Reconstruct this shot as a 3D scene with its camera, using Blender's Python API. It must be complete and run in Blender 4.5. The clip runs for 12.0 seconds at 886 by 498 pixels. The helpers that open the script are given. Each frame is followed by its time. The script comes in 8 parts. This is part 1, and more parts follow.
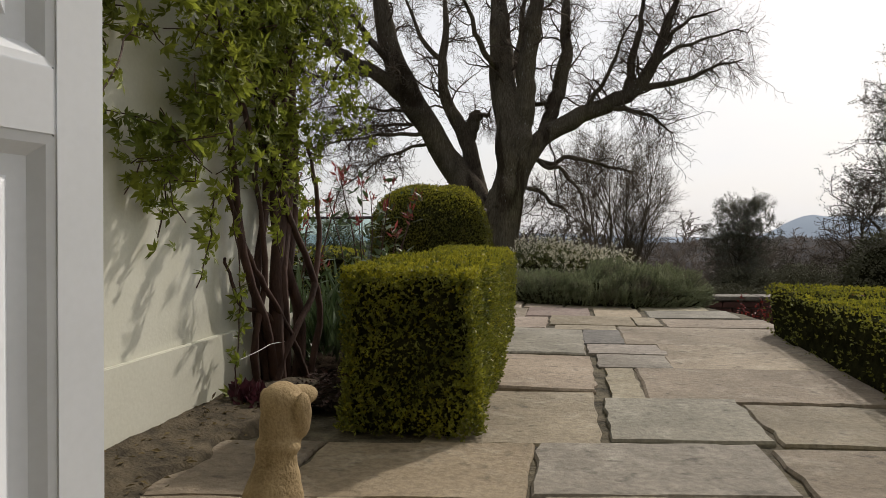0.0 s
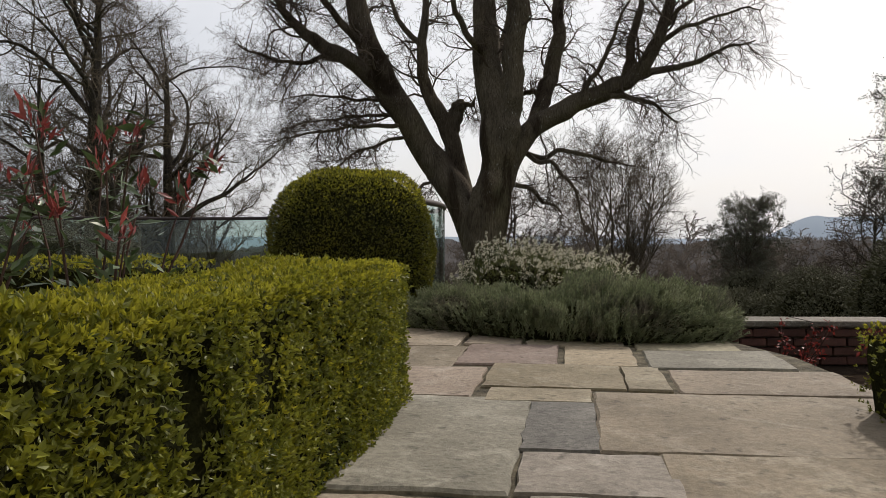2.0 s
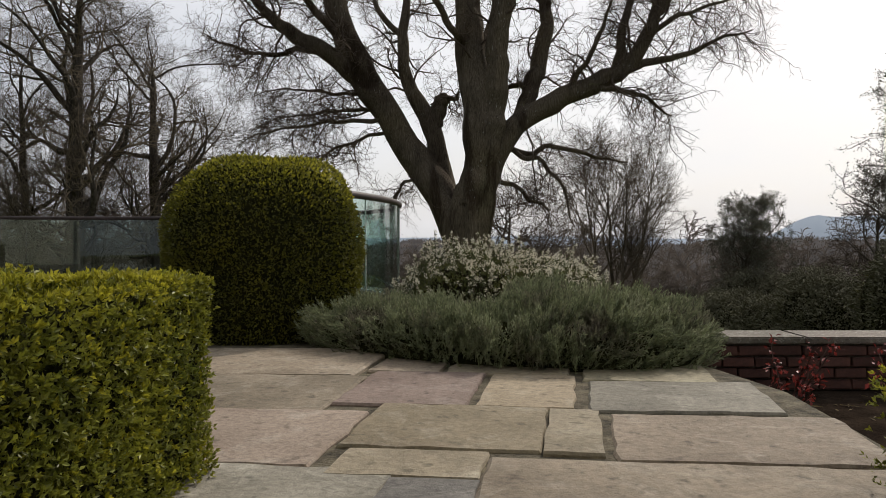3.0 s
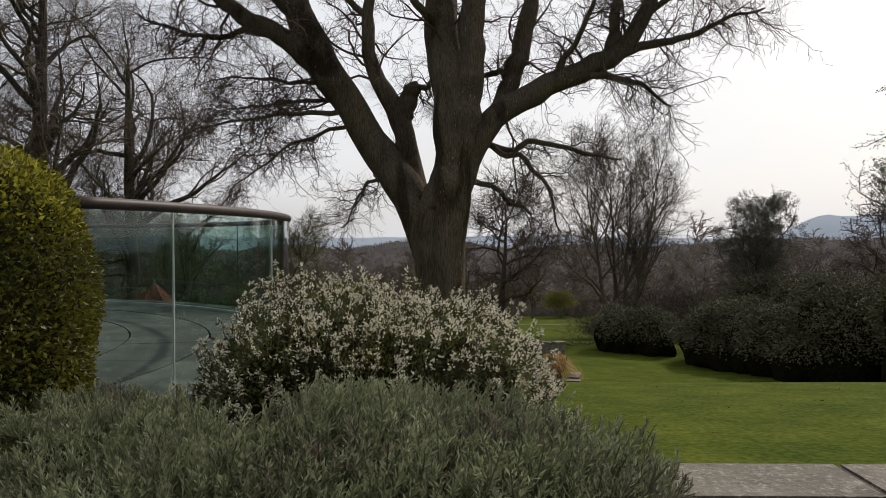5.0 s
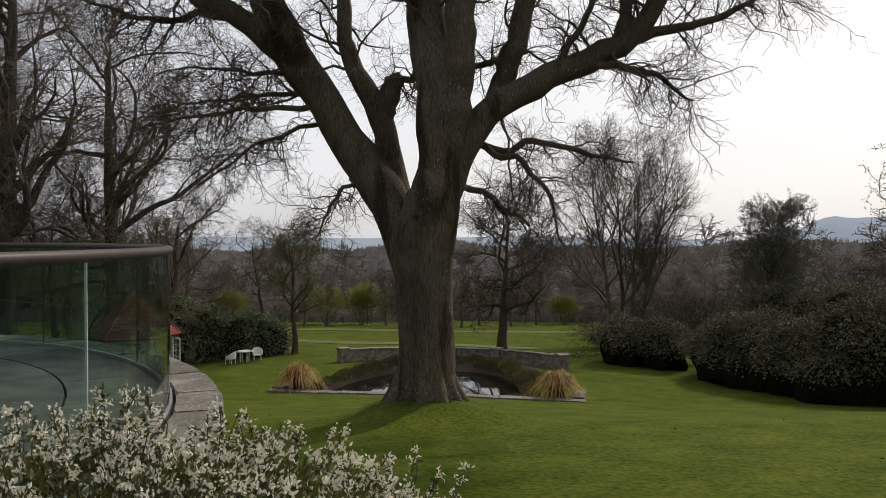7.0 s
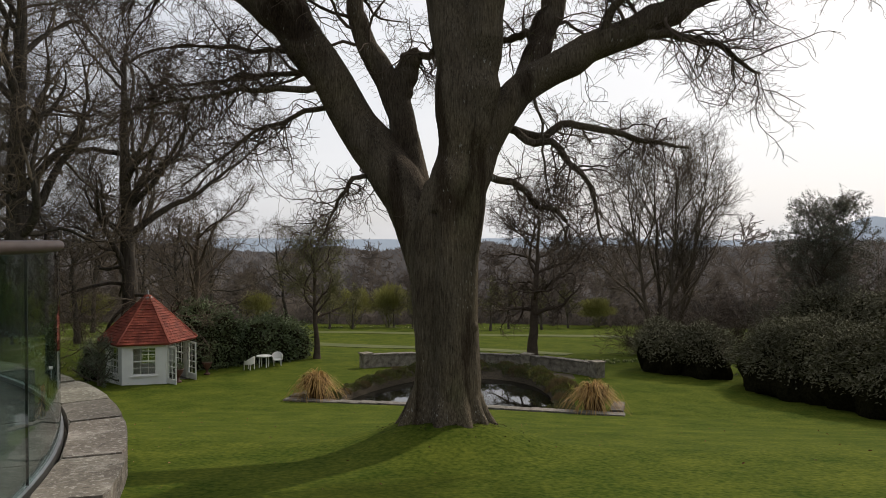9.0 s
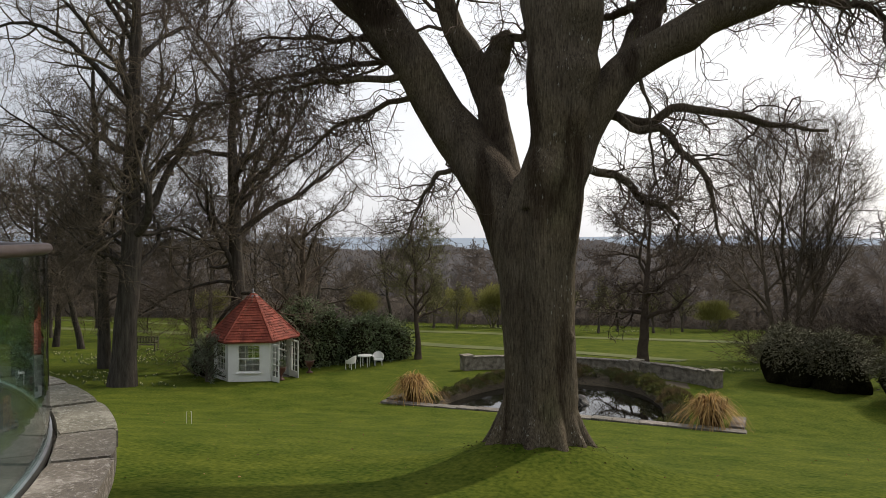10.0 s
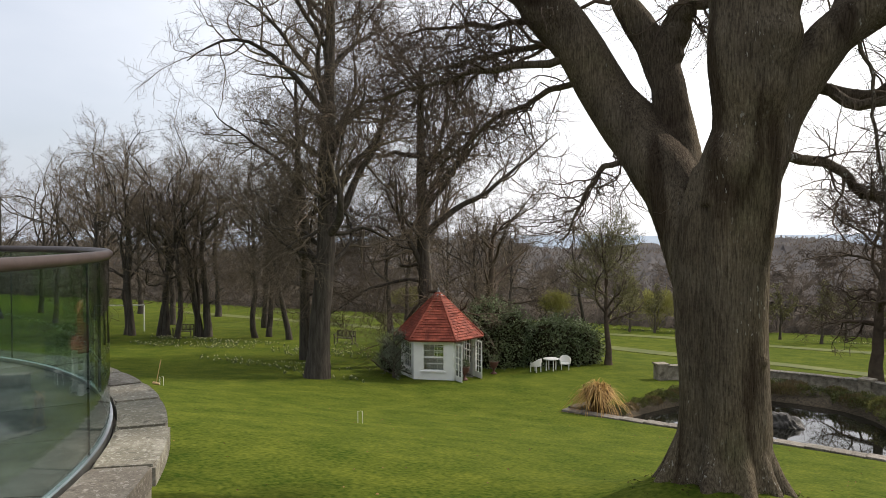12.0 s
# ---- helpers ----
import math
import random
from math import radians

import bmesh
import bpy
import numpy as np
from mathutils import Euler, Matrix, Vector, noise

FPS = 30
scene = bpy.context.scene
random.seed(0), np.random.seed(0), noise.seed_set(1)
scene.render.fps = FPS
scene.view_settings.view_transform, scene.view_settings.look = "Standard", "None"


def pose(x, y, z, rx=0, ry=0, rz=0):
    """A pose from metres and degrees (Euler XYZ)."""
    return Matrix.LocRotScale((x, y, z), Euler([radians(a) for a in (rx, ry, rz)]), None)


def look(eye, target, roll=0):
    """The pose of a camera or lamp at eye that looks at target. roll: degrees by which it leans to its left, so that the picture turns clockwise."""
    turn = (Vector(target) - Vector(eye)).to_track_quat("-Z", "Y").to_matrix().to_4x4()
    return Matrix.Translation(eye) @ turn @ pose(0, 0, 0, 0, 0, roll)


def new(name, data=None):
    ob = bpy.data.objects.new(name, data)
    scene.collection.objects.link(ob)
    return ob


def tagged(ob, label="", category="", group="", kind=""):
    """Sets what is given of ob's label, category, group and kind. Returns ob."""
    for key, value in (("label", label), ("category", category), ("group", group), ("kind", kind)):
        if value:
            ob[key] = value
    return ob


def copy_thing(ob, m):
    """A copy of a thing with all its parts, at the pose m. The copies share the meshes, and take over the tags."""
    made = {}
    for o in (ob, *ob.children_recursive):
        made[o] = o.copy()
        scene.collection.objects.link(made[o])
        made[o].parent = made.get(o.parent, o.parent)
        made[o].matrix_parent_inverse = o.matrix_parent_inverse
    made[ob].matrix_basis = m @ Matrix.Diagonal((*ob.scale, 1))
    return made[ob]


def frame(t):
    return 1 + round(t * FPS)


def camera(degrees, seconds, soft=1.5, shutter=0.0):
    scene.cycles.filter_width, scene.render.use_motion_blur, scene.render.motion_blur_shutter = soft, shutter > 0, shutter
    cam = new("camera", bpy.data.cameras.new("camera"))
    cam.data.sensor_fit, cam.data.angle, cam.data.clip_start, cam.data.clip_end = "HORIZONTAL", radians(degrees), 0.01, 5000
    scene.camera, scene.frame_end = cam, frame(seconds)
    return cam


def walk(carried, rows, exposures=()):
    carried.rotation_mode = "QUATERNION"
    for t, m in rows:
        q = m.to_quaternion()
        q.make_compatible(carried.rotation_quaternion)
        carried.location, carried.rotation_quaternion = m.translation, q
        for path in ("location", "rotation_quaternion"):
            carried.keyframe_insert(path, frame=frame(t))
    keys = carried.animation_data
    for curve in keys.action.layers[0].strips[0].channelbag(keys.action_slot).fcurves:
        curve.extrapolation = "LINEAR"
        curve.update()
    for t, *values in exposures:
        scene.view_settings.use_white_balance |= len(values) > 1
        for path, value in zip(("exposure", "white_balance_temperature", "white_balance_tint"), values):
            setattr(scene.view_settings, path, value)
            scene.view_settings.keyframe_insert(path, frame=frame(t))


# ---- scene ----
# camera: seconds, place, yaw, pitch, lean
cam = camera(63.9, 12.0, soft=0.5)
ROWS = [
    (0.0, 0.000, -0.000, 0.720, -0.00, -1.10, -0.28),
    (0.5, 0.097, 0.622, 0.723, 0.08, -1.06, -0.20),
    (1.0, 0.266, 1.280, 0.723, 0.11, -1.00, -0.13),
    (1.5, 0.443, 1.865, 0.720, 0.20, -0.93, -0.05),
    (2.0, 0.704, 2.354, 0.718, 0.24, -0.90, -0.03),
    (2.5, 0.986, 2.774, 0.708, 0.27, -0.89, 0.05),
    (3.0, 1.257, 3.364, 0.710, 0.35, -0.85, 0.12),
    (5.0, 2.228, 5.819, 0.926, 0.97, -0.91, 0.08),
    (5.5, 2.339, 6.373, 0.986, 1.04, -0.86, 0.05),
    (6.0, 2.432, 7.030, 1.081, 1.14, -0.90, -0.00),
    (6.5, 2.559, 7.571, 1.163, 1.34, -0.87, -0.04),
    (7.0, 2.631, 8.130, 1.213, 1.39, -0.86, -0.07),
    (9.0, 2.689, 10.141, 1.158, 3.75, -0.78, -0.00),
    (9.5, 2.769, 10.752, 1.167, 7.11, -0.84, 0.02),
    (10.0, 2.874, 11.366, 1.181, 12.44, -0.88, 0.07),
    (10.5, 2.938, 11.897, 1.191, 17.64, -0.90, 0.13),
    (11.0, 3.004, 12.288, 1.201, 22.83, -0.94, 0.17),
    (11.5, 3.092, 12.533, 1.228, 26.34, -0.99, 0.10),
    (12.0, 3.170, 12.704, 1.243, 28.44, -1.02, 0.11),
]
walk(cam, [(t, pose(x, y, z, 90 + pitch, lean, yaw)) for t, x, y, z, yaw, pitch, lean in ROWS],
     [(0.0, 0.0), (5.5, 0.0), (7.0, 0.04), (9.0, 0.07), (9.5, 0.15), (10.0, 0.30), (10.5, 0.46), (11.0, 0.65), (11.5, 0.76), (12.0, 0.82)])

# ---- light ----
SUN_AZ, SUN_EL = radians(36), radians(40)          # clockwise from the walk's first heading
world = bpy.data.worlds.new("sky")
scene.world = world
world.use_nodes = True
wn, wl = world.node_tree.nodes, world.node_tree.links
wn.clear()
w_out, w_bg = wn.new("ShaderNodeOutputWorld"), wn.new("ShaderNodeBackground")
w_sky = wn.new("ShaderNodeTexSky")
w_sky.sky_type, w_sky.sun_disc = "NISHITA", False
w_sky.sun_elevation, w_sky.sun_rotation = SUN_EL, SUN_AZ
w_sky.air_density, w_sky.dust_density, w_sky.ozone_density = 1.0, 4.0, 1.0
w_coord, w_map, w_noise, w_ramp, w_mix = (wn.new("ShaderNode" + k) for k in ("TexCoord", "Mapping", "TexNoise", "ValToRGB", "MixRGB"))
w_map.inputs["Scale"].default_value = (1.5, 1.5, 4.0)
w_noise.inputs["Scale"].default_value, w_noise.inputs["Detail"].default_value = 1.6, 6.0
w_ramp.color_ramp.elements[0].position, w_ramp.color_ramp.elements[0].color = 0.3, (0.62, 0.62, 0.62, 1)
w_ramp.color_ramp.elements[1].position, w_ramp.color_ramp.elements[1].color = 0.7, (0.92, 0.92, 0.92, 1)
# thin cloud over the blue, whitest round the sun and dimmer away from it
w_dot, w_fac, w_cloud = (wn.new("ShaderNode" + k) for k in ("VectorMath", "MapRange", "MixRGB"))
w_dot.operation = "DOT_PRODUCT"
w_dot.inputs[1].default_value = (math.sin(SUN_AZ) * math.cos(SUN_EL), math.cos(SUN_AZ) * math.cos(SUN_EL), math.sin(SUN_EL))
w_fac.interpolation_type = "SMOOTHSTEP"
w_fac.inputs["From Min"].default_value, w_fac.inputs["From Max"].default_value = -0.08, 0.70
w_cloud.inputs[1].default_value, w_cloud.inputs[2].default_value = (4.4, 4.65, 5.2, 1), (9.2, 9.2, 9.45, 1)
wl.new(w_coord.outputs["Generated"], w_dot.inputs[0])
wl.new(w_dot.outputs["Value"], w_fac.inputs["Value"])
wl.new(w_fac.outputs["Result"], w_cloud.inputs[0])
wl.new(w_cloud.outputs["Color"], w_mix.inputs[2])
wl.new(w_coord.outputs["Generated"], w_map.inputs["Vector"])
wl.new(w_map.outputs["Vector"], w_noise.inputs["Vector"])
wl.new(w_noise.outputs["Fac"], w_ramp.inputs["Fac"])
wl.new(w_ramp.outputs["Color"], w_mix.inputs[0])
wl.new(w_sky.outputs["Color"], w_mix.inputs[1])
wl.new(w_mix.outputs["Color"], w_bg.inputs["Color"])
wl.new(w_bg.outputs["Background"], w_out.inputs["Surface"])
w_bg.inputs["Strength"].default_value = 0.1
sun = new("sun", bpy.data.lights.new("sun", "SUN"))
sun.data.energy, sun.data.angle, sun.data.color = 2.6, radians(1.5), (1.0, 0.91, 0.80)
sun_way = Vector((math.sin(SUN_AZ) * math.cos(SUN_EL), math.cos(SUN_AZ) * math.cos(SUN_EL), math.sin(SUN_EL)))
sun.matrix_world = look(sun_way * 50, (0, 0, 0))

# ---- materials ----
def mat(name, a, b, scale=6.0, rough=0.8, bump=0.3, fine=60.0, metal=0.0, spec=0.3, island=0.0, random_ob=0.0, space="Object", stretch=(1, 1, 1), c=None, trans=0.0, dist=0.02):
    """Two tones mixed by a coarse and a fine noise, with relief; island: value spread between loose pieces."""
    m = bpy.data.materials.new(name)
    m.use_nodes = True
    n, l = m.node_tree.nodes, m.node_tree.links
    p = n["Principled BSDF"]
    co, mp = n.new("ShaderNodeTexCoord"), n.new("ShaderNodeMapping")
    mp.inputs["Scale"].default_value = stretch
    l.new(co.outputs[space], mp.inputs["Vector"])
    big, small, ramp = n.new("ShaderNodeTexNoise"), n.new("ShaderNodeTexNoise"), n.new("ShaderNodeValToRGB")
    for t, s, d in ((big, scale, 4.0), (small, fine, 3.0)):
        t.inputs["Scale"].default_value, t.inputs["Detail"].default_value = s, d
        l.new(mp.outputs["Vector"], t.inputs["Vector"])
    mix = n.new("ShaderNodeMath")
    mix.operation = "MULTIPLY_ADD"
    mix.inputs[1].default_value = 0.35
    l.new(small.outputs["Fac"], mix.inputs[0])
    off = n.new("ShaderNodeMath")
    off.operation = "MULTIPLY_ADD"
    off.inputs[1].default_value, off.inputs[2].default_value = 0.9, -0.12
    l.new(big.outputs["Fac"], off.inputs[0])
    l.new(off.outputs[0], mix.inputs[2])
    e = ramp.color_ramp.elements
    e[0].position, e[0].color, e[1].position, e[1].color = 0.3, (*a, 1), 0.75, (*b, 1)
    if c:
        x = e.new(0.52)
        x.color = (*c, 1)
    l.new(mix.outputs[0], ramp.inputs["Fac"])
    col = ramp.outputs["Color"]
    for k, src in ((island, "Geometry"), (random_ob, "Object")):
        if k:
            hv, rnd = n.new("ShaderNodeHueSaturation"), n.new("ShaderNodeNewGeometry" if src == "Geometry" else "ShaderNodeObjectInfo")
            mr = n.new("ShaderNodeMapRange")
            mr.inputs["To Min"].default_value, mr.inputs["To Max"].default_value = 1 - k, 1 + k
            l.new(rnd.outputs["Random Per Island" if src == "Geometry" else "Random"], mr.inputs["Value"])
            l.new(mr.outputs["Result"], hv.inputs["Value"])
            l.new(col, hv.inputs["Color"])
            col = hv.outputs["Color"]
    l.new(col, p.inputs["Base Color"])
    p.inputs["Roughness"].default_value, p.inputs["Metallic"].default_value = rough, metal
    p.inputs["Specular IOR Level"].default_value = spec
    if bump:
        bp = n.new("ShaderNodeBump")
        bp.inputs["Strength"].default_value, bp.inputs["Distance"].default_value = bump, dist
        l.new(mix.outputs[0], bp.inputs["Height"])
        l.new(bp.outputs["Normal"], p.inputs["Normal"])
    if trans:
        t, s = n.new("ShaderNodeBsdfTranslucent"), n.new("ShaderNodeMixShader")
        s.inputs[0].default_value = trans
        l.new(col, t.inputs["Color"])
        l.new(p.outputs["BSDF"], s.inputs[1])
        l.new(t.outputs["BSDF"], s.inputs[2])
        l.new(s.outputs["Shader"], n["Material Output"].inputs["Surface"])
    return m


M = {
    "lawn": mat("lawn", (0.030, 0.052, 0.006), (0.102, 0.118, 0.016), 0.8, 0.95, 0.45, 12, spec=0.02, dist=0.02, c=(0.064, 0.081, 0.011)),
    "wood_twig": mat("wood_twig", (0.088, 0.074, 0.063), (0.155, 0.132, 0.112), 0.06, 0.95, 0.0, 0.4, spec=0.02, island=0.08, trans=0.5),
    "earth": mat("worn_earth", (0.028, 0.024, 0.013), (0.06, 0.062, 0.016), 2.5, 1.0, 0.8, 40, spec=0.03, dist=0.03),
    "bark": mat("bark", (0.052, 0.043, 0.033), (0.13, 0.110, 0.084), 2.2, 0.95, 1.0, 11, spec=0.12, stretch=(3.6, 3.6, 0.5), dist=0.05),
    "park_bark": mat("park_bark", (0.032, 0.027, 0.022), (0.092, 0.080, 0.066), 2.2, 0.95, 1.0, 11, spec=0.08, stretch=(3.6, 3.6, 0.5), dist=0.05),
    "twig": mat("twig", (0.055, 0.040, 0.030), (0.14, 0.105, 0.078), 2.0, 0.9, 0.2, 20, spec=0.2, island=0.25),
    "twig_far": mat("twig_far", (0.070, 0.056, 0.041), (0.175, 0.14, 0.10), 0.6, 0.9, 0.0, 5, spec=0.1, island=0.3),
    "twig_moss": mat("twig_moss", (0.085, 0.08, 0.036), (0.19, 0.178, 0.075), 2.0, 0.9, 0.2, 20, spec=0.2, island=0.25),
    "soil": mat("soil", (0.012, 0.009, 0.007), (0.045, 0.033, 0.024), 5, 1.0, 1.0, 60, spec=0.0, dist=0.04),
    "joint": mat("joint_soil", (0.022, 0.019, 0.013), (0.17, 0.146, 0.10), 11, 1.0, 1.0, 90),
    "garden_white": mat("aged_white_paint", (0.70, 0.69, 0.64), (0.80, 0.79, 0.74), 2, 0.6, 0.2, 50, dist=0.004),
    "cream": mat("cream_render", (0.56, 0.555, 0.47), (0.68, 0.675, 0.59), 1.5, 0.9, 0.35, 70, dist=0.006),
    "white": mat("white_paint", (0.73, 0.76, 0.80), (0.81, 0.84, 0.89), 3, 0.45, 0.12, 60, dist=0.003),
    "box_leaf": mat("box_leaf", (0.074, 0.092, 0.016), (0.285, 0.285, 0.034), 4, 0.45, 0.0, 30, spec=0.4, island=0.45, trans=0.3),
    "box_new": mat("box_new_growth", (0.185, 0.190, 0.018), (0.45, 0.415, 0.042), 5, 0.5, 0.0, 30, spec=0.3, island=0.35, trans=0.45),
    "ring_stone": mat("ring_paving", (0.045, 0.045, 0.042), (0.13, 0.126, 0.116), 3, 0.8, 0.5, 40, random_ob=0.2, dist=0.01),
    # plant cores: the shade between leaves, painted as near-black solids
    "core": mat("inner_shade", (0.010, 0.011, 0.005), (0.032, 0.032, 0.013), 12, 1.0, 1.0, 60, spec=0.0, dist=0.05),
    "shade_core": mat("deep_shade", (0.008, 0.008, 0.004), (0.026, 0.023, 0.011), 9, 1.0, 1.0, 40, spec=0.0, dist=0.05),
    "yew_leaf": mat("yew_leaf", (0.052, 0.058, 0.007), (0.17, 0.158, 0.014), 4, 0.5, 0.0, 30, spec=0.4, island=0.4, trans=0.3),
    "lavender": mat("lavender_leaf", (0.155, 0.135, 0.108), (0.35, 0.36, 0.245), 3.2, 0.8, 0.0, 20, spec=0.2, island=0.45, trans=0.35, c=(0.20, 0.228, 0.128)),
    "shrub_leaf": mat("shrub_leaf", (0.028, 0.040, 0.011), (0.125, 0.13, 0.034), 3, 0.4, 0.0, 20, spec=0.4, island=0.4, trans=0.35),
    "petal": mat("petal", (0.55, 0.51, 0.38), (0.80, 0.77, 0.66), 8, 0.7, 0.0, 40, island=0.1, trans=0.3),
    "rhodo_leaf": mat("rhododendron_leaf", (0.070, 0.067, 0.040), (0.200, 0.186, 0.118), 0.5, 0.7, 0.0, 4, spec=0.10, island=0.15),
    "laurel_leaf": mat("laurel_leaf", (0.052, 0.072, 0.032), (0.165, 0.20, 0.095), 0.8, 0.5, 0.0, 6, spec=0.22, island=0.4, trans=0.15),
    "grey_leaf": mat("grey_leaf", (0.11, 0.125, 0.085), (0.24, 0.26, 0.18), 3, 0.6, 0.0, 20, island=0.35, trans=0.3),
    "vine_leaf": mat("vine_leaf", (0.085, 0.115, 0.016), (0.30, 0.33, 0.045), 4, 0.5, 0.0, 20, spec=0.3, island=0.4, trans=0.55),
    "vine_bark": mat("vine_bark", (0.03, 0.017, 0.013), (0.095, 0.052, 0.04), 8, 0.8, 0.8, 60, stretch=(2, 2, 0.5), dist=0.01),
    "photinia": mat("photinia_leaf", (0.04, 0.07, 0.025), (0.12, 0.16, 0.07), 4, 0.3, 0.0, 20, spec=0.5, island=0.35, trans=0.2),
    "photinia_red": mat("photinia_young_leaf", (0.13, 0.025, 0.025), (0.34, 0.07, 0.06), 4, 0.35, 0.0, 20, spec=0.5, island=0.3, trans=0.35),
    "brick": mat("brick", (0.034, 0.019, 0.016), (0.10, 0.045, 0.035), 6, 0.9, 0.6, 60, random_ob=0.3, dist=0.008),
    "mortar": mat("mortar", (0.06, 0.052, 0.043), (0.15, 0.13, 0.105), 8, 1.0, 0.6, 70, dist=0.01),
    "rubble": mat("rubble_wall", (0.10, 0.085, 0.065), (0.36, 0.32, 0.25), 4, 0.95, 1.0, 30, dist=0.05),
    "rail": mat("rail_paint", (0.034, 0.024, 0.021), (0.064, 0.046, 0.041), 6, 0.5, 0.1, 60, spec=0.25, dist=0.003),
    "steel": mat("brushed_steel", (0.45, 0.45, 0.45), (0.6, 0.6, 0.6), 8, 0.35, 0.1, 80, metal=1.0, dist=0.002),
    "tile": mat("clay_roof_tile", (0.14, 0.030, 0.019), (0.31, 0.078, 0.047), 2, 0.8, 0.4, 30, random_ob=0.2, island=0.2, dist=0.01),
    "lead": mat("lead_cap", (0.16, 0.16, 0.165), (0.30, 0.30, 0.31), 4, 0.5, 0.3, 30, metal=0.4, dist=0.01),
    "urn": mat("dark_urn", (0.06, 0.025, 0.02), (0.13, 0.06, 0.045), 6, 0.6, 0.4, 40, dist=0.01),
    "straw": mat("straw_grass", (0.26, 0.145, 0.042), (0.56, 0.37, 0.14), 3, 0.7, 0.0, 20, island=0.35, trans=0.35),
    "rusty_stalk": mat("rusty_stalk", (0.085, 0.040, 0.018), (0.21, 0.11, 0.045), 6, 0.8, 0.0, 20, island=0.4),
    "rush": mat("rush_blade", (0.050, 0.056, 0.016), (0.16, 0.155, 0.050), 1.2, 0.7, 0.0, 12, spec=0.15, island=0.4, trans=0.3),
    "rock": mat("wet_rock", (0.020, 0.018, 0.015), (0.085, 0.078, 0.066), 5, 0.6, 1.0, 40, dist=0.03),
    "straw_dull": mat("dull_sedge", (0.07, 0.05, 0.025), (0.17, 0.13, 0.06), 3, 0.8, 0.0, 20, island=0.35, trans=0.3),
    "purple_leaf": mat("purple_leaf", (0.035, 0.012, 0.018), (0.11, 0.035, 0.05), 5, 0.4, 0.0, 30, island=0.3, trans=0.2),
    "gravel": mat("gritty_earth", (0.03, 0.024, 0.016), (0.125, 0.10, 0.066), 14, 1.0, 1.0, 90, dist=0.02),
    "sandstone": mat("sandstone", (0.17, 0.118, 0.058), (0.43, 0.325, 0.185), 9, 0.95, 1.0, 110, dist=0.012),
    "wood_grey": mat("weathered_wood", (0.05, 0.04, 0.03), (0.13, 0.11, 0.085), 4, 0.85, 0.4, 40, stretch=(1, 1, 6), dist=0.006),
    "wood_pale": mat("pale_wood", (0.35, 0.22, 0.10), (0.50, 0.34, 0.18), 5, 0.5, 0.2, 40, dist=0.003),
    "dim_glass_edge": mat("dim_glass_edge", (0.012, 0.016, 0.015), (0.03, 0.036, 0.034), 10, 0.6, 0.0, 40),
    "wire": mat("white_wire", (0.65, 0.65, 0.62), (0.78, 0.78, 0.75), 10, 0.4, 0.0, 40),
    "scrub": mat("leafless_scrub", (0.045, 0.034, 0.026), (0.12, 0.092, 0.068), 0.5, 0.95, 0.0, 4, spec=0.05, island=0.35),
    "budding": mat("budding_twig", (0.17, 0.165, 0.05), (0.32, 0.31, 0.10), 0.5, 0.9, 0.0, 4, spec=0.1, island=0.3, trans=0.2),
    "airy_leaf": mat("airy_evergreen_leaf", (0.044, 0.047, 0.030), (0.125, 0.125, 0.085), 0.6, 0.5, 0.0, 5, spec=0.3, island=0.4, trans=0.2),
    # the valley's haze is mixed into these greyed tones
    "canopy": mat("hazy_canopy", (0.060, 0.056, 0.055), (0.102, 0.096, 0.095), 0.02, 1.0, 1.0, 0.35, spec=0.0, island=0.0, dist=1.5),
    "daffodil": mat("daffodil_petal", (0.58, 0.55, 0.28), (0.74, 0.72, 0.50), 4, 0.6, 0.0, 20, island=0.25, trans=0.3),
    "rose_red": mat("rose_young_leaf", (0.12, 0.018, 0.016), (0.32, 0.05, 0.035), 4, 0.45, 0.0, 20, island=0.3, trans=0.3),
    "path": mat("pale_path", (0.058, 0.072, 0.012), (0.108, 0.117, 0.022), 0.5, 0.95, 0.2, 20),
    "wood_far": mat("far_woodland", (0.050, 0.043, 0.036), (0.086, 0.074, 0.062), 0.05, 1.0, 1.0, 0.6, spec=0.0, dist=1.0),
}


lawn_noise = M["lawn"].node_tree.nodes["Noise Texture"]
M["lawn"].node_tree.nodes["Noise Texture.001"].inputs["Detail"].default_value = 7.0
M["lawn"].node_tree.nodes["Math"].inputs[1].default_value, M["lawn"].node_tree.nodes["Math.001"].inputs[2].default_value = 0.9, -0.39
lawn_noise.inputs["Detail"].default_value, lawn_noise.inputs["Roughness"].default_value = 10.0, 0.68


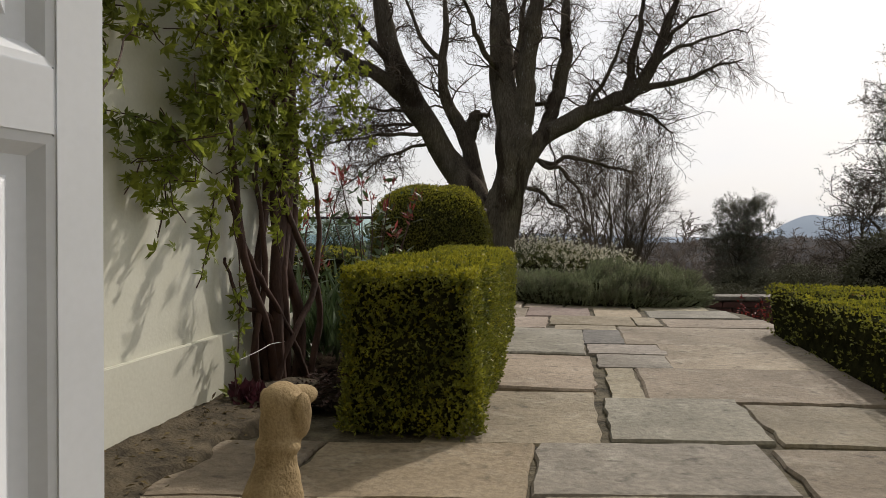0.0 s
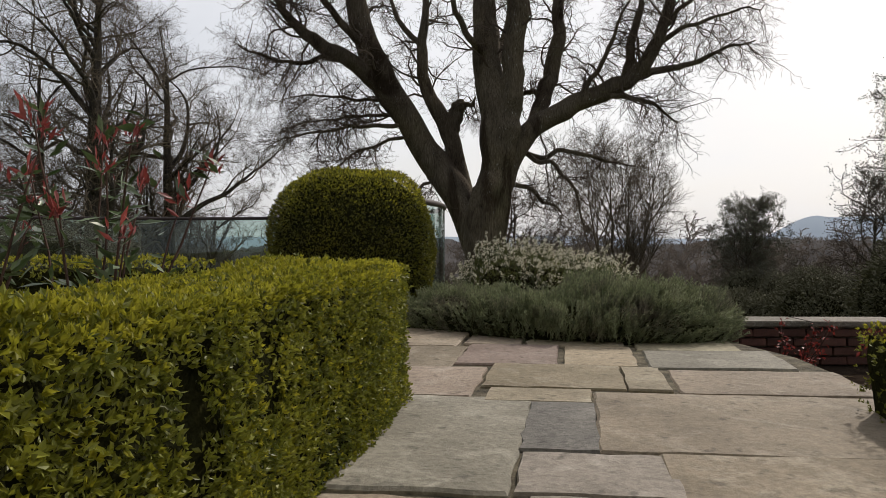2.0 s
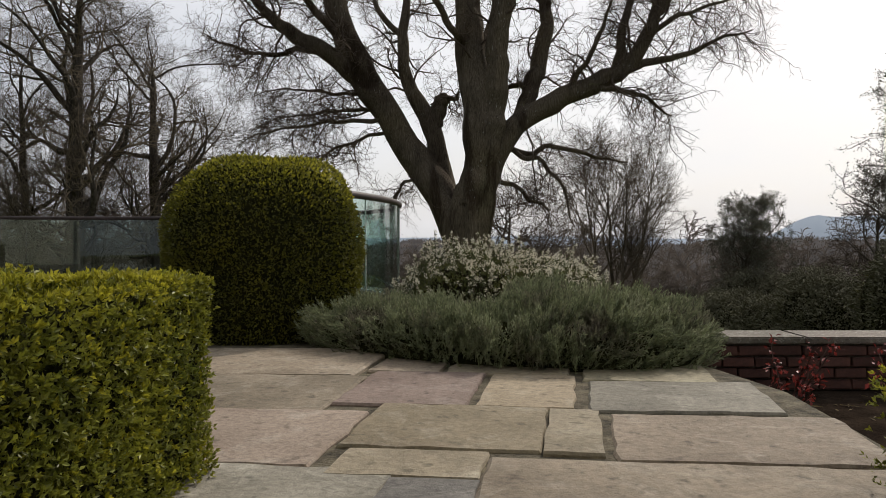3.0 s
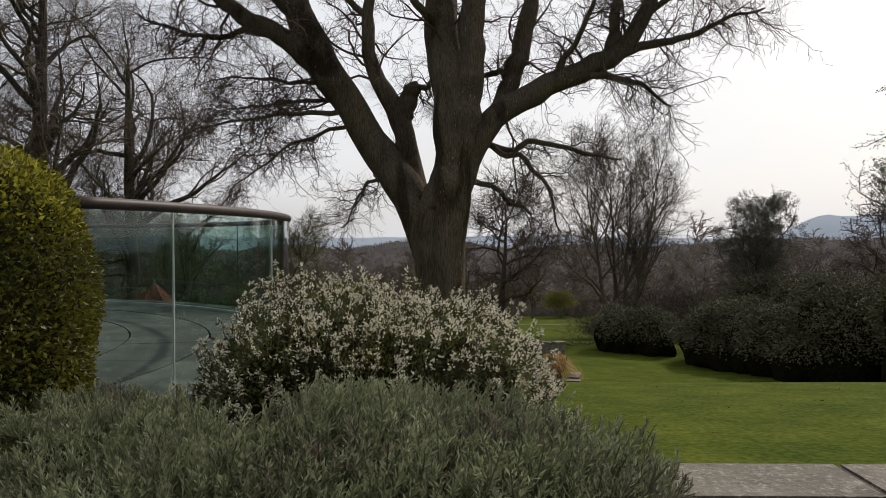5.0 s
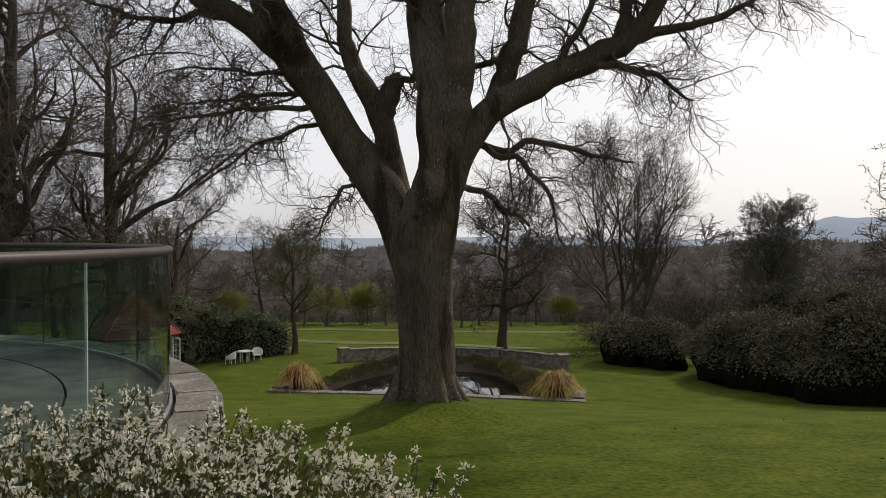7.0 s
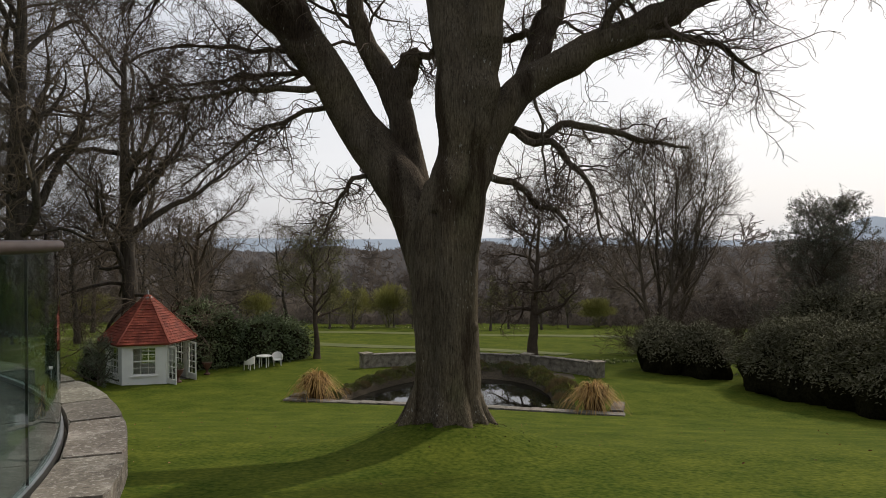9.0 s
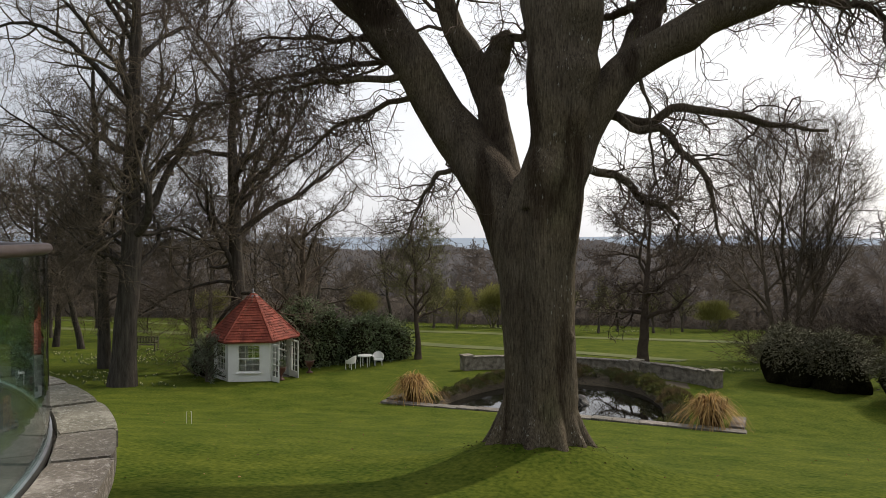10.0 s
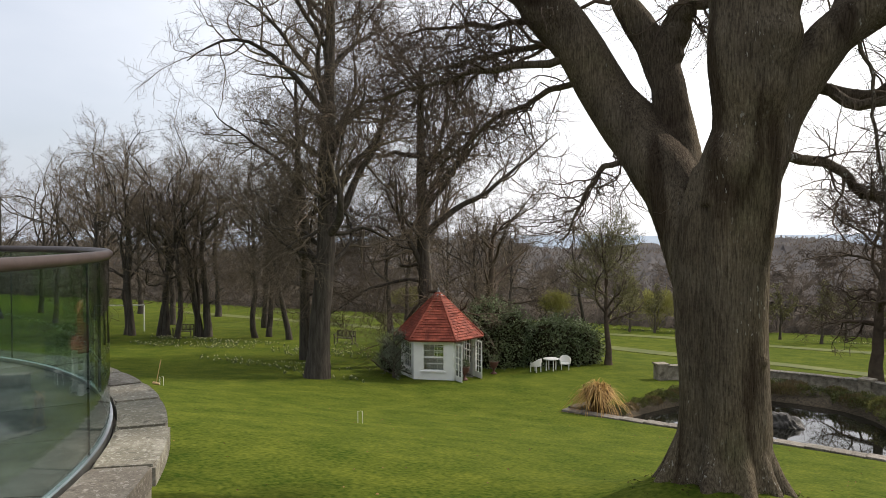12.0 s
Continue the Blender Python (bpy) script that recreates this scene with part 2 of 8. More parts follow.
def stone_mat(name, a, b, pale, layers=7.0, lichen=0.0, grain=0.2):
    """Riven sandstone: cloudy tones, bedding ripples, pale wear and dark specks; each slab a little different."""
    m = bpy.data.materials.new(name)
    m.use_nodes = True
    n, l = m.node_tree.nodes, m.node_tree.links
    p = n["Principled BSDF"]
    co, ob = n.new("ShaderNodeTexCoord"), n.new("ShaderNodeObjectInfo")
    off = n.new("ShaderNodeVectorMath")
    off.operation = "MULTIPLY_ADD"
    off.inputs[1].default_value, off.inputs[2].default_value = (1, 1, 1), (0, 0, 0)
    l.new(co.outputs["Object"], off.inputs[0])
    shift = n.new("ShaderNodeCombineXYZ")
    big = n.new("ShaderNodeMath")
    big.operation = "MULTIPLY"
    big.inputs[1].default_value = 40.0
    l.new(ob.outputs["Random"], big.inputs[0])
    l.new(big.outputs[0], shift.inputs["Z"])
    l.new(shift.outputs[0], off.inputs[2])

    def noise_node(scale, detail, rough=0.55, warp=0.0, stretch=None):
        t = n.new("ShaderNodeTexNoise")
        t.inputs["Scale"].default_value, t.inputs["Detail"].default_value = scale, detail
        t.inputs["Roughness"].default_value, t.inputs["Distortion"].default_value = rough, warp
        src = off.outputs[0]
        if stretch:
            mp = n.new("ShaderNodeMapping")
            mp.inputs["Scale"].default_value = stretch
            l.new(src, mp.inputs["Vector"])
            src = mp.outputs[0]
        l.new(src, t.inputs["Vector"])
        return t.outputs["Fac"]

    def ramp(fac, stops):
        r = n.new("ShaderNodeValToRGB")
        e = r.color_ramp.elements
        e[0].position, e[0].color = stops[0][0], (*stops[0][1], 1)
        e[1].position, e[1].color = stops[-1][0], (*stops[-1][1], 1)
        for q, c in stops[1:-1]:
            e.new(q).color = (*c, 1)
        l.new(fac, r.inputs["Fac"])
        return r.outputs["Color"]

    def blend(fac, c1, c2, kind="MIX"):
        x = n.new("ShaderNodeMixRGB")
        x.blend_type = kind
        for s, v in ((0, fac), (1, c1), (2, c2)):
            if isinstance(v, (int, float)):
                x.inputs[s].default_value = v
            elif isinstance(v, tuple):
                x.inputs[s].default_value = (*v, 1)
            else:
                l.new(v, x.inputs[s])
        return x.outputs["Color"]

    cloud, fine, bed = noise_node(1.7, 5), noise_node(38, 5, 0.7), noise_node(layers, 6, 0.6, 1.6, (0.7, 1.3, 1))
    spots, wear = noise_node(16, 3, 0.5), noise_node(4.2, 7, 0.7, 0.6)
    mid = tuple((x + y) / 2 for x, y in zip(a, b))
    col = ramp(cloud, [(0.3, a), (0.5, mid), (0.72, b)])
    col = blend(ramp(wear, [(0.52, (0, 0, 0)), (0.70, (0.75, 0.75, 0.75))]), col, pale)
    col = blend(ramp(spots, [(0.60, (0, 0, 0)), (0.72, (0.6, 0.6, 0.6))]), col, tuple(x * 0.4 for x in a))
    col = blend(grain, col, ramp(bed, [(0.3, (0.45, 0.45, 0.45)), (0.55, (1, 1, 1))]), "MULTIPLY")
    col = blend(0.7, col, ramp(fine, [(0.35, (0.55, 0.55, 0.55)), (0.6, (1, 1, 1))]), "MULTIPLY")
    if lichen:                                       # pale crusts of lichen
        col = blend(ramp(noise_node(30, 6, 0.7, 0.5), [(0.55, (0, 0, 0)), (0.61, (lichen, lichen, lichen))]), col, (0.44, 0.42, 0.37))
    hv, mr, mh = n.new("ShaderNodeHueSaturation"), n.new("ShaderNodeMapRange"), n.new("ShaderNodeMapRange")
    mr.inputs["To Min"].default_value, mr.inputs["To Max"].default_value = 0.78, 1.22
    mh.inputs["To Min"].default_value, mh.inputs["To Max"].default_value = 0.477, 0.513
    wr = n.new("ShaderNodeMath")
    wr.operation = "FRACT"
    sc = n.new("ShaderNodeMath")
    sc.operation = "MULTIPLY"
    sc.inputs[1].default_value = 7.31
    l.new(ob.outputs["Random"], sc.inputs[0])
    l.new(sc.outputs[0], wr.inputs[0])
    l.new(ob.outputs["Random"], mr.inputs["Value"])
    l.new(wr.outputs[0], mh.inputs["Value"])
    l.new(mr.outputs["Result"], hv.inputs["Value"])
    l.new(mh.outputs["Result"], hv.inputs["Hue"])
    l.new(col, hv.inputs["Color"])
    l.new(hv.outputs["Color"], p.inputs["Base Color"])
    p.inputs["Roughness"].default_value, p.inputs["Specular IOR Level"].default_value = 0.8, 0.3
    h = blend(0.5, blend(0.5, bed, wear), fine)
    bp = n.new("ShaderNodeBump")
    bp.inputs["Strength"].default_value, bp.inputs["Distance"].default_value = 0.8, 0.014
    l.new(h, bp.inputs["Height"])
    l.new(bp.outputs["Normal"], p.inputs["Normal"])
    return m


M["flag"] = stone_mat("flagstone", (0.165, 0.138, 0.092), (0.315, 0.270, 0.190), (0.38, 0.345, 0.265))
M["flag_pink"] = stone_mat("flagstone_pink", (0.185, 0.138, 0.108), (0.305, 0.240, 0.195), (0.36, 0.31, 0.26))
M["flag_grey"] = stone_mat("flagstone_grey", (0.150, 0.135, 0.108), (0.275, 0.250, 0.205), (0.36, 0.335, 0.28))
M["flag_pale"] = stone_mat("flagstone_pale", (0.225, 0.185, 0.115), (0.375, 0.320, 0.215), (0.44, 0.40, 0.30))
M["flag_dark"] = stone_mat("flagstone_slate", (0.12, 0.115, 0.105), (0.25, 0.235, 0.205), (0.30, 0.285, 0.25), 14, 0.0, 0.6)
M["coping"] = stone_mat("coping_stone", (0.095, 0.082, 0.062), (0.20, 0.178, 0.138), (0.36, 0.335, 0.28), 9, 0.42)


def bark_mat():
    """Oak bark: upright fissured plates, with grey wear and green algae in patches."""
    m = bpy.data.materials.new("oak_bark")
    m.use_nodes = True
    n, l = m.node_tree.nodes, m.node_tree.links
    p = n["Principled BSDF"]
    co = n.new("ShaderNodeTexCoord")

    def tex(kind, scale, stretch, **kw):
        mp, t = n.new("ShaderNodeMapping"), n.new("ShaderNodeTex" + kind)
        mp.inputs["Scale"].default_value = stretch
        l.new(co.outputs["Object"], mp.inputs["Vector"])
        l.new(mp.outputs[0], t.inputs["Vector"])
        t.inputs["Scale"].default_value = scale
        for k, v in kw.items():
            t.inputs[k].default_value = v
        return t

    def ramp(fac, *stops):
        r = n.new("ShaderNodeValToRGB")
        e = r.color_ramp.elements
        e[0].position, e[0].color = stops[0][0], (*stops[0][1], 1)
        e[1].position, e[1].color = stops[-1][0], (*stops[-1][1], 1)
        for q, c in stops[1:-1]:
            e.new(q).color = (*c, 1)
        l.new(fac, r.inputs["Fac"])
        return r.outputs["Color"]

    plates = tex("Noise", 30, (1.6, 1.6, 0.15), Detail=5.0, Roughness=0.6, Distortion=0.5)
    cross = tex("Noise", 34, (1.0, 1.0, 0.7), Detail=5.0, Roughness=0.6)
    patch = tex("Noise", 0.9, (1.0, 1.0, 0.5), Detail=4.0, Distortion=0.5)
    x = n.new("ShaderNodeMath")
    x.operation = "MULTIPLY_ADD"
    x.inputs[1].default_value = 0.35
    l.new(cross.outputs["Fac"], x.inputs[0])
    l.new(plates.outputs["Fac"], x.inputs[2])
    col = ramp(x.outputs[0], (0.46, (0.042, 0.034, 0.026)), (0.63, (0.092, 0.076, 0.058)), (0.86, (0.168, 0.146, 0.114)))
    tint = ramp(patch.outputs["Fac"], (0.32, (0.66, 0.60, 0.55)), (0.48, (1.0, 0.97, 0.9)), (0.62, (1.10, 1.04, 0.90)), (0.75, (1.0, 1.06, 0.80)))
    mx = n.new("ShaderNodeMixRGB")
    mx.blend_type = "MULTIPLY"
    mx.inputs[0].default_value = 1.0
    l.new(col, mx.inputs[1])
    l.new(tint, mx.inputs[2])
    stain = tex("Noise", 1.1, (1.0, 1.0, 0.28), Detail=3.0, Distortion=0.8)           # dark damp streaks
    fleck = tex("Noise", 26, (1.0, 1.0, 0.35), Detail=2.0)                             # pale dried flecks
    area = tex("Noise", 1.6, (1.0, 1.0, 0.4), Detail=2.0)
    dark, pale = n.new("ShaderNodeMixRGB"), n.new("ShaderNodeMixRGB")
    dark.blend_type = "MULTIPLY"
    dark.inputs[0].default_value = 1.0
    l.new(mx.outputs[0], dark.inputs[1])
    l.new(ramp(stain.outputs["Fac"], (0.36, (0.42, 0.38, 0.36)), (0.46, (1, 1, 1))), dark.inputs[2])
    spot = n.new("ShaderNodeMath")
    spot.operation = "MULTIPLY"
    l.new(ramp(fleck.outputs["Fac"], (0.66, (0, 0, 0)), (0.70, (0.8, 0.8, 0.8))), spot.inputs[0])
    l.new(ramp(area.outputs["Fac"], (0.54, (0, 0, 0)), (0.60, (1, 1, 1))), spot.inputs[1])
    l.new(spot.outputs[0], pale.inputs[0])
    l.new(dark.outputs[0], pale.inputs[1])
    pale.inputs[2].default_value = (0.34, 0.33, 0.29, 1)
    l.new(pale.outputs[0], p.inputs["Base Color"])
    p.inputs["Roughness"].default_value, p.inputs["Specular IOR Level"].default_value = 0.95, 0.1
    b = n.new("ShaderNodeBump")
    b.inputs["Strength"].default_value, b.inputs["Distance"].default_value = 1.0, 0.04
    l.new(x.outputs[0], b.inputs["Height"])
    l.new(b.outputs["Normal"], p.inputs["Normal"])
    return m


M["oak_bark"] = bark_mat()


def glass_mat(name, tint, rough=0.0):
    m = bpy.data.materials.new(name)
    m.use_nodes = True
    n, l = m.node_tree.nodes, m.node_tree.links
    n.remove(n["Principled BSDF"])
    tr, gl, lw, pw, ma, mx = (n.new("ShaderNode" + k) for k in ("BsdfTransparent", "BsdfGlossy", "LayerWeight", "Math", "Math", "MixShader"))
    tr.inputs["Color"].default_value = (*tint, 1)
    gl.inputs["Roughness"].default_value = rough
    lw.inputs["Blend"].default_value = 0.5
    pw.operation, ma.operation = "POWER", "MULTIPLY_ADD"
    pw.inputs[1].default_value, ma.inputs[1].default_value, ma.inputs[2].default_value = 5.0, 0.9, 0.045
    l.new(lw.outputs["Facing"], pw.inputs[0])
    l.new(pw.outputs[0], ma.inputs[0])
    l.new(ma.outputs[0], mx.inputs["Fac"])
    l.new(tr.outputs["BSDF"], mx.inputs[1])
    l.new(gl.outputs["BSDF"], mx.inputs[2])
    l.new(mx.outputs["Shader"], n["Material Output"].inputs["Surface"])
    return m


M["glass"] = glass_mat("green_glass", (0.78, 0.87, 0.835))
M["pane"] = glass_mat("window_glass", (0.85, 0.88, 0.87))


def water_mat():
    m = bpy.data.materials.new("pond_water")
    m.use_nodes = True
    n, l = m.node_tree.nodes, m.node_tree.links
    p = n["Principled BSDF"]
    p.inputs["Base Color"].default_value = (0.008, 0.008, 0.006, 1)
    p.inputs["Roughness"].default_value = 0.03
    t, b = n.new("ShaderNodeTexNoise"), n.new("ShaderNodeBump")
    t.inputs["Scale"].default_value = 2.5
    b.inputs["Strength"].default_value, b.inputs["Distance"].default_value = 0.06, 0.02
    l.new(t.outputs["Fac"], b.inputs["Height"])
    l.new(b.outputs["Normal"], p.inputs["Normal"])
    return m


M["water"] = water_mat()


# ---- building helpers ----
def mesh_ob(name, verts, faces, material, parent=None, label="", smooth=False):
    me = bpy.data.meshes.new(name)
    verts, faces = np.asarray(verts, np.float32), np.asarray(faces, np.int32)
    k = faces.shape[1]
    me.vertices.add(len(verts))
    me.vertices.foreach_set("co", verts.ravel())
    me.loops.add(faces.size)
    me.loops.foreach_set("vertex_index", faces.ravel())
    me.polygons.add(len(faces))
    me.polygons.foreach_set("loop_start", np.arange(0, faces.size, k, dtype=np.int32))
    me.polygons.foreach_set("use_smooth", np.full(len(faces), smooth))
    me.update(calc_edges=True)
    me.materials.append(material)
    ob = new(name, me)
    if parent:
        ob.parent = parent
    if label:
        ob["label"] = label
    return ob


def part(name, bm, material, parent=None, label="", smooth=False):
    me = bpy.data.meshes.new(name)
    bm.to_mesh(me)
    bm.free()
    me.materials.append(material)
    if smooth:
        me.polygons.foreach_set("use_smooth", np.full(len(me.polygons), True))
    ob = new(name, me)
    if parent:
        ob.parent = parent
    if label:
        ob["label"] = label
    return ob


def box(bm, x0, x1, y0, y1, z0, z1, m=None, bevel=0.0):
    v = [bm.verts.new((x, y, z)) for x in (x0, x1) for y in (y0, y1) for z in (z0, z1)]
    fs = [bm.faces.new([v[i] for i in q]) for q in ((0, 1, 3, 2), (4, 6, 7, 5), (0, 4, 5, 1), (2, 3, 7, 6), (0, 2, 6, 4), (1, 5, 7, 3))]
    if bevel:
        es = list({e for f in fs for e in f.edges})
        r = bmesh.ops.bevel(bm, geom=es, offset=bevel, segments=2, affect="EDGES", clamp_overlap=True)
        v = list({w for f in r["faces"] for w in f.verts})
    if m is not None:
        bmesh.ops.transform(bm, matrix=m, verts=v)
    return v


def boxes(*specs, m=None, bevel=0.0):
    bm = bmesh.new()
    for s in specs:
        box(bm, *s, bevel=bevel)
    if m is not None:
        bmesh.ops.transform(bm, matrix=m, verts=bm.verts)
    return bm


def prism(bm, outline, z0, z1):
    """A flat plate with that outline (anticlockwise)."""
    lo = [bm.verts.new((x, y, z0)) for x, y in outline]
    hi = [bm.verts.new((x, y, z1)) for x, y in outline]
    bm.faces.new(hi)
    bm.faces.new(lo[::-1])
    for i in range(len(lo)):
        j = (i + 1) % len(lo)
        bm.faces.new((lo[i], lo[j], hi[j], hi[i]))
    return lo + hi


def lathe(profile, n=24, m=None):
    """A turned body from (radius, height) pairs."""
    bm = bmesh.new()
    rings = [[bm.verts.new((r * math.cos(a), r * math.sin(a), z)) for a in np.linspace(0, 2 * math.pi, n, endpoint=False)] for r, z in profile]
    for a, b in zip(rings, rings[1:]):
        for i in range(n):
            bm.faces.new((a[i], a[(i + 1) % n], b[(i + 1) % n], b[i]))
    bm.faces.new(rings[0][::-1])
    bm.faces.new(rings[-1])
    if m is not None:
        bmesh.ops.transform(bm, matrix=m, verts=bm.verts)
    return bm


def tubes(P, R, sides):
    """Tapered tubes along many lines at once: P (B, n, 3), R (B, n)."""
    B, n, _ = P.shape
    T = np.gradient(P, axis=1)
    T /= np.linalg.norm(T, axis=2, keepdims=True) + 1e-9
    ref = np.where(np.abs(T[:, :1, 2:3]) > 0.8, np.array([1.0, 0, 0]), np.array([0, 0, 1.0]))
    U = np.cross(T, np.broadcast_to(ref, T.shape))
    U /= np.linalg.norm(U, axis=2, keepdims=True) + 1e-9
    V = np.cross(T, U)
    a = np.linspace(0, 2 * math.pi, sides, endpoint=False)
    ring = U[:, :, None] * np.cos(a)[:, None] + V[:, :, None] * np.sin(a)[:, None]
    verts = (P[:, :, None] + ring * R[:, :, None, None]).reshape(-1, 3)
    i = np.arange(B)[:, None, None] * n * sides + np.arange(n - 1)[:, None] * sides
    k = np.arange(sides)
    k2 = (k + 1) % sides
    faces = np.stack([i + k, i + k2, i + k2 + sides, i + k + sides], -1).reshape(-1, 4)
    return verts, faces


def join(*vf):
    """One list of corners and faces out of several."""
    vs, fs, o = [], [], 0
    for v, f in vf:
        vs.append(v)
        fs.append(f + o)
        o += len(v)
    return np.concatenate(vs), np.concatenate(fs)


def unit(a):
    return a / (np.linalg.norm(a, axis=-1, keepdims=True) + 1e-9)


def leaves(C, D, N, length, width, fold=0.25):
    """Folded pointed leaves: base C, way D, face way N."""
    n = len(C)
    D = unit(D)
    S = unit(np.cross(D, N))
    N = np.cross(S, D)
    L, W = np.broadcast_to(length, n)[:, None], np.broadcast_to(width, n)[:, None]
    mid = C + D * L * 0.45
    v = np.stack([C, mid + S * W / 2 + N * W * fold, C + D * L, mid - S * W / 2 + N * W * fold], 1).reshape(-1, 3)
    b = np.arange(n)[:, None] * 4
    return v, np.concatenate([b + np.array([0, 1, 2]), b + np.array([0, 2, 3])], 1).reshape(-1, 3)


def resample(points, n):
    p = np.asarray(points, float)
    d = np.r_[0, np.cumsum(np.linalg.norm(np.diff(p[:, :3], axis=0), axis=1))]
    s = np.linspace(0, d[-1], n)
    q = np.stack([np.interp(s, d, p[:, k]) for k in range(p.shape[1])], 1)
    q[1:-1] = (q[:-2] + 2 * q[1:-1] + q[2:]) / 4
    return q


def sprout(rng, P, R, k, n, length, t0, angle, wander, up, thin, tip, shrink=0.55, rmax=9.0):
    """k side branches on each line of P; up < 0 lets them hang."""
    B, m, _ = P.shape
    t = t0 + (1 - t0) * (np.arange(k)[None] + rng.random((B, k))) / k
    f = t * (m - 1)
    i = np.minimum(f.astype(int), m - 2)
    w = (f - i)[..., None]
    b = np.arange(B)[:, None]
    start = P[b, i] * (1 - w) + P[b, i + 1] * w
    tan = unit(P[b, i + 1] - P[b, i])
    r0 = np.minimum((R[b, i] * (1 - w[..., 0]) + R[b, i + 1] * w[..., 0]) * thin, rmax)
    side = unit(np.cross(tan, rng.normal(size=tan.shape)))
    a = radians(1) * rng.normal(angle, angle * 0.25, (B, k))[..., None]
    d = tan * np.cos(a) + side * np.sin(a)
    L = (length * (1 - shrink * t) * rng.uniform(0.6, 1.25, (B, k)))[..., None]
    p, out = start, [start]
    for _ in range(n - 1):
        d = unit(d + rng.normal(0, wander, d.shape) + np.array([0, 0, up]))
        p = p + d * L / (n - 1)
        out.append(p)
    Q = np.stack(out, 2).reshape(B * k, n, 3)
    S = np.linspace(1, 0, n)[None] * (r0.reshape(-1, 1) - tip) + tip
    return Q, np.maximum(S, tip * 0.8)


GROUND_Y = (-60, 10, 14, 18, 23, 28, 32, 36, 40, 46, 54, 62, 75, 95, 150, 300, 600, 1200, 2500, 5000)
GROUND_Z = (-1.3, -1.3, -1.55, -1.95, -2.6, -3.65, -4.5, -5.2, -5.6, -5.9, -6.2, -6.8, -7.4, -8.7, -20, -60, -80, -100, -110, -110)
OAK = (1.9, 23.3)


def height(x, y):
    z = np.interp(y, GROUND_Y, GROUND_Z)
    z = z + 0.6 * np.exp(-((x - OAK[0]) ** 2 + (y - OAK[1]) ** 2) / 2.6)
    u, v = (x - 0.85) * 0.976 - (y - 37.55) * 0.218, (x - 0.85) * 0.218 + (y - 37.55) * 0.976
    q = np.sqrt(((u + 0.65) / 5.7) ** 2 + ((v - 0.3) / 10.2) ** 2)
    z = np.where((v > 0.2) & (q < 1.05), z - 0.9 * np.clip((1.05 - q) / 0.12, 0, 1), z)   # the pond's hollow
    return z + 0.05 * np.sin(x * 0.31 + 1.0) * np.sin(y * 0.23) * (np.abs(y) < 120)


def ground_sheet():
    ys = np.r_[-60:8:6, 8:70:0.5, 70:120:2, 120:400:20, 400:5200:150]
    t = np.linspace(-1, 1, 241)
    xs = np.sign(t) * np.abs(t) ** 3.2 * 5000 + t * 60
    X, Y = np.meshgrid(xs, ys)
    Z = height(X, Y)
    n, m = X.shape
    i = (np.arange(n - 1)[:, None] * m + np.arange(m - 1)).ravel()
    ob = mesh_ob("ground", np.stack([X, Y, Z], -1).reshape(-1, 3), np.stack([i, i + 1, i + m + 1, i + m], 1), M["lawn"], smooth=True)
    ob.data.materials.append(M["wood_far"])
    far = np.repeat(Y[:-1, 0] > 93, m - 1)
    ob.data.polygons.foreach_set("material_index", far.astype(np.int32))
    return tagged(ob, "mown green lawn sloping down from the terrace", "lawn", kind="structure")


ground = ground_sheet()


def ridge(name, label, dist, a0, a1, top, rough, seed, material):
    """A far line of hills, as a bank with a wavy crest."""
    rng = np.random.default_rng(seed)
    a = np.radians(np.linspace(a0, a1, 241))
    crest = top(np.degrees(a))
    for k in range(1, 40):
        crest = crest + rough * rng.normal() / k ** 0.9 * np.sin(a * k * 7 + rng.uniform(0, 7))
    x, y = dist * np.sin(a), dist * np.cos(a)
    rows = [(0.93, -70.0), (0.97, None), (1.0, 1.0), (1.1, -70.0)]
    V = []
    for s, h in rows:
        z = crest * 0.5 - 25 if h is None else (crest if h == 1.0 else np.full_like(crest, h))
        V.append(np.stack([x * s, y * s, z], 1))
    n = len(a)
    i = (np.arange(3)[:, None] * n + np.arange(n - 1)).ravel()
    ob = mesh_ob(name, np.concatenate(V), np.stack([i, i + 1, i + n + 1, i + n], 1), material, smooth=True)
    return tagged(ob, label, "hills", kind="structure")


# Distance haze is put into the ridges' colour: pale tones with a bluish glow.
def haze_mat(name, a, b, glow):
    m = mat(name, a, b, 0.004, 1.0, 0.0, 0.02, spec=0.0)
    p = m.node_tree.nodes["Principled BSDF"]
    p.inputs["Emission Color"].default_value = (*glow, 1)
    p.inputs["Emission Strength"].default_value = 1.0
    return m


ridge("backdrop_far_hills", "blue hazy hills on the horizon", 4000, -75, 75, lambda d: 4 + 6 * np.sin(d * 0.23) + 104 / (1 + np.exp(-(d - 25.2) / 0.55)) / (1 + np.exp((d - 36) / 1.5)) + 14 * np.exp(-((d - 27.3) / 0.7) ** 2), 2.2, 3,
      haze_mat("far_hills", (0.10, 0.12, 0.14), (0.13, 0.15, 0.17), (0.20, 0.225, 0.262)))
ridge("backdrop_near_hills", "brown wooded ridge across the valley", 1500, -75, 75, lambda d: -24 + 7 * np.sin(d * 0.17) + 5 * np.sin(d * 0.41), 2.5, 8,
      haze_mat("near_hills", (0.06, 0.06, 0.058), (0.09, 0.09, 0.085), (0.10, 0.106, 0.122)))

# ---- the terrace ----
RC, R_GLASS, R_EDGE = (-4.82, 11.75), 5.5, 5.90     # the round terrace


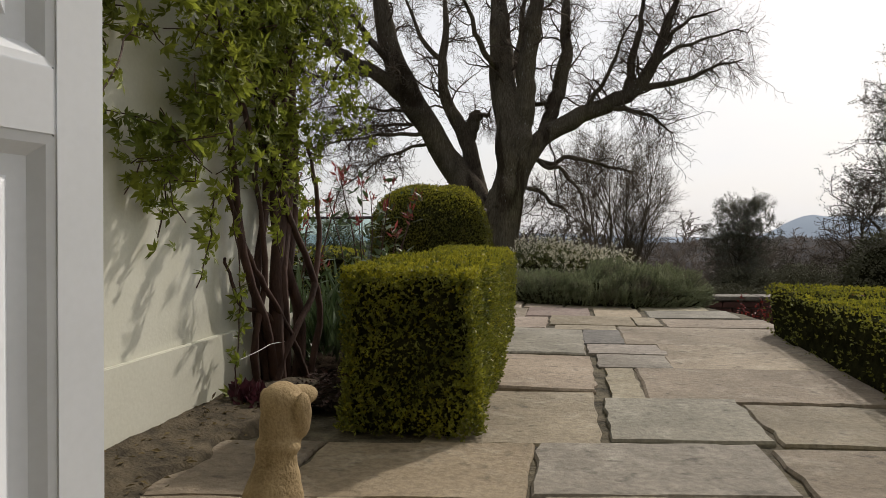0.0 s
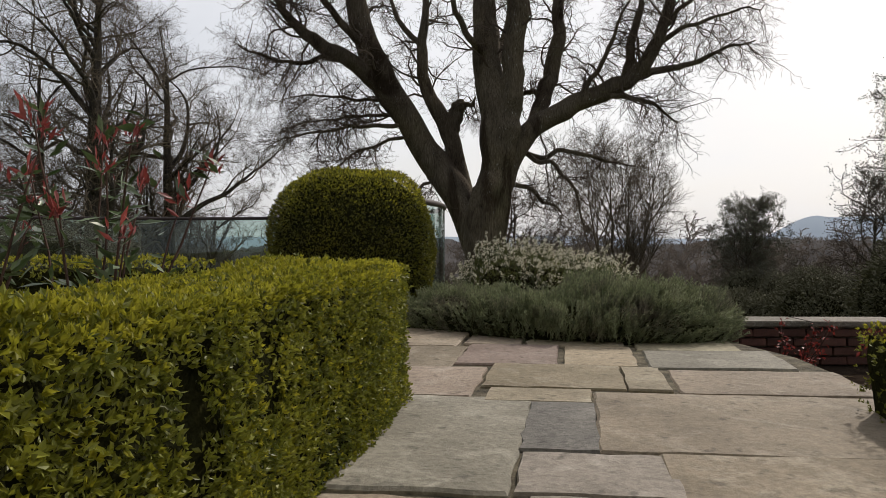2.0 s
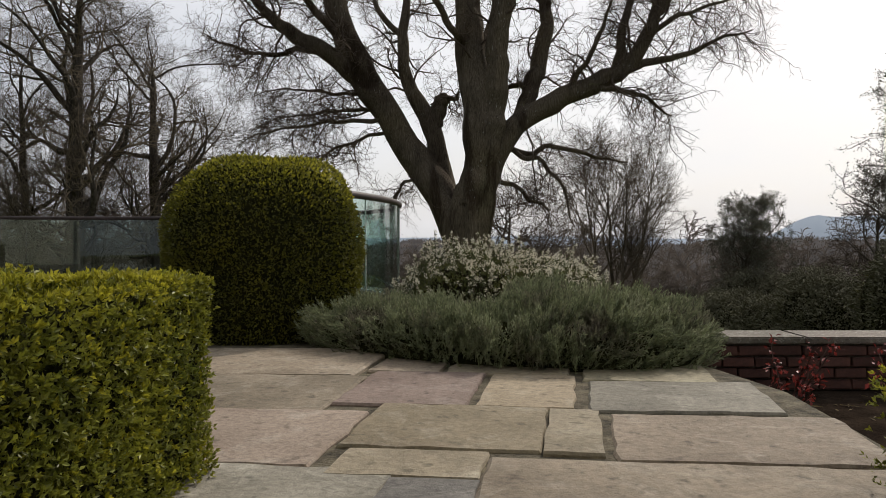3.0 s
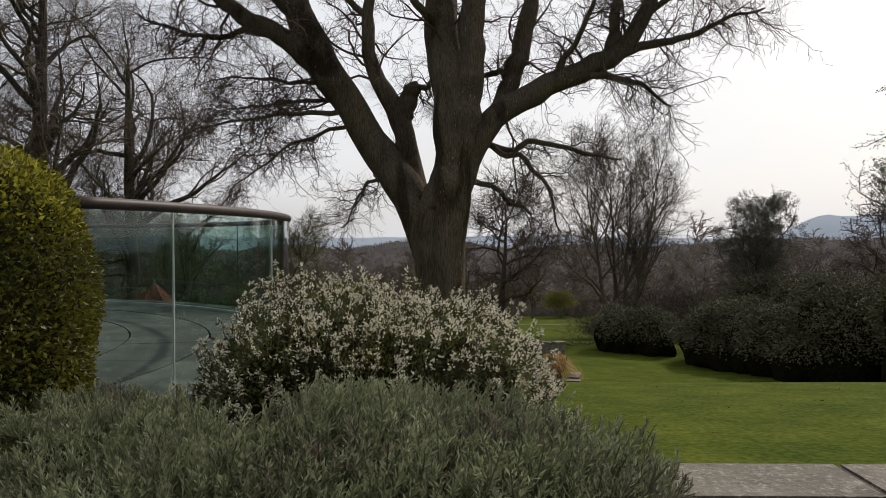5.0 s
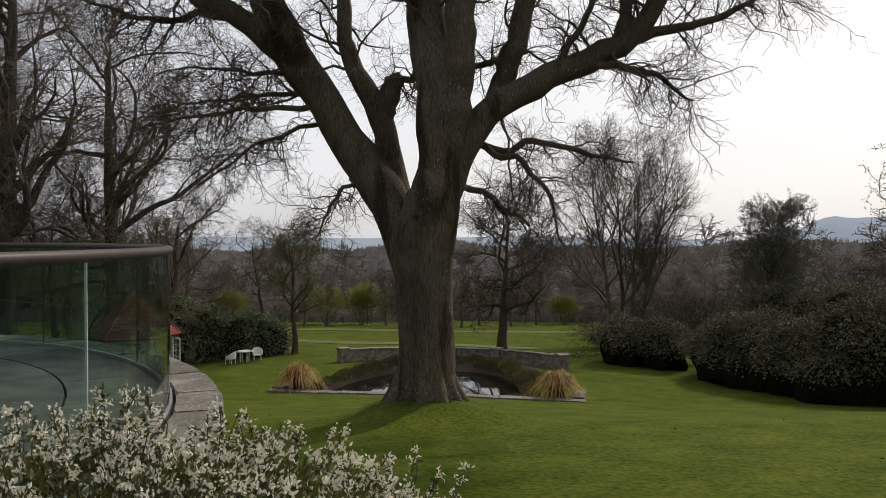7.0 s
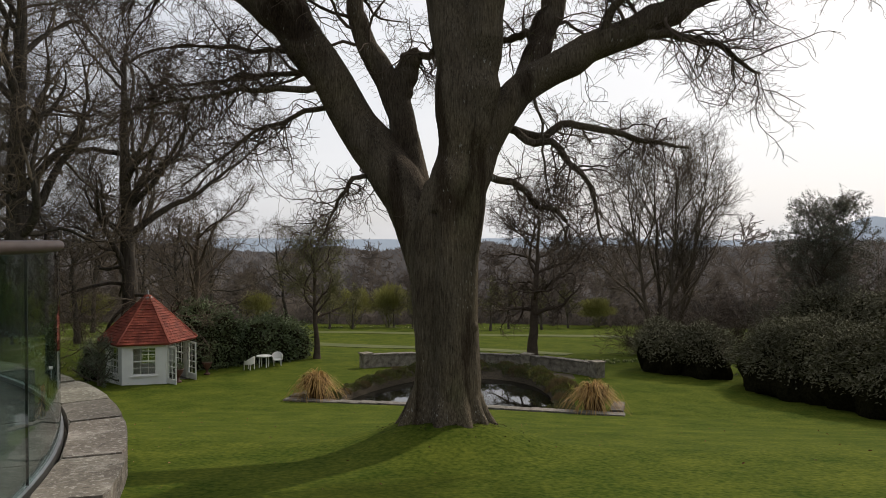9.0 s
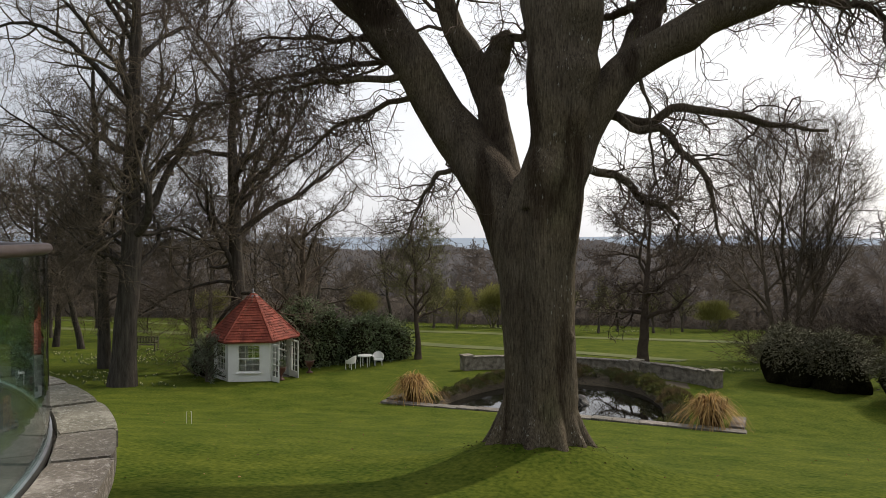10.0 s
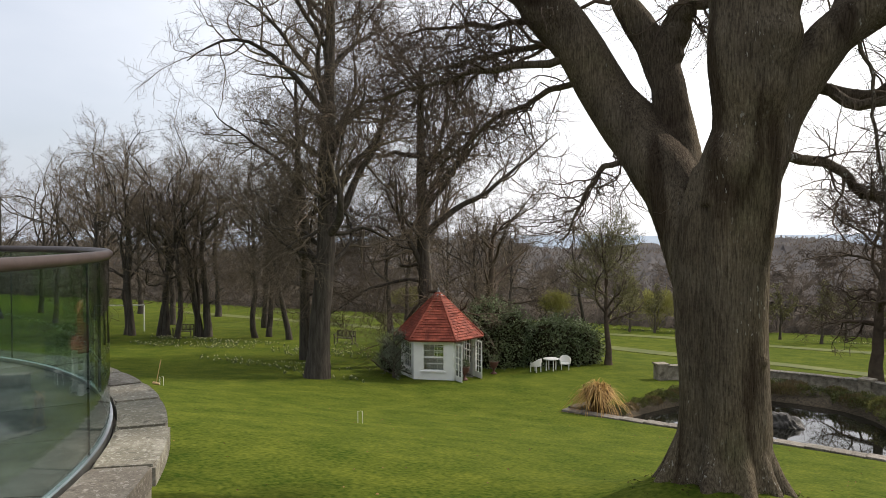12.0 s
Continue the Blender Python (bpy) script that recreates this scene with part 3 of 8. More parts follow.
def soil_bed():
    bm = bmesh.new()
    prism(bm, [(-30, -12), (30, -12), (30, 8.55), (-30, 8.55)], -1.9, -0.36)
    return tagged(part("soil_terrace", bm, M["soil"]), "dark bare soil of the terrace beds", "soil", kind="structure")


def paving_bed():
    bm = bmesh.new()
    prism(bm, [(-3.2, 0.0), (2.2, 0.0), (2.2, 3.2), (2.45, 4.6), (2.75, 5.6), (2.85, 6.7), (2.7, 7.5), (2.0, 8.3), (-0.9, 8.4), (-3.2, 8.4)], -0.42, -0.016)
    return tagged(part("pavement", bm, M["joint"]), "riven sandstone paving with mossy earth joints", "paving", kind="structure")


soil_bed()
pavement = paving_bed()

# flagstones: front and back edge, left and right edge, each at the slab's middle
FLAGS = [
    (0.55, 1.22, -0.95, -0.12), (0.55, 1.22, -0.10, 0.62), (0.55, 1.22, 0.64, 1.6), (1.24, 1.92, -0.95, -0.42), (1.24, 1.92, -0.40, 0.20), (1.24, 1.93, 0.22, 0.95), (1.24, 1.93, 0.97, 1.75),
    (1.94, 2.46, -0.95, -0.46), (1.94, 2.45, -0.44, 0.27), (1.96, 2.46, 0.30, 1.05), (1.92, 2.40, 1.08, 1.85),
]
FLAGS += [
    (2.48, 3.30, 0.0, 0.625), (3.33, 4.35, 0.05, 0.805), (4.38, 5.60, 0.2, 0.985), (2.49, 3.10, 0.66, 1.22), (2.44, 3.05, 1.25, 1.95), (3.13, 3.87, 0.825, 0.965), (3.08, 3.83, 0.99, 2.15),
    (3.90, 4.29, 0.905, 1.305), (4.32, 4.70, 0.93, 1.40), (3.83, 4.64, 1.34, 2.42), (4.76, 5.46, 1.02, 1.285), (4.68, 5.60, 1.31, 2.66), (5.50, 5.75, 0.90, 1.37),
]
FLAGS += [
    (5.63, 6.29, 0.2, 0.87), (5.78, 6.37, 0.93, 1.62), (5.71, 6.33, 1.635, 1.83), (5.60, 6.23, 1.87, 2.74), (6.32, 7.05, -0.3, 0.78), (6.41, 7.13, 0.82, 1.39), (6.37, 7.06, 1.44, 1.85), (6.27, 6.87, 1.91, 2.68),
    (7.08, 7.95, -0.4, 0.84), (7.16, 7.85, 0.89, 1.27), (7.10, 7.8, 1.31, 1.95), (6.92, 7.55, 2.0, 2.66),
]
TINTS = {(1.02, 4.76): "flag_dark", (1.44, 6.37): "flag_pale", (0.2, 5.63): "flag_pink", (0.82, 6.41): "flag_pink", (0.93, 5.78): "flag_pale", (0.905, 3.90): "flag_grey", (0.93, 4.32): "flag_grey", (1.31, 4.68): "flag", (1.91, 6.27): "flag_grey", (0.2, 4.38): "flag_grey", (1.87, 5.60): "flag", (0.66, 2.49): "flag_grey", (0.30, 1.96): "flag_grey", (-0.44, 1.94): "flag_pale"}


def flagstone(y0, y1, x0, x1, rng):
    """One slab with uneven edges and a slightly dished, chamfered top."""
    lean = 0.185 * (y1 - y0) / 2
    y0, y1, x0, x1 = y0 - 0.006, y1 + 0.006, x0 - 0.005, x1 + 0.005
    bm = bmesh.new()
    slope = 0.10 * (x1 - x0) / 2 * min(1.0, max(0.0, y0 - 1.9))          # the courses run a little askew
    corners = [(x0 - lean, y0 + slope), (x1 - lean, y0 - slope), (x1 + lean, y1 - slope), (x0 + lean, y1 + slope)]
    ring = []
    for (ax, ay), (bx, by) in zip(corners, corners[1:] + corners[:1]):
        n = max(3, int(math.hypot(bx - ax, by - ay) / 0.09))
        for k in range(n):
            s = k / n
            j = rng.normal(0, 0.006, 2) if k else np.zeros(2)
            ring.append((ax + (bx - ax) * s + j[0], ay + (by - ay) * s + j[1]))
    cx, cy = (x0 + x1) / 2, (y0 + y1) / 2
    tilt = rng.normal(0, 0.004, 3)
    lift = lambda x, y: tilt[0] * (x - cx) * 2 + tilt[1] * (y - cy) * 2 + tilt[2] * 0.7
    lo = [bm.verts.new((x, y, -0.05)) for x, y in ring]
    mid = [bm.verts.new((x, y, lift(x, y) - 0.010)) for x, y in ring]
    top = [bm.verts.new((x + (cx - x) * 0.02, y + (cy - y) * 0.02, lift(x, y))) for x, y in ring]
    for a, b in ((lo, mid), (mid, top)):
        for i in range(len(ring)):
            j = (i + 1) % len(ring)
            bm.faces.new((a[i], a[j], b[j], b[i]))
    bm.faces.new(top)
    return bm


rng = np.random.default_rng(5)
for i, (y0, y1, x0, x1) in enumerate(FLAGS):
    part("flagstone", flagstone(y0, y1, x0, x1, rng), M[TINTS.get((x0, y0), "flag")], pavement)


def arc(r, a0, a1, n):
    return [(RC[0] + r * math.cos(a), RC[1] + r * math.sin(a)) for a in np.radians(np.linspace(a0, a1, n))]


def round_terrace():
    bm = bmesh.new()
    prism(bm, arc(R_EDGE - 0.12, 0, 360, 97)[:-1], -1.95, -0.20)
    wall = tagged(part("wall_round_terrace", bm, M["rubble"]), "rough rubble stone retaining wall round the terrace", "wall", kind="structure")
    floor = new("floor_round_terrace")
    tagged(floor, "grey stone paving laid in rings on the round terrace", "paving", kind="structure")
    rng = np.random.default_rng(9)
    for r0, r1, n in ((0.05, 1.3, 7), (1.32, 2.6, 13), (2.62, 3.9, 20), (3.92, 4.7, 26), (4.72, 5.52, 30)):
        for k in range(n):
            a0, a1 = 360 * k / n + 0.25 * 2 / r1, 360 * (k + 1) / n
            bm = bmesh.new()
            prism(bm, arc(r1, a0, a1, 6) + arc(r0, a1, a0, 6), -0.22, -0.11 + rng.normal(0, 0.002))
            part("paving_stone", bm, M["ring_stone"], floor)
    return wall


round_terrace()


def coping_ring():
    """Broad worn coping stones outside the glass."""
    base = new("trim_coping")
    tagged(base, "lichen-spotted stone coping round the glass balustrade", "coping", kind="structure")
    rng = np.random.default_rng(12)
    a = -30.0
    while a < 195:
        w = rng.uniform(6.5, 9.5)
        bm = bmesh.new()
        r1 = R_EDGE + rng.normal(0, 0.012)
        vs = prism(bm, arc(r1, a + 0.08, a + w - 0.08, 7) + arc(R_GLASS + 0.05, a + w - 0.08, a + 0.08, 7), -0.22, -0.085 + rng.normal(0, 0.005))
        es = [e for e in bm.edges if e.verts[0].co.z > -0.15 and e.verts[1].co.z > -0.15]
        bmesh.ops.bevel(bm, geom=es, offset=0.018, segments=2, affect="EDGES")
        part("coping_stone", bm, M["coping"], base)
        a += w


coping_ring()


def balustrade():
    b = new("glass_balustrade")
    tagged(b, "curved green-tinted frameless glass balustrade with a dark brown round handrail", "balustrade")
    a0, a1 = -24.0, 201.0
    a = np.radians(np.linspace(a0, a1, 140))
    P = np.stack([RC[0] + R_GLASS * np.cos(a), RC[1] + R_GLASS * np.sin(a), np.full_like(a, 1.118)], 1)
    v, f = tubes(P[None], np.full((1, 140), 0.034), 14)
    bm = bmesh.new()
    vs = [bm.verts.new(c) for c in v]
    for q in f:
        bm.faces.new([vs[i] for i in q])
    bm.faces.new(vs[:14][::-1])
    bm.faces.new(vs[-14:])
    part("handrail", bm, M["rail"], b, "dark brown painted round handrail", smooth=True)
    bm = bmesh.new()
    o, i = arc(R_GLASS + 0.022, a0, a1, 120), arc(R_GLASS - 0.022, a1, a0, 120)
    prism(bm, o + i, -0.14, -0.078)
    part("base_channel", bm, M["steel"], b, "slim metal base channel")
    joints = (a0, -16.0, 0.4, 19.0, 42.0, 65.0, 88.0, 111.0, 134.0, 157.0, 180.0, a1)
    for k, e in zip(joints, joints[1:]):
        bm = bmesh.new()
        prism(bm, arc(R_GLASS + 0.006, k + 0.07, e - 0.07, 20) + arc(R_GLASS - 0.006, e - 0.07, k + 0.07, 20), -0.075, 1.09)
        g = part("glass_panel", bm, M["glass"], b, "green-tinted curved glass")
        g.visible_shadow = False
        # light in the glass edges is painted: white on the near ones, dark beyond
        bright = e < 10
        bm = bmesh.new()
        prism(bm, arc(R_GLASS + 0.0065, e - 0.068, e - 0.03, 2) + arc(R_GLASS - 0.0065, e - 0.03, e - 0.068, 2), -0.075, 1.09)
        part("glass_edge", bm, M["wire"] if bright else M["dim_glass_edge"], b, "glass edge painted white for the light it catches" if bright else "glass edge painted dark where it catches no light")


balustrade()


def garden_wall():
    """The low brick wall behind the sunken bed, with stone coping."""
    wall = new("wall_garden")
    tagged(wall, "low old red brick garden wall with a stone coping", "wall", kind="structure")
    part("wall_core", boxes((2.95, 30, 8.36, 8.62, -1.9, -0.034)), M["mortar"], wall)
    rng = np.random.default_rng(3)
    meshes = []
    for _ in range(4):
        bm = boxes((0, 0.215, -0.05, 0, 0, 0.065), bevel=0.006)
        for v in bm.verts:
            v.co += Vector(rng.normal(0, 0.0018, 3))
        me = bpy.data.meshes.new("brick")
        bm.to_mesh(me)
        bm.free()
        me.materials.append(M["brick"])
        meshes.append(me)
    for row in range(4):
        for k in range(52):
            ob = new("brick", meshes[rng.integers(4)])
            ob.location = (2.95 + 0.225 * k + (0.11 if row % 2 else 0), 8.36 + rng.normal(0, 0.003), -0.345 + row * 0.078)
            ob.parent = wall
    x = 2.92
    while x < 20:
        w = rng.uniform(0.7, 1.0)
        part("coping_stone", boxes((x, x + w - 0.012, 8.30, 8.68, -0.030, 0.018 + rng.normal(0, 0.003)), bevel=0.010), M["coping"], wall)
        x += w


garden_wall()

# ---- the house ----
def house():
    """The house behind the start: a facade with the doorway, and a cream return wall."""
    h = new("house")
    tagged(h, "cream rendered country house with white joinery", "house")
    bm = boxes((-1.86, -0.9, -0.02, 0.30, 0, 2.2), (0.46, 6, -0.02, 0.30, 0, 2.2), (-1.86, 6, -0.02, 0.30, 2.2, 6))
    part("front_wall", bm, M["cream"], h)
    part("floor_slab", boxes((-1.9, 6, -6, 0.54, -0.4, -0.005)), M["flag"], h)
    part("back_wall", boxes((-1.9, 6, -6.3, -6.0, -0.4, 6)), M["cream"], h)
    part("side_wall", boxes((-2.2, -1.9, -6.3, 0.3, -0.4, 6)), M["cream"], h)
    part("side_wall", boxes((6, 6.3, -6.3, 0.3, -0.4, 6)), M["cream"], h)
    part("roof", boxes((-2.3, 6.4, -6.5, 0.4, 6, 6.25)), M["lead"], h)
    # return wall, turned a little to the line of the walk
    m = pose(-0.82, 3.81, 0, 0, 0, -8.5)
    bm = boxes((-6, 0, -3.75, 0, -0.3, 6.4), m=m)
    part("return_wall", bm, M["cream"], h)
    bm = boxes((0.0, 0.018, -3.70, 0.018, -0.3, 0.30), m=m, bevel=0.004)
    part("plinth", bm, M["cream"], h, "slightly proud rendered plinth")
    part("return_roof", boxes((-6.3, 0.25, -3.9, 0.25, 6.4, 6.6), m=m), M["lead"], h)


house()


def open_door():
    """The panelled leaf, swung out along the left side of the way."""
    w, hgt, th = 0.86, 2.05, 0.045
    d = new("door_1")
    tagged(d, "white painted panelled wooden door standing open", "door", kind="structure")
    d.matrix_world = pose(-0.838, 0.31, 0.01, 0, 0, 69.0)
    st, lock = 0.088, 0.10
    bm = bmesh.new()
    for s in ((0, st, 0, th, 0, hgt), (w - st, w, 0, th, 0, hgt)):
        box(bm, *s, bevel=0.003)
    part("stile", bm, M["white"], d)
    bm = bmesh.new()
    for z0, z1 in ((0, 0.22), (0.85, 0.85 + lock), (hgt - 0.12, hgt)):
        box(bm, st, w - st, 0, th, z0, z1, bevel=0.003)
    part("rail", bm, M["white"], d)
    for z0, z1 in ((0.22, 0.85), (0.85 + lock, hgt - 0.12)):
        bm = bmesh.new()
        rings = []
        for inset, y in ((0.0, 0.003), (0.012, 0.005), (0.03, 0.022), (0.06, 0.022), (0.085, 0.006), (0.10, 0.006)):
            rings.append([bm.verts.new((x, y, z)) for x, z in ((st + inset, z0 + inset), (w - st - inset, z0 + inset), (w - st - inset, z1 - inset), (st + inset, z1 - inset))])
        for a, b in zip(rings, rings[1:]):
            for i in range(4):
                bm.faces.new((a[i], a[(i + 1) % 4], b[(i + 1) % 4], b[i]))
        bm.faces.new(rings[-1])
        back = [bm.verts.new((x, th - 0.006, z)) for x, z in ((st, z0), (w - st, z0), (w - st, z1), (st, z1))]
        bm.faces.new(back[::-1])
        part("panel", bm, M["white"], d, "raised and fielded panel")


open_door()

# ---- clipped hedges and shrubs by the terrace ----
def surface_leaves(rng, C, N, size, spread=0.9, lift=0.012):
    D = unit(N + rng.normal(0, spread, N.shape) + np.array([0, 0, 0.25]))
    C = C + N * rng.normal(0, lift, (len(C), 1))
    s = size * rng.uniform(0.7, 1.3, len(C))
    return leaves(C, D, unit(rng.normal(size=N.shape) + N * 0.6), s, s * 0.52)


def box_points(rng, n, L, W, H, round_=0.05):
    """Points and normals on a box's top and sides, its edges a little rounded."""
    areas = np.array([L * W, L * H, L * H, W * H, W * H])
    k = rng.choice(5, n, p=areas / areas.sum())
    u, v = rng.random(n), rng.random(n)
    P, N = np.zeros((n, 3)), np.zeros((n, 3))
    for i in range(5):
        s = k == i
        if i == 0:
            P[s] = np.stack([u[s] * W, v[s] * L, np.full(s.sum(), H)], 1)
            N[s] = (0, 0, 1)
        elif i < 3:
            P[s] = np.stack([np.full(s.sum(), W * (i - 1)), u[s] * L, v[s] * H], 1)
            N[s] = (2 * (i - 1) - 1, 0, 0)
        else:
            P[s] = np.stack([u[s] * W, np.full(s.sum(), L * (i - 3)), v[s] * H], 1)
            N[s] = (0, 2 * (i - 3) - 1, 0)
    return P, N


def dents(P, seed, amp, scale):
    """Slow unevenness of a clipped face."""
    r = np.random.default_rng(seed)
    out = np.zeros(len(P))
    for _ in range(7):
        w = r.normal(0, scale, 3)
        out += np.sin(P @ w + r.uniform(0, 6)) / 7
    return out[:, None] * amp


def hedge(label, L, W, H, m, count, size, seed, ribs=(), bare=0.0, streak=0.08):
    rng = np.random.default_rng(seed)
    h = new("box_hedge")
    tagged(h, label, "hedge")
    h.matrix_world = m
    bm = bmesh.new()
    box(bm, 0.035, W - 0.035, 0.035, L - 0.035, 0, H - 0.04)
    bmesh.ops.subdivide_edges(bm, edges=bm.edges, cuts=6, use_grid_fill=True)
    for v in bm.verts:
        v.co += Vector(rng.normal(0, 0.012, 3))
    part("core", bm, M["core"], h, "near-black solid for the shade inside the hedge")
    P, N = box_points(rng, count, L, W, H)
    P += N * dents(P, seed, 0.05, 5)
    keep = np.ones(len(P), bool)
    for y, wid, z0 in ribs:                          # thin upright gaps in the face
        gap = (np.abs(P[:, 1] - y - 0.02 * np.sin(P[:, 2] * 9)) < wid * rng.uniform(0.8, 1.4, len(P))) & (P[:, 0] > W * 0.9) & (P[:, 2] > z0) & (P[:, 2] < H - 0.05)
        keep &= ~(gap & (rng.random(len(P)) < 0.85))
    keep &= (N[:, 2] > 0.5) | (P[:, 2] > H - 0.06) | (rng.random(len(P)) > bare)
    P, N = P[keep], N[keep]
    depth = rng.random(len(P)) < 0.35
    P[depth] -= N[depth] * rng.uniform(0.0, 0.05, (depth.sum(), 1))
    new_growth = (P[:, 2] > H - 0.035) & (rng.random(len(P)) < 0.75) | (rng.random(len(P)) < streak * (0.5 + np.sin(P[:, 1] * 61 + 2 * np.sin(P[:, 2] * 9)) * np.sin(P[:, 1] * 11)))
    Q, O = P[~new_growth][::4], N[~new_growth][::4]
    axis = np.repeat(unit(O * 0.9 + np.array([0, 0, 0.7]) + rng.normal(0, 0.45, Q.shape)), 4, 0)
    C = np.repeat(Q + O * rng.normal(0, 0.012, (len(Q), 1)), 4, 0) + axis * rng.uniform(-0.5, 0.5, (len(axis), 1)) * size
    s = size * rng.uniform(0.7, 1.25, len(C))
    v, f = leaves(C, axis + unit(rng.normal(size=C.shape)) * 0.9, unit(rng.normal(size=C.shape) + np.repeat(O, 4, 0) * 0.6), s, s * 0.5)
    tagged(mesh_ob("foliage", v, f, M["box_leaf"], h, "small glossy yellow-green box leaves"), kind="stuff")
    Q = P[new_growth][::4] + np.array([0, 0, 0.004]) + N[new_growth][::4] * rng.exponential(0.004, (len(P[new_growth][::4]), 1))
    axis = np.repeat(unit(N[new_growth][::4] * 0.5 + np.array([0, 0, 0.6]) + rng.normal(0, 0.5, Q.shape)), 4, 0)
    fan = axis + unit(rng.normal(size=axis.shape)) * 0.65          # sprigs of four upright leaves
    s = size * rng.uniform(0.7, 1.15, len(fan))
    v, f = leaves(np.repeat(Q, 4, 0), fan, np.cross(axis, rng.normal(size=axis.shape)), s, s * 0.45)
    tagged(mesh_ob("new_growth", v, f, M["box_new"], h, "golden new growth over the top"), kind="stuff")
    return h


hedge("long clipped box hedge with a flat yellow-green top", 3.06, 0.49, 0.592, pose(-0.375, 2.58, 0, 0, 0, -8.0), 190000, 0.0175, 21,
      ribs=((0.49, 0.035, 0.36), (0.82, 0.02, 0.42), (1.08, 0.06, 0.26), (1.44, 0.055, 0.30), (1.75, 0.02, 0.4), (2.0, 0.03, 0.36)), streak=0.40)
# sides bared to the near-black core, in place of the shade on them
hedge("clipped box hedge along the paving's far edge", 4.0, 0.9, 0.70, pose(1.625, 1.43, -0.36, 0, 0, -11.8), 62000, 0.017, 22, bare=0.72, streak=0.0)
hedge("low clipped hedge behind the planting bed", 3.2, 0.5, 0.72, pose(-0.75, 6.3, -0.16, 0, 0, 88), 15000, 0.028, 23)


def dome():
    rng = np.random.default_rng(31)
    d = new("topiary_dome")
    tagged(d, "tall clipped yew dome with a rounded top", "topiary")
    d.location = (-0.155, 8.87, -0.36)
    H, R, zc = 1.69, 0.735, 1.0

    def shape(u, a):
        """u from 0 at the foot to 1 at the crown."""
        z = np.where(u < 0.55, u / 0.55 * zc, zc + (H - zc) * np.sin((u - 0.55) / 0.45 * math.pi / 2))
        r = np.where(u < 0.55, R * (0.93 + 0.07 * np.sin(u / 0.55 * math.pi / 2)), R * np.maximum(np.cos((u - 0.55) / 0.45 * math.pi / 2), 0) ** 0.62)
        return np.stack([r * np.cos(a), r * np.sin(a), z], -1)

    U, A = np.meshgrid(np.linspace(0, 1, 24), np.linspace(0, 2 * math.pi, 40, endpoint=False))
    v = shape(U.ravel(), A.ravel()) * np.array([0.95, 0.95, 0.975])
    i = np.arange(40)[:, None] * 24 + np.arange(23)
    j = (np.arange(40)[:, None] + 1) % 40 * 24 + np.arange(23)
    mesh_ob("core", v, np.stack([i, j, j + 1, i + 1], -1).reshape(-1, 4), M["core"], d, "near-black solid for the shade inside the dome", smooth=True)
    n = 54000
    u, a = rng.random(n) ** 0.92, rng.uniform(0, 2 * math.pi, n)
    keep = rng.random(n) < np.hypot(*shape(u, a)[:, :2].T) / R + 0.08
    u, a = u[keep], a[keep]
    P = shape(u, a)
    e = 1e-3
    N = unit(np.cross(shape(u, a + e) - P, shape(np.minimum(u + e, 1), a) - P + np.array([0, 0, 1e-7])))
    P = P + N * dents(P, 4, 0.05, 6)
    top = (P[:, 2] > 1.25) & (rng.random(len(P)) < np.clip((P[:, 2] - 1.25) / 0.5, 0, 0.5))
    v, f = surface_leaves(rng, P[~top], N[~top], 0.026, 0.8)
    tagged(mesh_ob("foliage", v, f, M["yew_leaf"], d, "dense short yellow-green leaves"), kind="stuff")
    v, f = surface_leaves(rng, P[top], N[top], 0.026, 0.8)
    tagged(mesh_ob("new_growth", v, f, M["box_new"], d, "golden new growth on the crown"), kind="stuff")


dome()


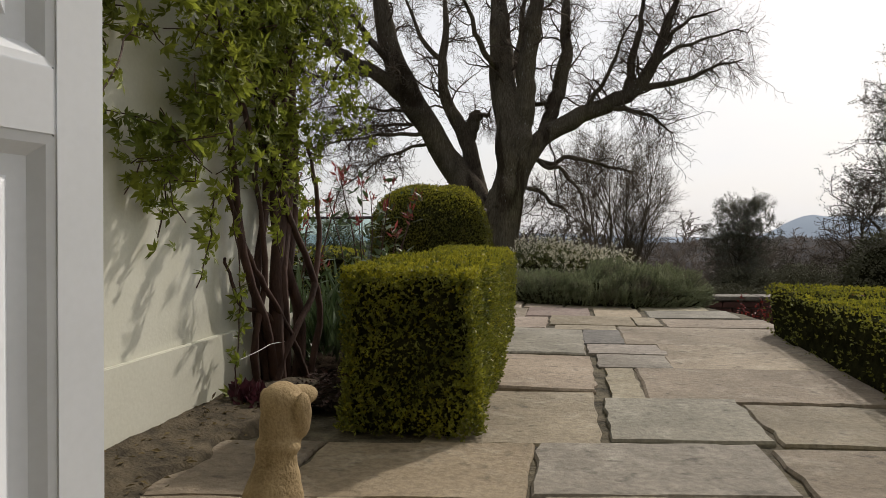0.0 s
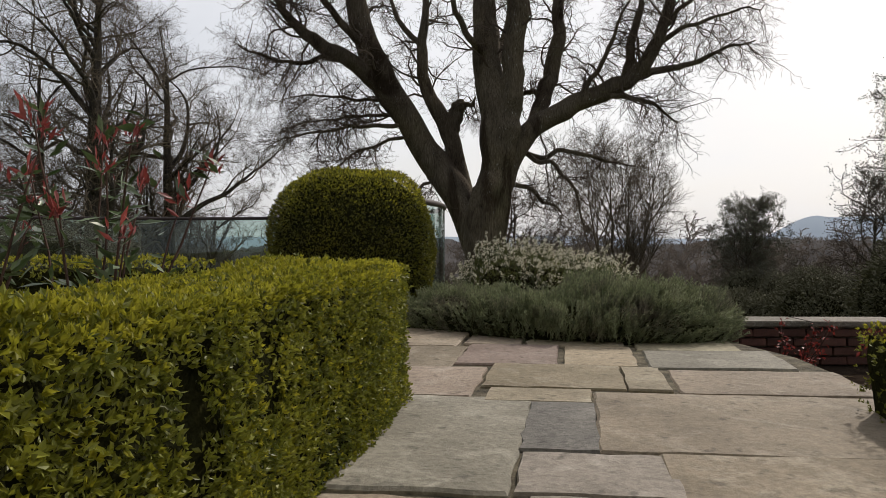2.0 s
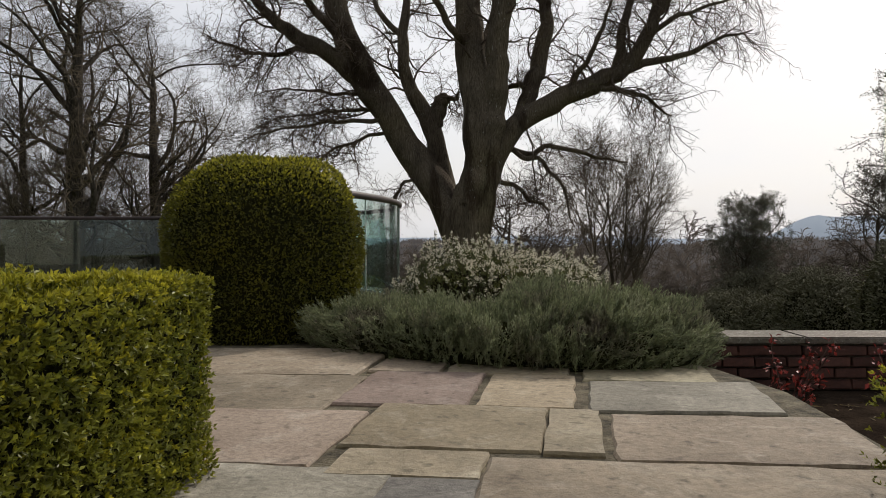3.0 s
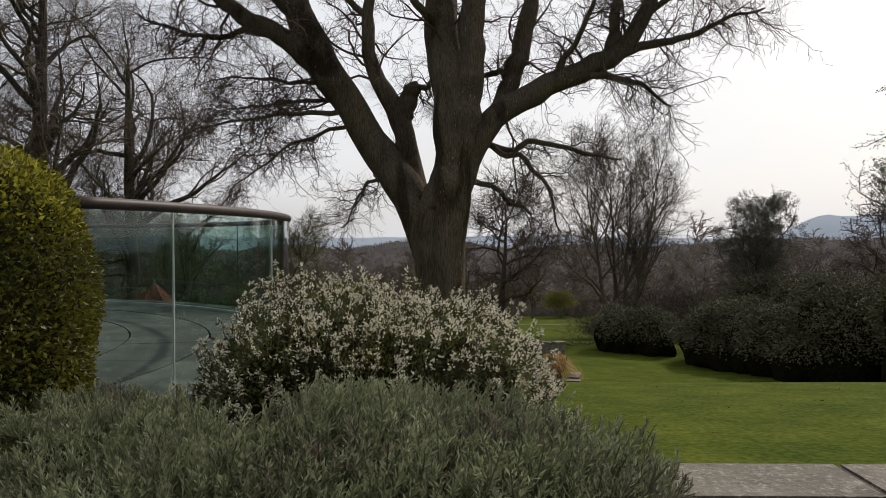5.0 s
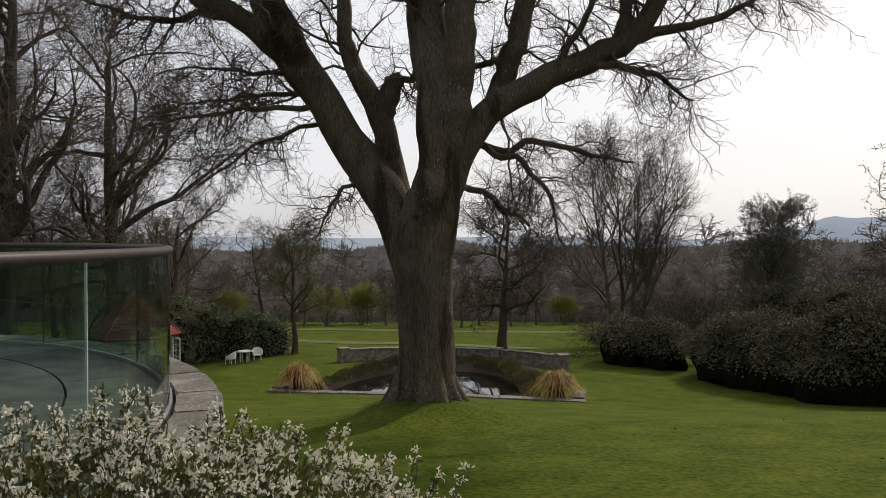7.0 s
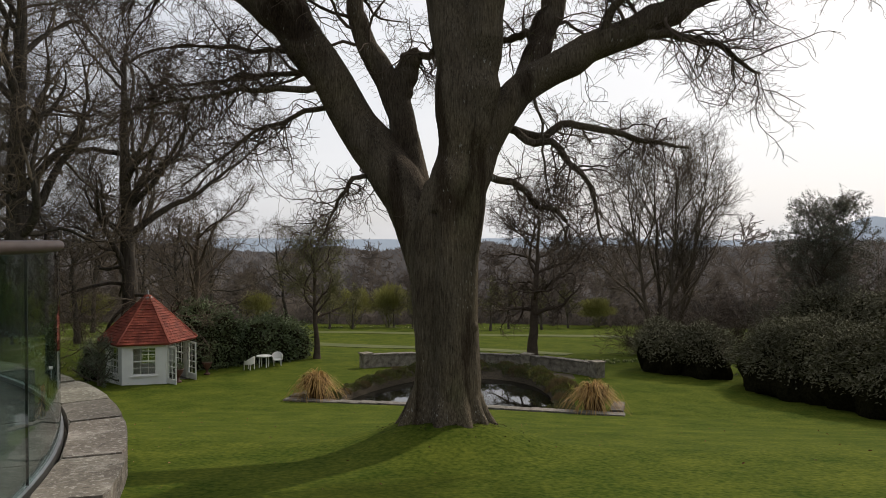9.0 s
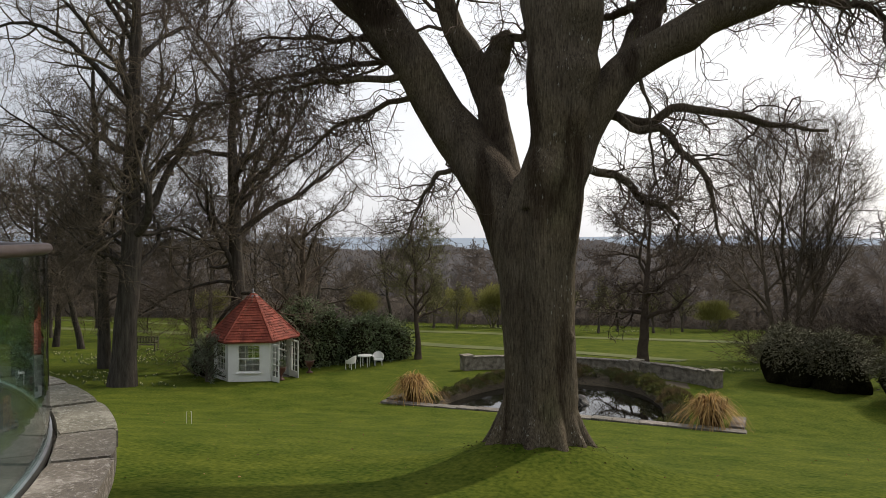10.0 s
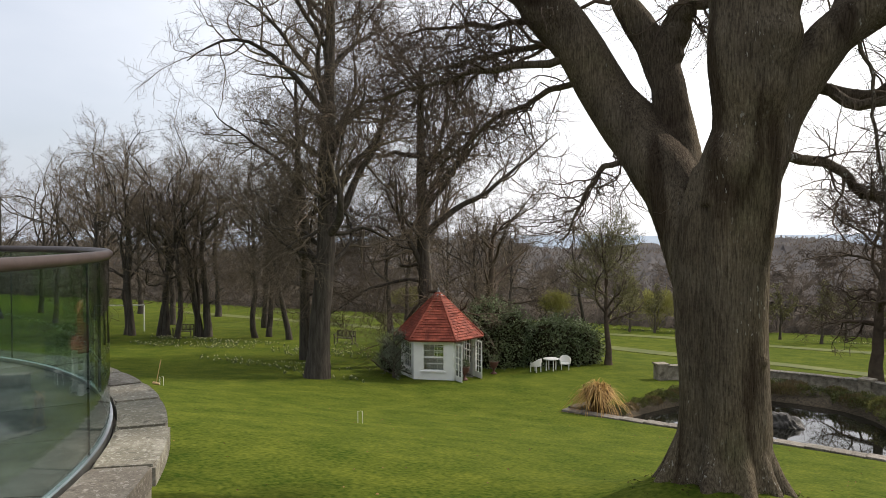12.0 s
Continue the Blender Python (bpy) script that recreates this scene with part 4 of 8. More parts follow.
def lavender():
    """A low spreading mound of upright grey-green spikes."""
    rng = np.random.default_rng(41)
    b = new("lavender_bush")
    tagged(b, "low spreading mound of grey-green lavender along the paving edge", "lavender")
    m = 1000                                         # clumps, each a little dome of upright sprigs
    u, v = rng.uniform(-1, 1, m), rng.uniform(-1, 1, m)
    keep = u ** 2 + v ** 2 < 1
    u, v = np.repeat(u[keep], 8), np.repeat(v[keep], 8)
    off = rng.normal(0, 0.04, (len(u), 2))
    x = 1.55 + 1.32 * u + off[:, 0]
    y = 7.98 + 0.72 * v - 0.42 * u + 0.12 * np.sin(x * 3) + off[:, 1] + 0.16 * np.clip(u / 0.5, 0, 1) * (v + 1)
    e = np.sqrt(np.maximum(1 - u ** 2 - v ** 2, 0))
    clump = np.repeat(rng.normal(0, 0.035, keep.sum()), 8)
    top = (0.24 + 0.20 * e) * (0.88 + 0.12 * np.sin(x * 4.1 + 1) * np.sin(y * 3.3)) + clump + rng.normal(0, 0.018, len(x)) - 0.9 * np.hypot(*off.T) ** 2 / 0.08
    top = top * np.interp(x, (0.3, 1.25, 1.45, 1.75, 2.2, 2.8), (0.80, 0.88, 0.78, 1.0, 1.1, 1.1))
    top = top * (1 - 0.5 * np.exp(-((x - 1.48) / 0.15) ** 2) * np.clip((y - 7.75) / 0.4, 0, 1))      # a gap at the back
    lean = np.stack([u * 0.35 + off[:, 0] * 6, v * 0.35 + off[:, 1] * 6, np.ones_like(u)], 1) + rng.normal(0, 0.16, (len(x), 3))
    lean = unit(lean)
    tip = np.stack([x, y, top], 1)
    # sprigs that lean out over the paving all round
    m = 1300
    q = rng.uniform(0, 2 * math.pi, m)
    ring = np.stack([1.55 + 1.33 * np.cos(q), 7.98 + 0.73 * np.sin(q) - 0.42 * np.cos(q) + 0.16 * np.clip(2 * np.cos(q), 0, 1) * (np.sin(q) + 1), rng.uniform(0.03, 0.22, m)], 1)
    tip = np.concatenate([tip, ring + rng.normal(0, 0.03, ring.shape)])
    lean = np.concatenate([lean, unit(np.stack([np.cos(q), np.sin(q) * 1.2, rng.uniform(0.2, 1.2, m)], 1) + rng.normal(0, 0.2, (m, 3)))])
    x = tip[:, 0]
    L = rng.uniform(0.10, 0.17, len(x))
    base = tip - lean * L[:, None]
    base[:, 2] = np.maximum(base[:, 2], -0.02)
    C, D, s = [], [], []
    for k in range(20):
        t = (k + rng.random(len(x))) / 20
        side = unit(np.cross(lean, rng.normal(size=lean.shape)))
        C.append(base + (tip - base) * t[:, None])
        D.append(lean * 1.0 + side * rng.uniform(0.4, 1.1, (len(x), 1)))
        s.append(np.full(len(x), 0.034) * (1.2 - 0.5 * t))
    C, D, s = np.concatenate(C), np.concatenate(D), np.concatenate(s)
    vv, ff = leaves(C, D, rng.normal(size=C.shape), s, 0.0062)
    tagged(mesh_ob("foliage", vv, ff, M["lavender"], b, "narrow grey-green leaves on upright spikes"), kind="stuff")
    P = np.stack([base, tip + lean * 0.005], 1)
    tv, tf = tubes(P, np.full((len(x), 2), 0.0022), 3)
    tagged(mesh_ob("stem", tv, tf, M["lavender"], b), kind="stuff")
    q = np.linspace(0, 2 * math.pi, 60, endpoint=False)
    rings = []
    for r, z in ((1.0, -0.05), (0.96, 0.10), (0.7, 0.22), (0.4, 0.28), (0.05, 0.30)):
        cx = 1.55 + 1.25 * r * np.cos(q)
        cy = 7.98 + 0.68 * r * np.sin(q) - 0.42 * r * np.cos(q) + 0.16 * np.clip(2 * r * np.cos(q), 0, 1) * (r * np.sin(q) + 1)
        hollow = 0.30 * np.exp(-((cx - 1.48) / 0.26) ** 2) * np.clip((cy - 7.6) / 0.4, 0, 1)
        rings.append(np.stack([cx, cy, np.minimum(z, np.maximum(z - hollow, -0.04))], 1))
    i = np.arange(4)[:, None] * 60 + np.arange(60)
    j = np.arange(4)[:, None] * 60 + (np.arange(60) + 1) % 60
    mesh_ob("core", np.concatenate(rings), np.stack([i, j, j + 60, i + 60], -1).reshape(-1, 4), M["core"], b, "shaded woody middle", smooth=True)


lavender()


def boxier(N, p):
    """Swells a round form towards a box; p = 2 leaves it round."""
    return N if p == 2 else N / (np.abs(N) ** p).sum(1, keepdims=True) ** (1 / p)


def blob_points(rng, n, centre, radii, seed, amp=0.12, low=-0.6, p=2):
    """Points on a lumpy rounded bush."""
    N = unit(rng.normal(size=(n * 2, 3)))
    N = N[N[:, 2] > low][:n]
    P = boxier(N, p) * np.asarray(radii)
    P = P * (1 + dents(N, seed, amp * 2.4, 3.2) + dents(N, seed + 1, amp, 8))
    return P + np.asarray(centre), unit(N / np.asarray(radii))


def blob_core(name, centre, radii, seed, material, parent, amp=0.12, scale=0.9, label="", p=2):
    bm = bmesh.new()
    bmesh.ops.create_icosphere(bm, subdivisions=4, radius=1.0)
    N = unit(np.array([v.co[:] for v in bm.verts]))
    P = boxier(N, p) * np.asarray(radii) * scale * (1 + dents(N, seed, amp * 2.4, 3.2) + dents(N, seed + 1, amp, 8)) + np.asarray(centre)
    for v, p in zip(bm.verts, P):
        v.co = p
    return part(name, bm, material, parent, label, smooth=True)


def flowering_shrub():
    rng = np.random.default_rng(51)
    b = new("flowering_shrub")
    tagged(b, "rounded evergreen shrub covered in small white flower clusters", "shrub")
    c, r = (1.71, 10.10, -0.48), (1.07, 1.02, 0.97)
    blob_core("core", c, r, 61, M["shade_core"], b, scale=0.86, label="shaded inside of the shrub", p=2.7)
    P, N = blob_points(rng, 34000, c, r, 61, p=2.7)
    shade = rng.random(len(P)) < 0.9 + 0.9 * np.clip(N[:, 2] + 0.5 * N[:, 0] + 0.15, 0, 1)   # thinner leaf low on the left, baring the near-black core as shade
    P, N = P[shade], N[shade]
    P -= N * rng.exponential(0.04, (len(P), 1))
    v, f = leaves(P, unit(N + rng.normal(0, 0.7, N.shape)), unit(N + rng.normal(0, 0.5, N.shape)), rng.uniform(0.026, 0.05, len(P)), rng.uniform(0.011, 0.018, len(P)))
    tagged(mesh_ob("foliage", v, f, M["shrub_leaf"], b, "small dark glossy leaves"), kind="stuff")
    P, N = blob_points(rng, 4600, c, r, 61, low=-0.3, p=2.7)
    P = P + N * rng.uniform(-0.02, 0.05, (len(P), 1))
    up = rng.random(len(P)) < 0.025 + 0.95 * np.clip(0.95 * N[:, 2] + 0.36 * N[:, 0] - 0.36 + 0.18 * np.sin(P[:, 0] * 9) * np.sin(P[:, 1] * 8), 0, 1)
    P, N = P[up], N[up]
    k = 11
    C = np.repeat(P, k, 0) + rng.normal(0, 0.012, (len(P) * k, 3))
    D = unit(np.repeat(N, k, 0) + rng.normal(0, 0.8, C.shape))
    v, f = leaves(C, D, unit(rng.normal(size=C.shape)), 0.0205, 0.0105)
    tagged(mesh_ob("flower", v, f, M["petal"], b, "small creamy white star flowers"), kind="stuff")
    # long shoots above the crown
    n = 620
    P, N = blob_points(rng, n, c, r, 61, low=0.1, p=2.7)
    L = rng.uniform(0.06, 0.2, len(P))[:, None]
    way = unit(N + np.array([0, 0, 0.7]) + rng.normal(0, 0.25, N.shape))
    line = np.stack([P - way * 0.05, P + way * L * 0.5 + rng.normal(0, 0.01, P.shape), P + way * L], 1)
    v, f = tubes(line, np.full((len(P), 3), 0.002), 3)
    tagged(mesh_ob("shoot", v, f, M["twig"], b, "thin upright shoots"), kind="stuff")
    t = rng.random((len(P), 20, 1))
    C = (P[:, None] + way[:, None] * L[:, None] * t).reshape(-1, 3)
    v, f = leaves(C, rng.normal(size=C.shape) + np.array([0, 0, 0.4]), rng.normal(size=C.shape), 0.026, 0.012)
    tagged(mesh_ob("shoot_leaf", v, f, M["shrub_leaf"], b), kind="stuff")
    head = np.concatenate([P + way * L * q + rng.normal(0, 0.008, P.shape) for q in (0.5, 0.78, 1.0)])   # flower heads up the shoots
    C = np.repeat(head, 14, 0) + rng.normal(0, 0.008, (len(head) * 14, 3))
    v, f = leaves(C, rng.normal(size=C.shape), rng.normal(size=C.shape), 0.0165, 0.008)
    tagged(mesh_ob("shoot_flower", v, f, M["petal"], b), kind="stuff")


flowering_shrub()

# ---- trees ----
def tree_object(label, category, groups, m, group="", bark=None, twig=None):
    """A tree from groups of lines: (points, radii, sides, part name)."""
    t = new("tree")
    tagged(t, label, category, group)
    byname = {}
    for P, R, sides, name in groups:
        byname.setdefault(name, []).append(tubes(P, R, sides))
    for P, R, sides, name in groups:                 # every limb is a piece of its own
        if name == "limb":
            for k in range(len(P)):
                v, f = tubes(P[k:k + 1], R[k:k + 1], sides)
                mesh_ob("limb", v, f, bark or M["bark"], t, smooth=True)
    byname.pop("limb", None)
    for name, vf in byname.items():
        v, f = join(*vf)
        ob = mesh_ob(name, v, f, (bark or M["bark"]) if name in ("trunk", "limb") else (twig or M["twig"]), t, smooth=True)
        if name != "trunk":
            ob["kind"] = "stuff"
    t.matrix_world = m
    return t


def closed_tube(bm, line, sides):
    """A tapered tube with both ends shut, from (x, y, z, radius) rows."""
    v, f = tubes(line[None, :, :3], line[None, :, 3], sides)
    vs = [bm.verts.new(c) for c in v]
    for q in f:
        bm.faces.new([vs[i] for i in q])
    bm.faces.new(vs[:sides][::-1])
    bm.faces.new(vs[-sides:])


def grown_together(bm, voxel, rounds):
    """The overlapping tubes of bm as one skin, its joints rounded: corners, their normals and faces."""
    me = bpy.data.meshes.new("rough_wood")
    bmesh.ops.recalc_face_normals(bm, faces=bm.faces)
    bm.to_mesh(me)
    bm.free()
    ob = new("rough_wood", me)
    rm = ob.modifiers.new("skin", "REMESH")
    rm.mode, rm.voxel_size = "VOXEL", voxel
    sm = ob.modifiers.new("round", "SMOOTH")
    sm.iterations, sm.factor = rounds, 0.6
    done = bpy.data.meshes.new_from_object(ob.evaluated_get(bpy.context.evaluated_depsgraph_get()))
    n = len(done.vertices)
    v, nv = np.zeros(n * 3, np.float32), np.zeros(n * 3, np.float32)
    done.vertices.foreach_get("co", v)
    done.vertices.foreach_get("normal", nv)
    f = np.array([p.vertices[:] for p in done.polygons if len(p.vertices) == 4], np.int32)
    bpy.data.objects.remove(ob)
    bpy.data.meshes.remove(me)
    bpy.data.meshes.remove(done)
    return v.reshape(-1, 3).astype(float), nv.reshape(-1, 3).astype(float), f


def oak():
    """The great oak: a short ridged trunk that forks into heavy limbs."""
    rng = np.random.default_rng(71)
    x, y = OAK
    b = height(x, y) - 0.15
    t = new("tree")
    tagged(t, "massive bare oak with a forked ridged trunk and spreading limbs", "tree")
    stem = [(1.85, y, b - 0.1, 0.840), (1.86, y, b + 0.12, 0.730), (1.88, y, b + 0.45, 0.620), (1.91, y, b + 0.9, 0.573), (1.90, y, -0.9, 0.553), (1.85, y, 0.0, 0.573), (1.84, y, 0.7, 0.593), (1.88, y, 1.4, 0.578), (2.04, y - 0.05, 2.1, 0.518)]
    heavy = [
        stem,
        [(1.70, y + 0.1, 0.3, 0.435), (1.36, y + 0.45, 1.45, 0.465), (0.97, y + 0.7, 2.15, 0.435), (0.40, y + 0.9, 2.95, 0.445), (-0.22, y + 0.9, 3.9, 0.420), (-0.82, y + 0.8, 4.82, 0.395), (-1.28, y + 0.6, 5.6, 0.405), (-1.62, y + 0.4, 6.25, 0.355), (-1.85, y + 0.2, 7.1, 0.305), (-2.1, y, 8.6, 0.215), (-2.5, y + 0.2, 10.6, 0.080)],
        [(1.40, y + 0.4, 1.2, 0.292), (1.22, y + 0.9, 2.1, 0.262), (1.09, y + 1.1, 2.9, 0.247), (0.94, y + 1.15, 3.6, 0.252), (0.68, y + 1.15, 4.22, 0.252), (0.37, y + 1.15, 4.78, 0.247), (0.03, y + 1.15, 5.35, 0.212), (-0.08, y + 1.15, 6.0, 0.187), (0.0, y + 1.1, 6.7, 0.167), (0.1, y + 1.3, 8.2, 0.100), (-0.2, y + 1.6, 10.2, 0.040)],
        [(1.95, y - 0.05, 1.0, 0.510), (2.17, y - 0.1, 2.2, 0.470), (2.22, y - 0.15, 3.2, 0.450), (2.14, y - 0.2, 4.2, 0.440), (2.04, y - 0.15, 5.0, 0.430), (1.92, y, 6.0, 0.410), (1.86, y + 0.2, 7.2, 0.330), (1.75, y + 0.4, 9.0, 0.250), (1.5, y + 0.5, 11.2, 0.120)],
        [(2.12, y - 0.1, 2.2, 0.335), (2.45, y - 0.25, 3.3, 0.325), (2.56, y - 0.35, 4.4, 0.345), (2.62, y - 0.45, 5.4, 0.305), (2.72, y - 0.5, 6.6, 0.265), (2.95, y - 0.6, 8.2, 0.215), (3.3, y - 0.8, 10.4, 0.100)],
        [(2.02, y, 1.3, 0.405), (2.32, y + 0.1, 2.45, 0.375), (2.82, y + 0.25, 3.50, 0.335), (3.50, y + 0.3, 4.17, 0.315), (4.28, y + 0.3, 4.61, 0.295), (5.13, y + 0.3, 5.0, 0.275), (6.05, y + 0.3, 5.38, 0.255), (6.58, y + 0.3, 5.78, 0.230), (6.97, y + 0.2, 6.45, 0.200), (7.3, y + 0.2, 7.6, 0.155), (7.8, y, 9.0, 0.060)],
        [(0.74, y + 1.12, 3.75, 0.20), (0.92, y + 1.2, 4.3, 0.205), (1.07, y + 1.25, 4.70, 0.20), (1.09, y + 1.25, 4.90, 0.17)],
        [(3.3, y + 0.4, 4.05, 0.22), (3.58, y + 0.7, 4.75, 0.235), (3.82, y + 0.9, 5.4, 0.235), (3.97, y + 1.0, 6.1, 0.22), (4.2, y + 1.0, 6.8, 0.19), (4.1, y + 1.2, 8.2, 0.13), (4.5, y + 1.5, 9.8, 0.06)],
        [(-1.0, y + 0.6, 5.1, 0.24), (-1.78, y + 0.3, 5.72, 0.23), (-2.3, y + 0.1, 6.05, 0.205), (-2.95, y, 6.35, 0.18), (-3.7, y - 0.1, 6.9, 0.12), (-4.4, y - 0.2, 7.9, 0.06)],
    ]
    bm = bmesh.new()
    lines = []
    for h in heavy:
        q = resample(h, 26)
        if h is not stem:
            q[3:, :3] += rng.normal(0, 0.03, q[3:, :3].shape)
            q[3:, 3] *= 1 + rng.normal(0, 0.04, len(q) - 3)
        lines.append(q)
        closed_tube(bm, q, 20)
    for px, py, pz, pr in ((2.55, y - 0.15, 2.25, 0.07), (2.98, y + 0.3, 3.95, 0.13), (0.15, y + 0.6, 3.0, 0.17), (-0.55, y + 0.55, 4.75, 0.16), (1.2, y + 1.1, 4.75, 0.10), (2.38, y - 0.2, -0.45, 0.07)):
        r = bmesh.ops.create_icosphere(bm, subdivisions=2, radius=pr)      # burrs and knots
        bmesh.ops.translate(bm, verts=r["verts"], vec=(px, py, pz))
    for k in range(9):                               # root swellings
        a = 0.35 + 2 * math.pi * k / 9 + rng.normal(0, 0.12)
        c, s_ = math.cos(a), math.sin(a)
        closed_tube(bm, resample([(1.86 + 0.42 * c, y + 0.42 * s_, b + 0.8, 0.10), (1.86 + 0.55 * c, y + 0.55 * s_, b + 0.45, 0.13), (1.86 + 0.7 * c, y + 0.7 * s_, b + 0.14, 0.13), (1.86 + 0.9 * c, y + 0.9 * s_, b - 0.12, 0.11)], 8), 10)
    v, nv, f = grown_together(bm, 0.033, 7)
    # flutes and upright bark ridges
    d = v[:, :2] - np.array([1.86, y])
    a, h = np.arctan2(d[:, 1], d[:, 0]), v[:, 2] - b
    along = np.clip(h / 0.8, 0.25, 1) * np.clip(1.6 - h / 5, 0.35, 1)
    w = 0.020 * np.sin(5 * a + 1.2 + 0.4 * h) - 0.075 * np.exp(-((a + 1.95 - 0.03 * h) / 0.13) ** 2) * (h < 3.9)
    u = v * np.array([1.0, 1.0, 0.16]) + 0.03 * np.sin(v[:, ::-1] * 2.7)
    for k in range(16):
        way = rng.normal(size=3)
        way *= rng.uniform(38, 85) / np.linalg.norm(way)
        w = w + 0.0032 * np.abs(np.sin(u @ way + rng.uniform(0, 6))) * along
    v = v + nv * w[:, None]
    mesh_ob("trunk", v, f, M["oak_bark"], t, "ridged grey-brown trunk forking into heavy limbs", smooth=True)
    limbs = [
        [(6.2, y + 0.3, 5.45, 0.15), (6.45, y + 0.3, 5.62, 0.13), (7.22, y + 0.4, 5.83, 0.105), (7.83, y + 0.4, 5.83, 0.085), (8.43, y + 0.4, 6.13, 0.066), (9.15, y + 0.3, 6.37, 0.045), (9.9, y + 0.2, 6.6, 0.02)],
        [(6.05, y + 0.3, 5.4, 0.17), (6.2, y + 0.5, 6.1, 0.14), (6.45, y + 0.6, 7.2, 0.11), (6.7, y + 0.6, 8.6, 0.06)],
        [(6.9, y + 0.2, 6.35, 0.09), (7.6, y + 0.1, 6.85, 0.07), (8.4, y, 7.05, 0.05), (9.2, y - 0.1, 7.4, 0.034), (10.0, y - 0.2, 7.5, 0.015)],
        [(7.0, y + 0.2, 6.7, 0.09), (7.6, y + 0.4, 7.5, 0.07), (8.3, y + 0.5, 8.0, 0.05), (9.2, y + 0.5, 8.3, 0.02)],
        [(5.3, y + 0.3, 4.95, 0.10), (5.75, y + 0.1, 5.0, 0.09), (6.4, y - 0.1, 4.75, 0.07), (7.0, y - 0.2, 4.5, 0.05), (7.5, y - 0.3, 4.0, 0.02)],
        [(2.85, y + 0.4, 3.3, 0.09), (3.08, y + 0.6, 3.34, 0.086), (3.55, y + 0.7, 3.13, 0.082), (3.93, y + 0.7, 3.30, 0.076), (4.18, y + 0.7, 3.43, 0.076), (4.64, y + 0.7, 3.23, 0.069), (5.21, y + 0.6, 3.12, 0.057), (5.73, y + 0.5, 2.90, 0.044), (6.45, y + 0.5, 2.87, 0.025)],
        [(3.15, y + 0.55, 3.28, 0.075), (3.47, y + 0.5, 2.93, 0.075), (3.94, y + 0.5, 2.94, 0.069), (4.21, y + 0.4, 2.73, 0.060), (4.50, y + 0.4, 2.23, 0.048), (4.71, y + 0.4, 1.71, 0.034), (4.83, y + 0.4, 1.0, 0.018)],
        [(2.35, y, 2.5, 0.085), (2.64, y, 2.43, 0.074), (3.18, y + 0.1, 2.21, 0.067), (3.48, y + 0.1, 1.97, 0.060), (3.73, y + 0.1, 1.77, 0.049), (4.05, y + 0.1, 1.51, 0.036), (4.27, y + 0.1, 1.0, 0.018)],
        [(3.49, y + 0.3, 3.94, 0.028), (3.65, y + 0.2, 3.32, 0.024), (3.73, y + 0.1, 2.35, 0.02), (3.83, y, 1.6, 0.012)],
        [(-0.55, y + 0.7, 4.2, 0.11), (-0.95, y + 0.6, 4.1, 0.095), (-1.55, y + 0.5, 3.99, 0.083), (-2.19, y + 0.3, 4.04, 0.070), (-2.82, y + 0.2, 3.92, 0.056), (-3.83, y, 3.75, 0.034), (-4.6, y - 0.2, 3.3, 0.015)],
        [(-0.75, y + 0.9, 4.55, 0.09), (-1.3, y + 0.9, 4.52, 0.077), (-2.05, y + 0.9, 4.49, 0.064), (-2.69, y + 0.9, 4.32, 0.051), (-3.4, y + 0.9, 4.30, 0.036), (-4.4, y + 0.9, 3.9, 0.015)],
        [(-0.95, y + 0.8, 4.95, 0.09), (-1.5, y + 0.9, 4.92, 0.077), (-2.18, y + 1.0, 4.95, 0.064), (-2.69, y + 1.0, 5.14, 0.050), (-3.5, y + 1.0, 5.05, 0.034), (-4.6, y + 1.1, 4.9, 0.015)],
        [(-0.28, y + 1.0, 3.95, 0.09), (-0.8, y + 1.1, 3.78, 0.076), (-1.46, y + 1.1, 3.57, 0.065), (-2.04, y + 1.1, 3.37, 0.052), (-2.5, y + 1.1, 3.06, 0.045), (-3.16, y + 1.0, 2.64, 0.030), (-3.7, y + 1.0, 2.1, 0.012)],
        [(-2.1, y + 0.2, 5.95, 0.13), (-2.9, y - 0.2, 6.0, 0.105), (-3.6, y - 0.5, 5.75, 0.085), (-4.3, y - 0.7, 5.85, 0.06), (-5.2, y - 0.9, 6.1, 0.03)],
        [(-1.55, y + 0.4, 6.1, 0.13), (-2.2, y - 0.3, 6.9, 0.11), (-3.0, y - 0.8, 7.7, 0.08), (-4.0, y - 1.2, 8.4, 0.03)],
        [(1.02, y + 1.2, 4.55, 0.07), (1.3, y + 1.15, 4.75, 0.08), (1.5, y + 1.05, 4.8, 0.075), (1.62, y + 0.95, 4.95, 0.03)],
        [(0.0, y + 1.1, 6.6, 0.10), (-0.7, y + 1.3, 7.4, 0.08), (-1.2, y + 1.7, 8.6, 0.05), (-1.6, y + 2.0, 10.0, 0.02)],
        [(2.0, y + 0.2, 5.6, 0.17), (2.5, y + 1.2, 6.6, 0.14), (2.8, y + 2.2, 8.4, 0.10), (3.1, y + 3.0, 10.6, 0.04)],
        [(1.9, y - 0.1, 5.9, 0.11), (1.2, y - 0.9, 6.6, 0.09), (0.7, y - 1.6, 7.6, 0.06), (0.3, y - 2.2, 8.6, 0.02)],
        [(3.7, y + 0.8, 5.1, 0.09), (3.3, y + 1.3, 5.3, 0.08), (2.9, y + 1.7, 5.25, 0.065), (2.4, y + 2.0, 5.4, 0.03)],
        [(0.55, y + 0.75, 2.6, 0.06), (0.0, y + 0.6, 2.3, 0.045), (-0.35, y + 0.5, 1.75, 0.03), (-0.6, y + 0.4, 1.1, 0.012)],
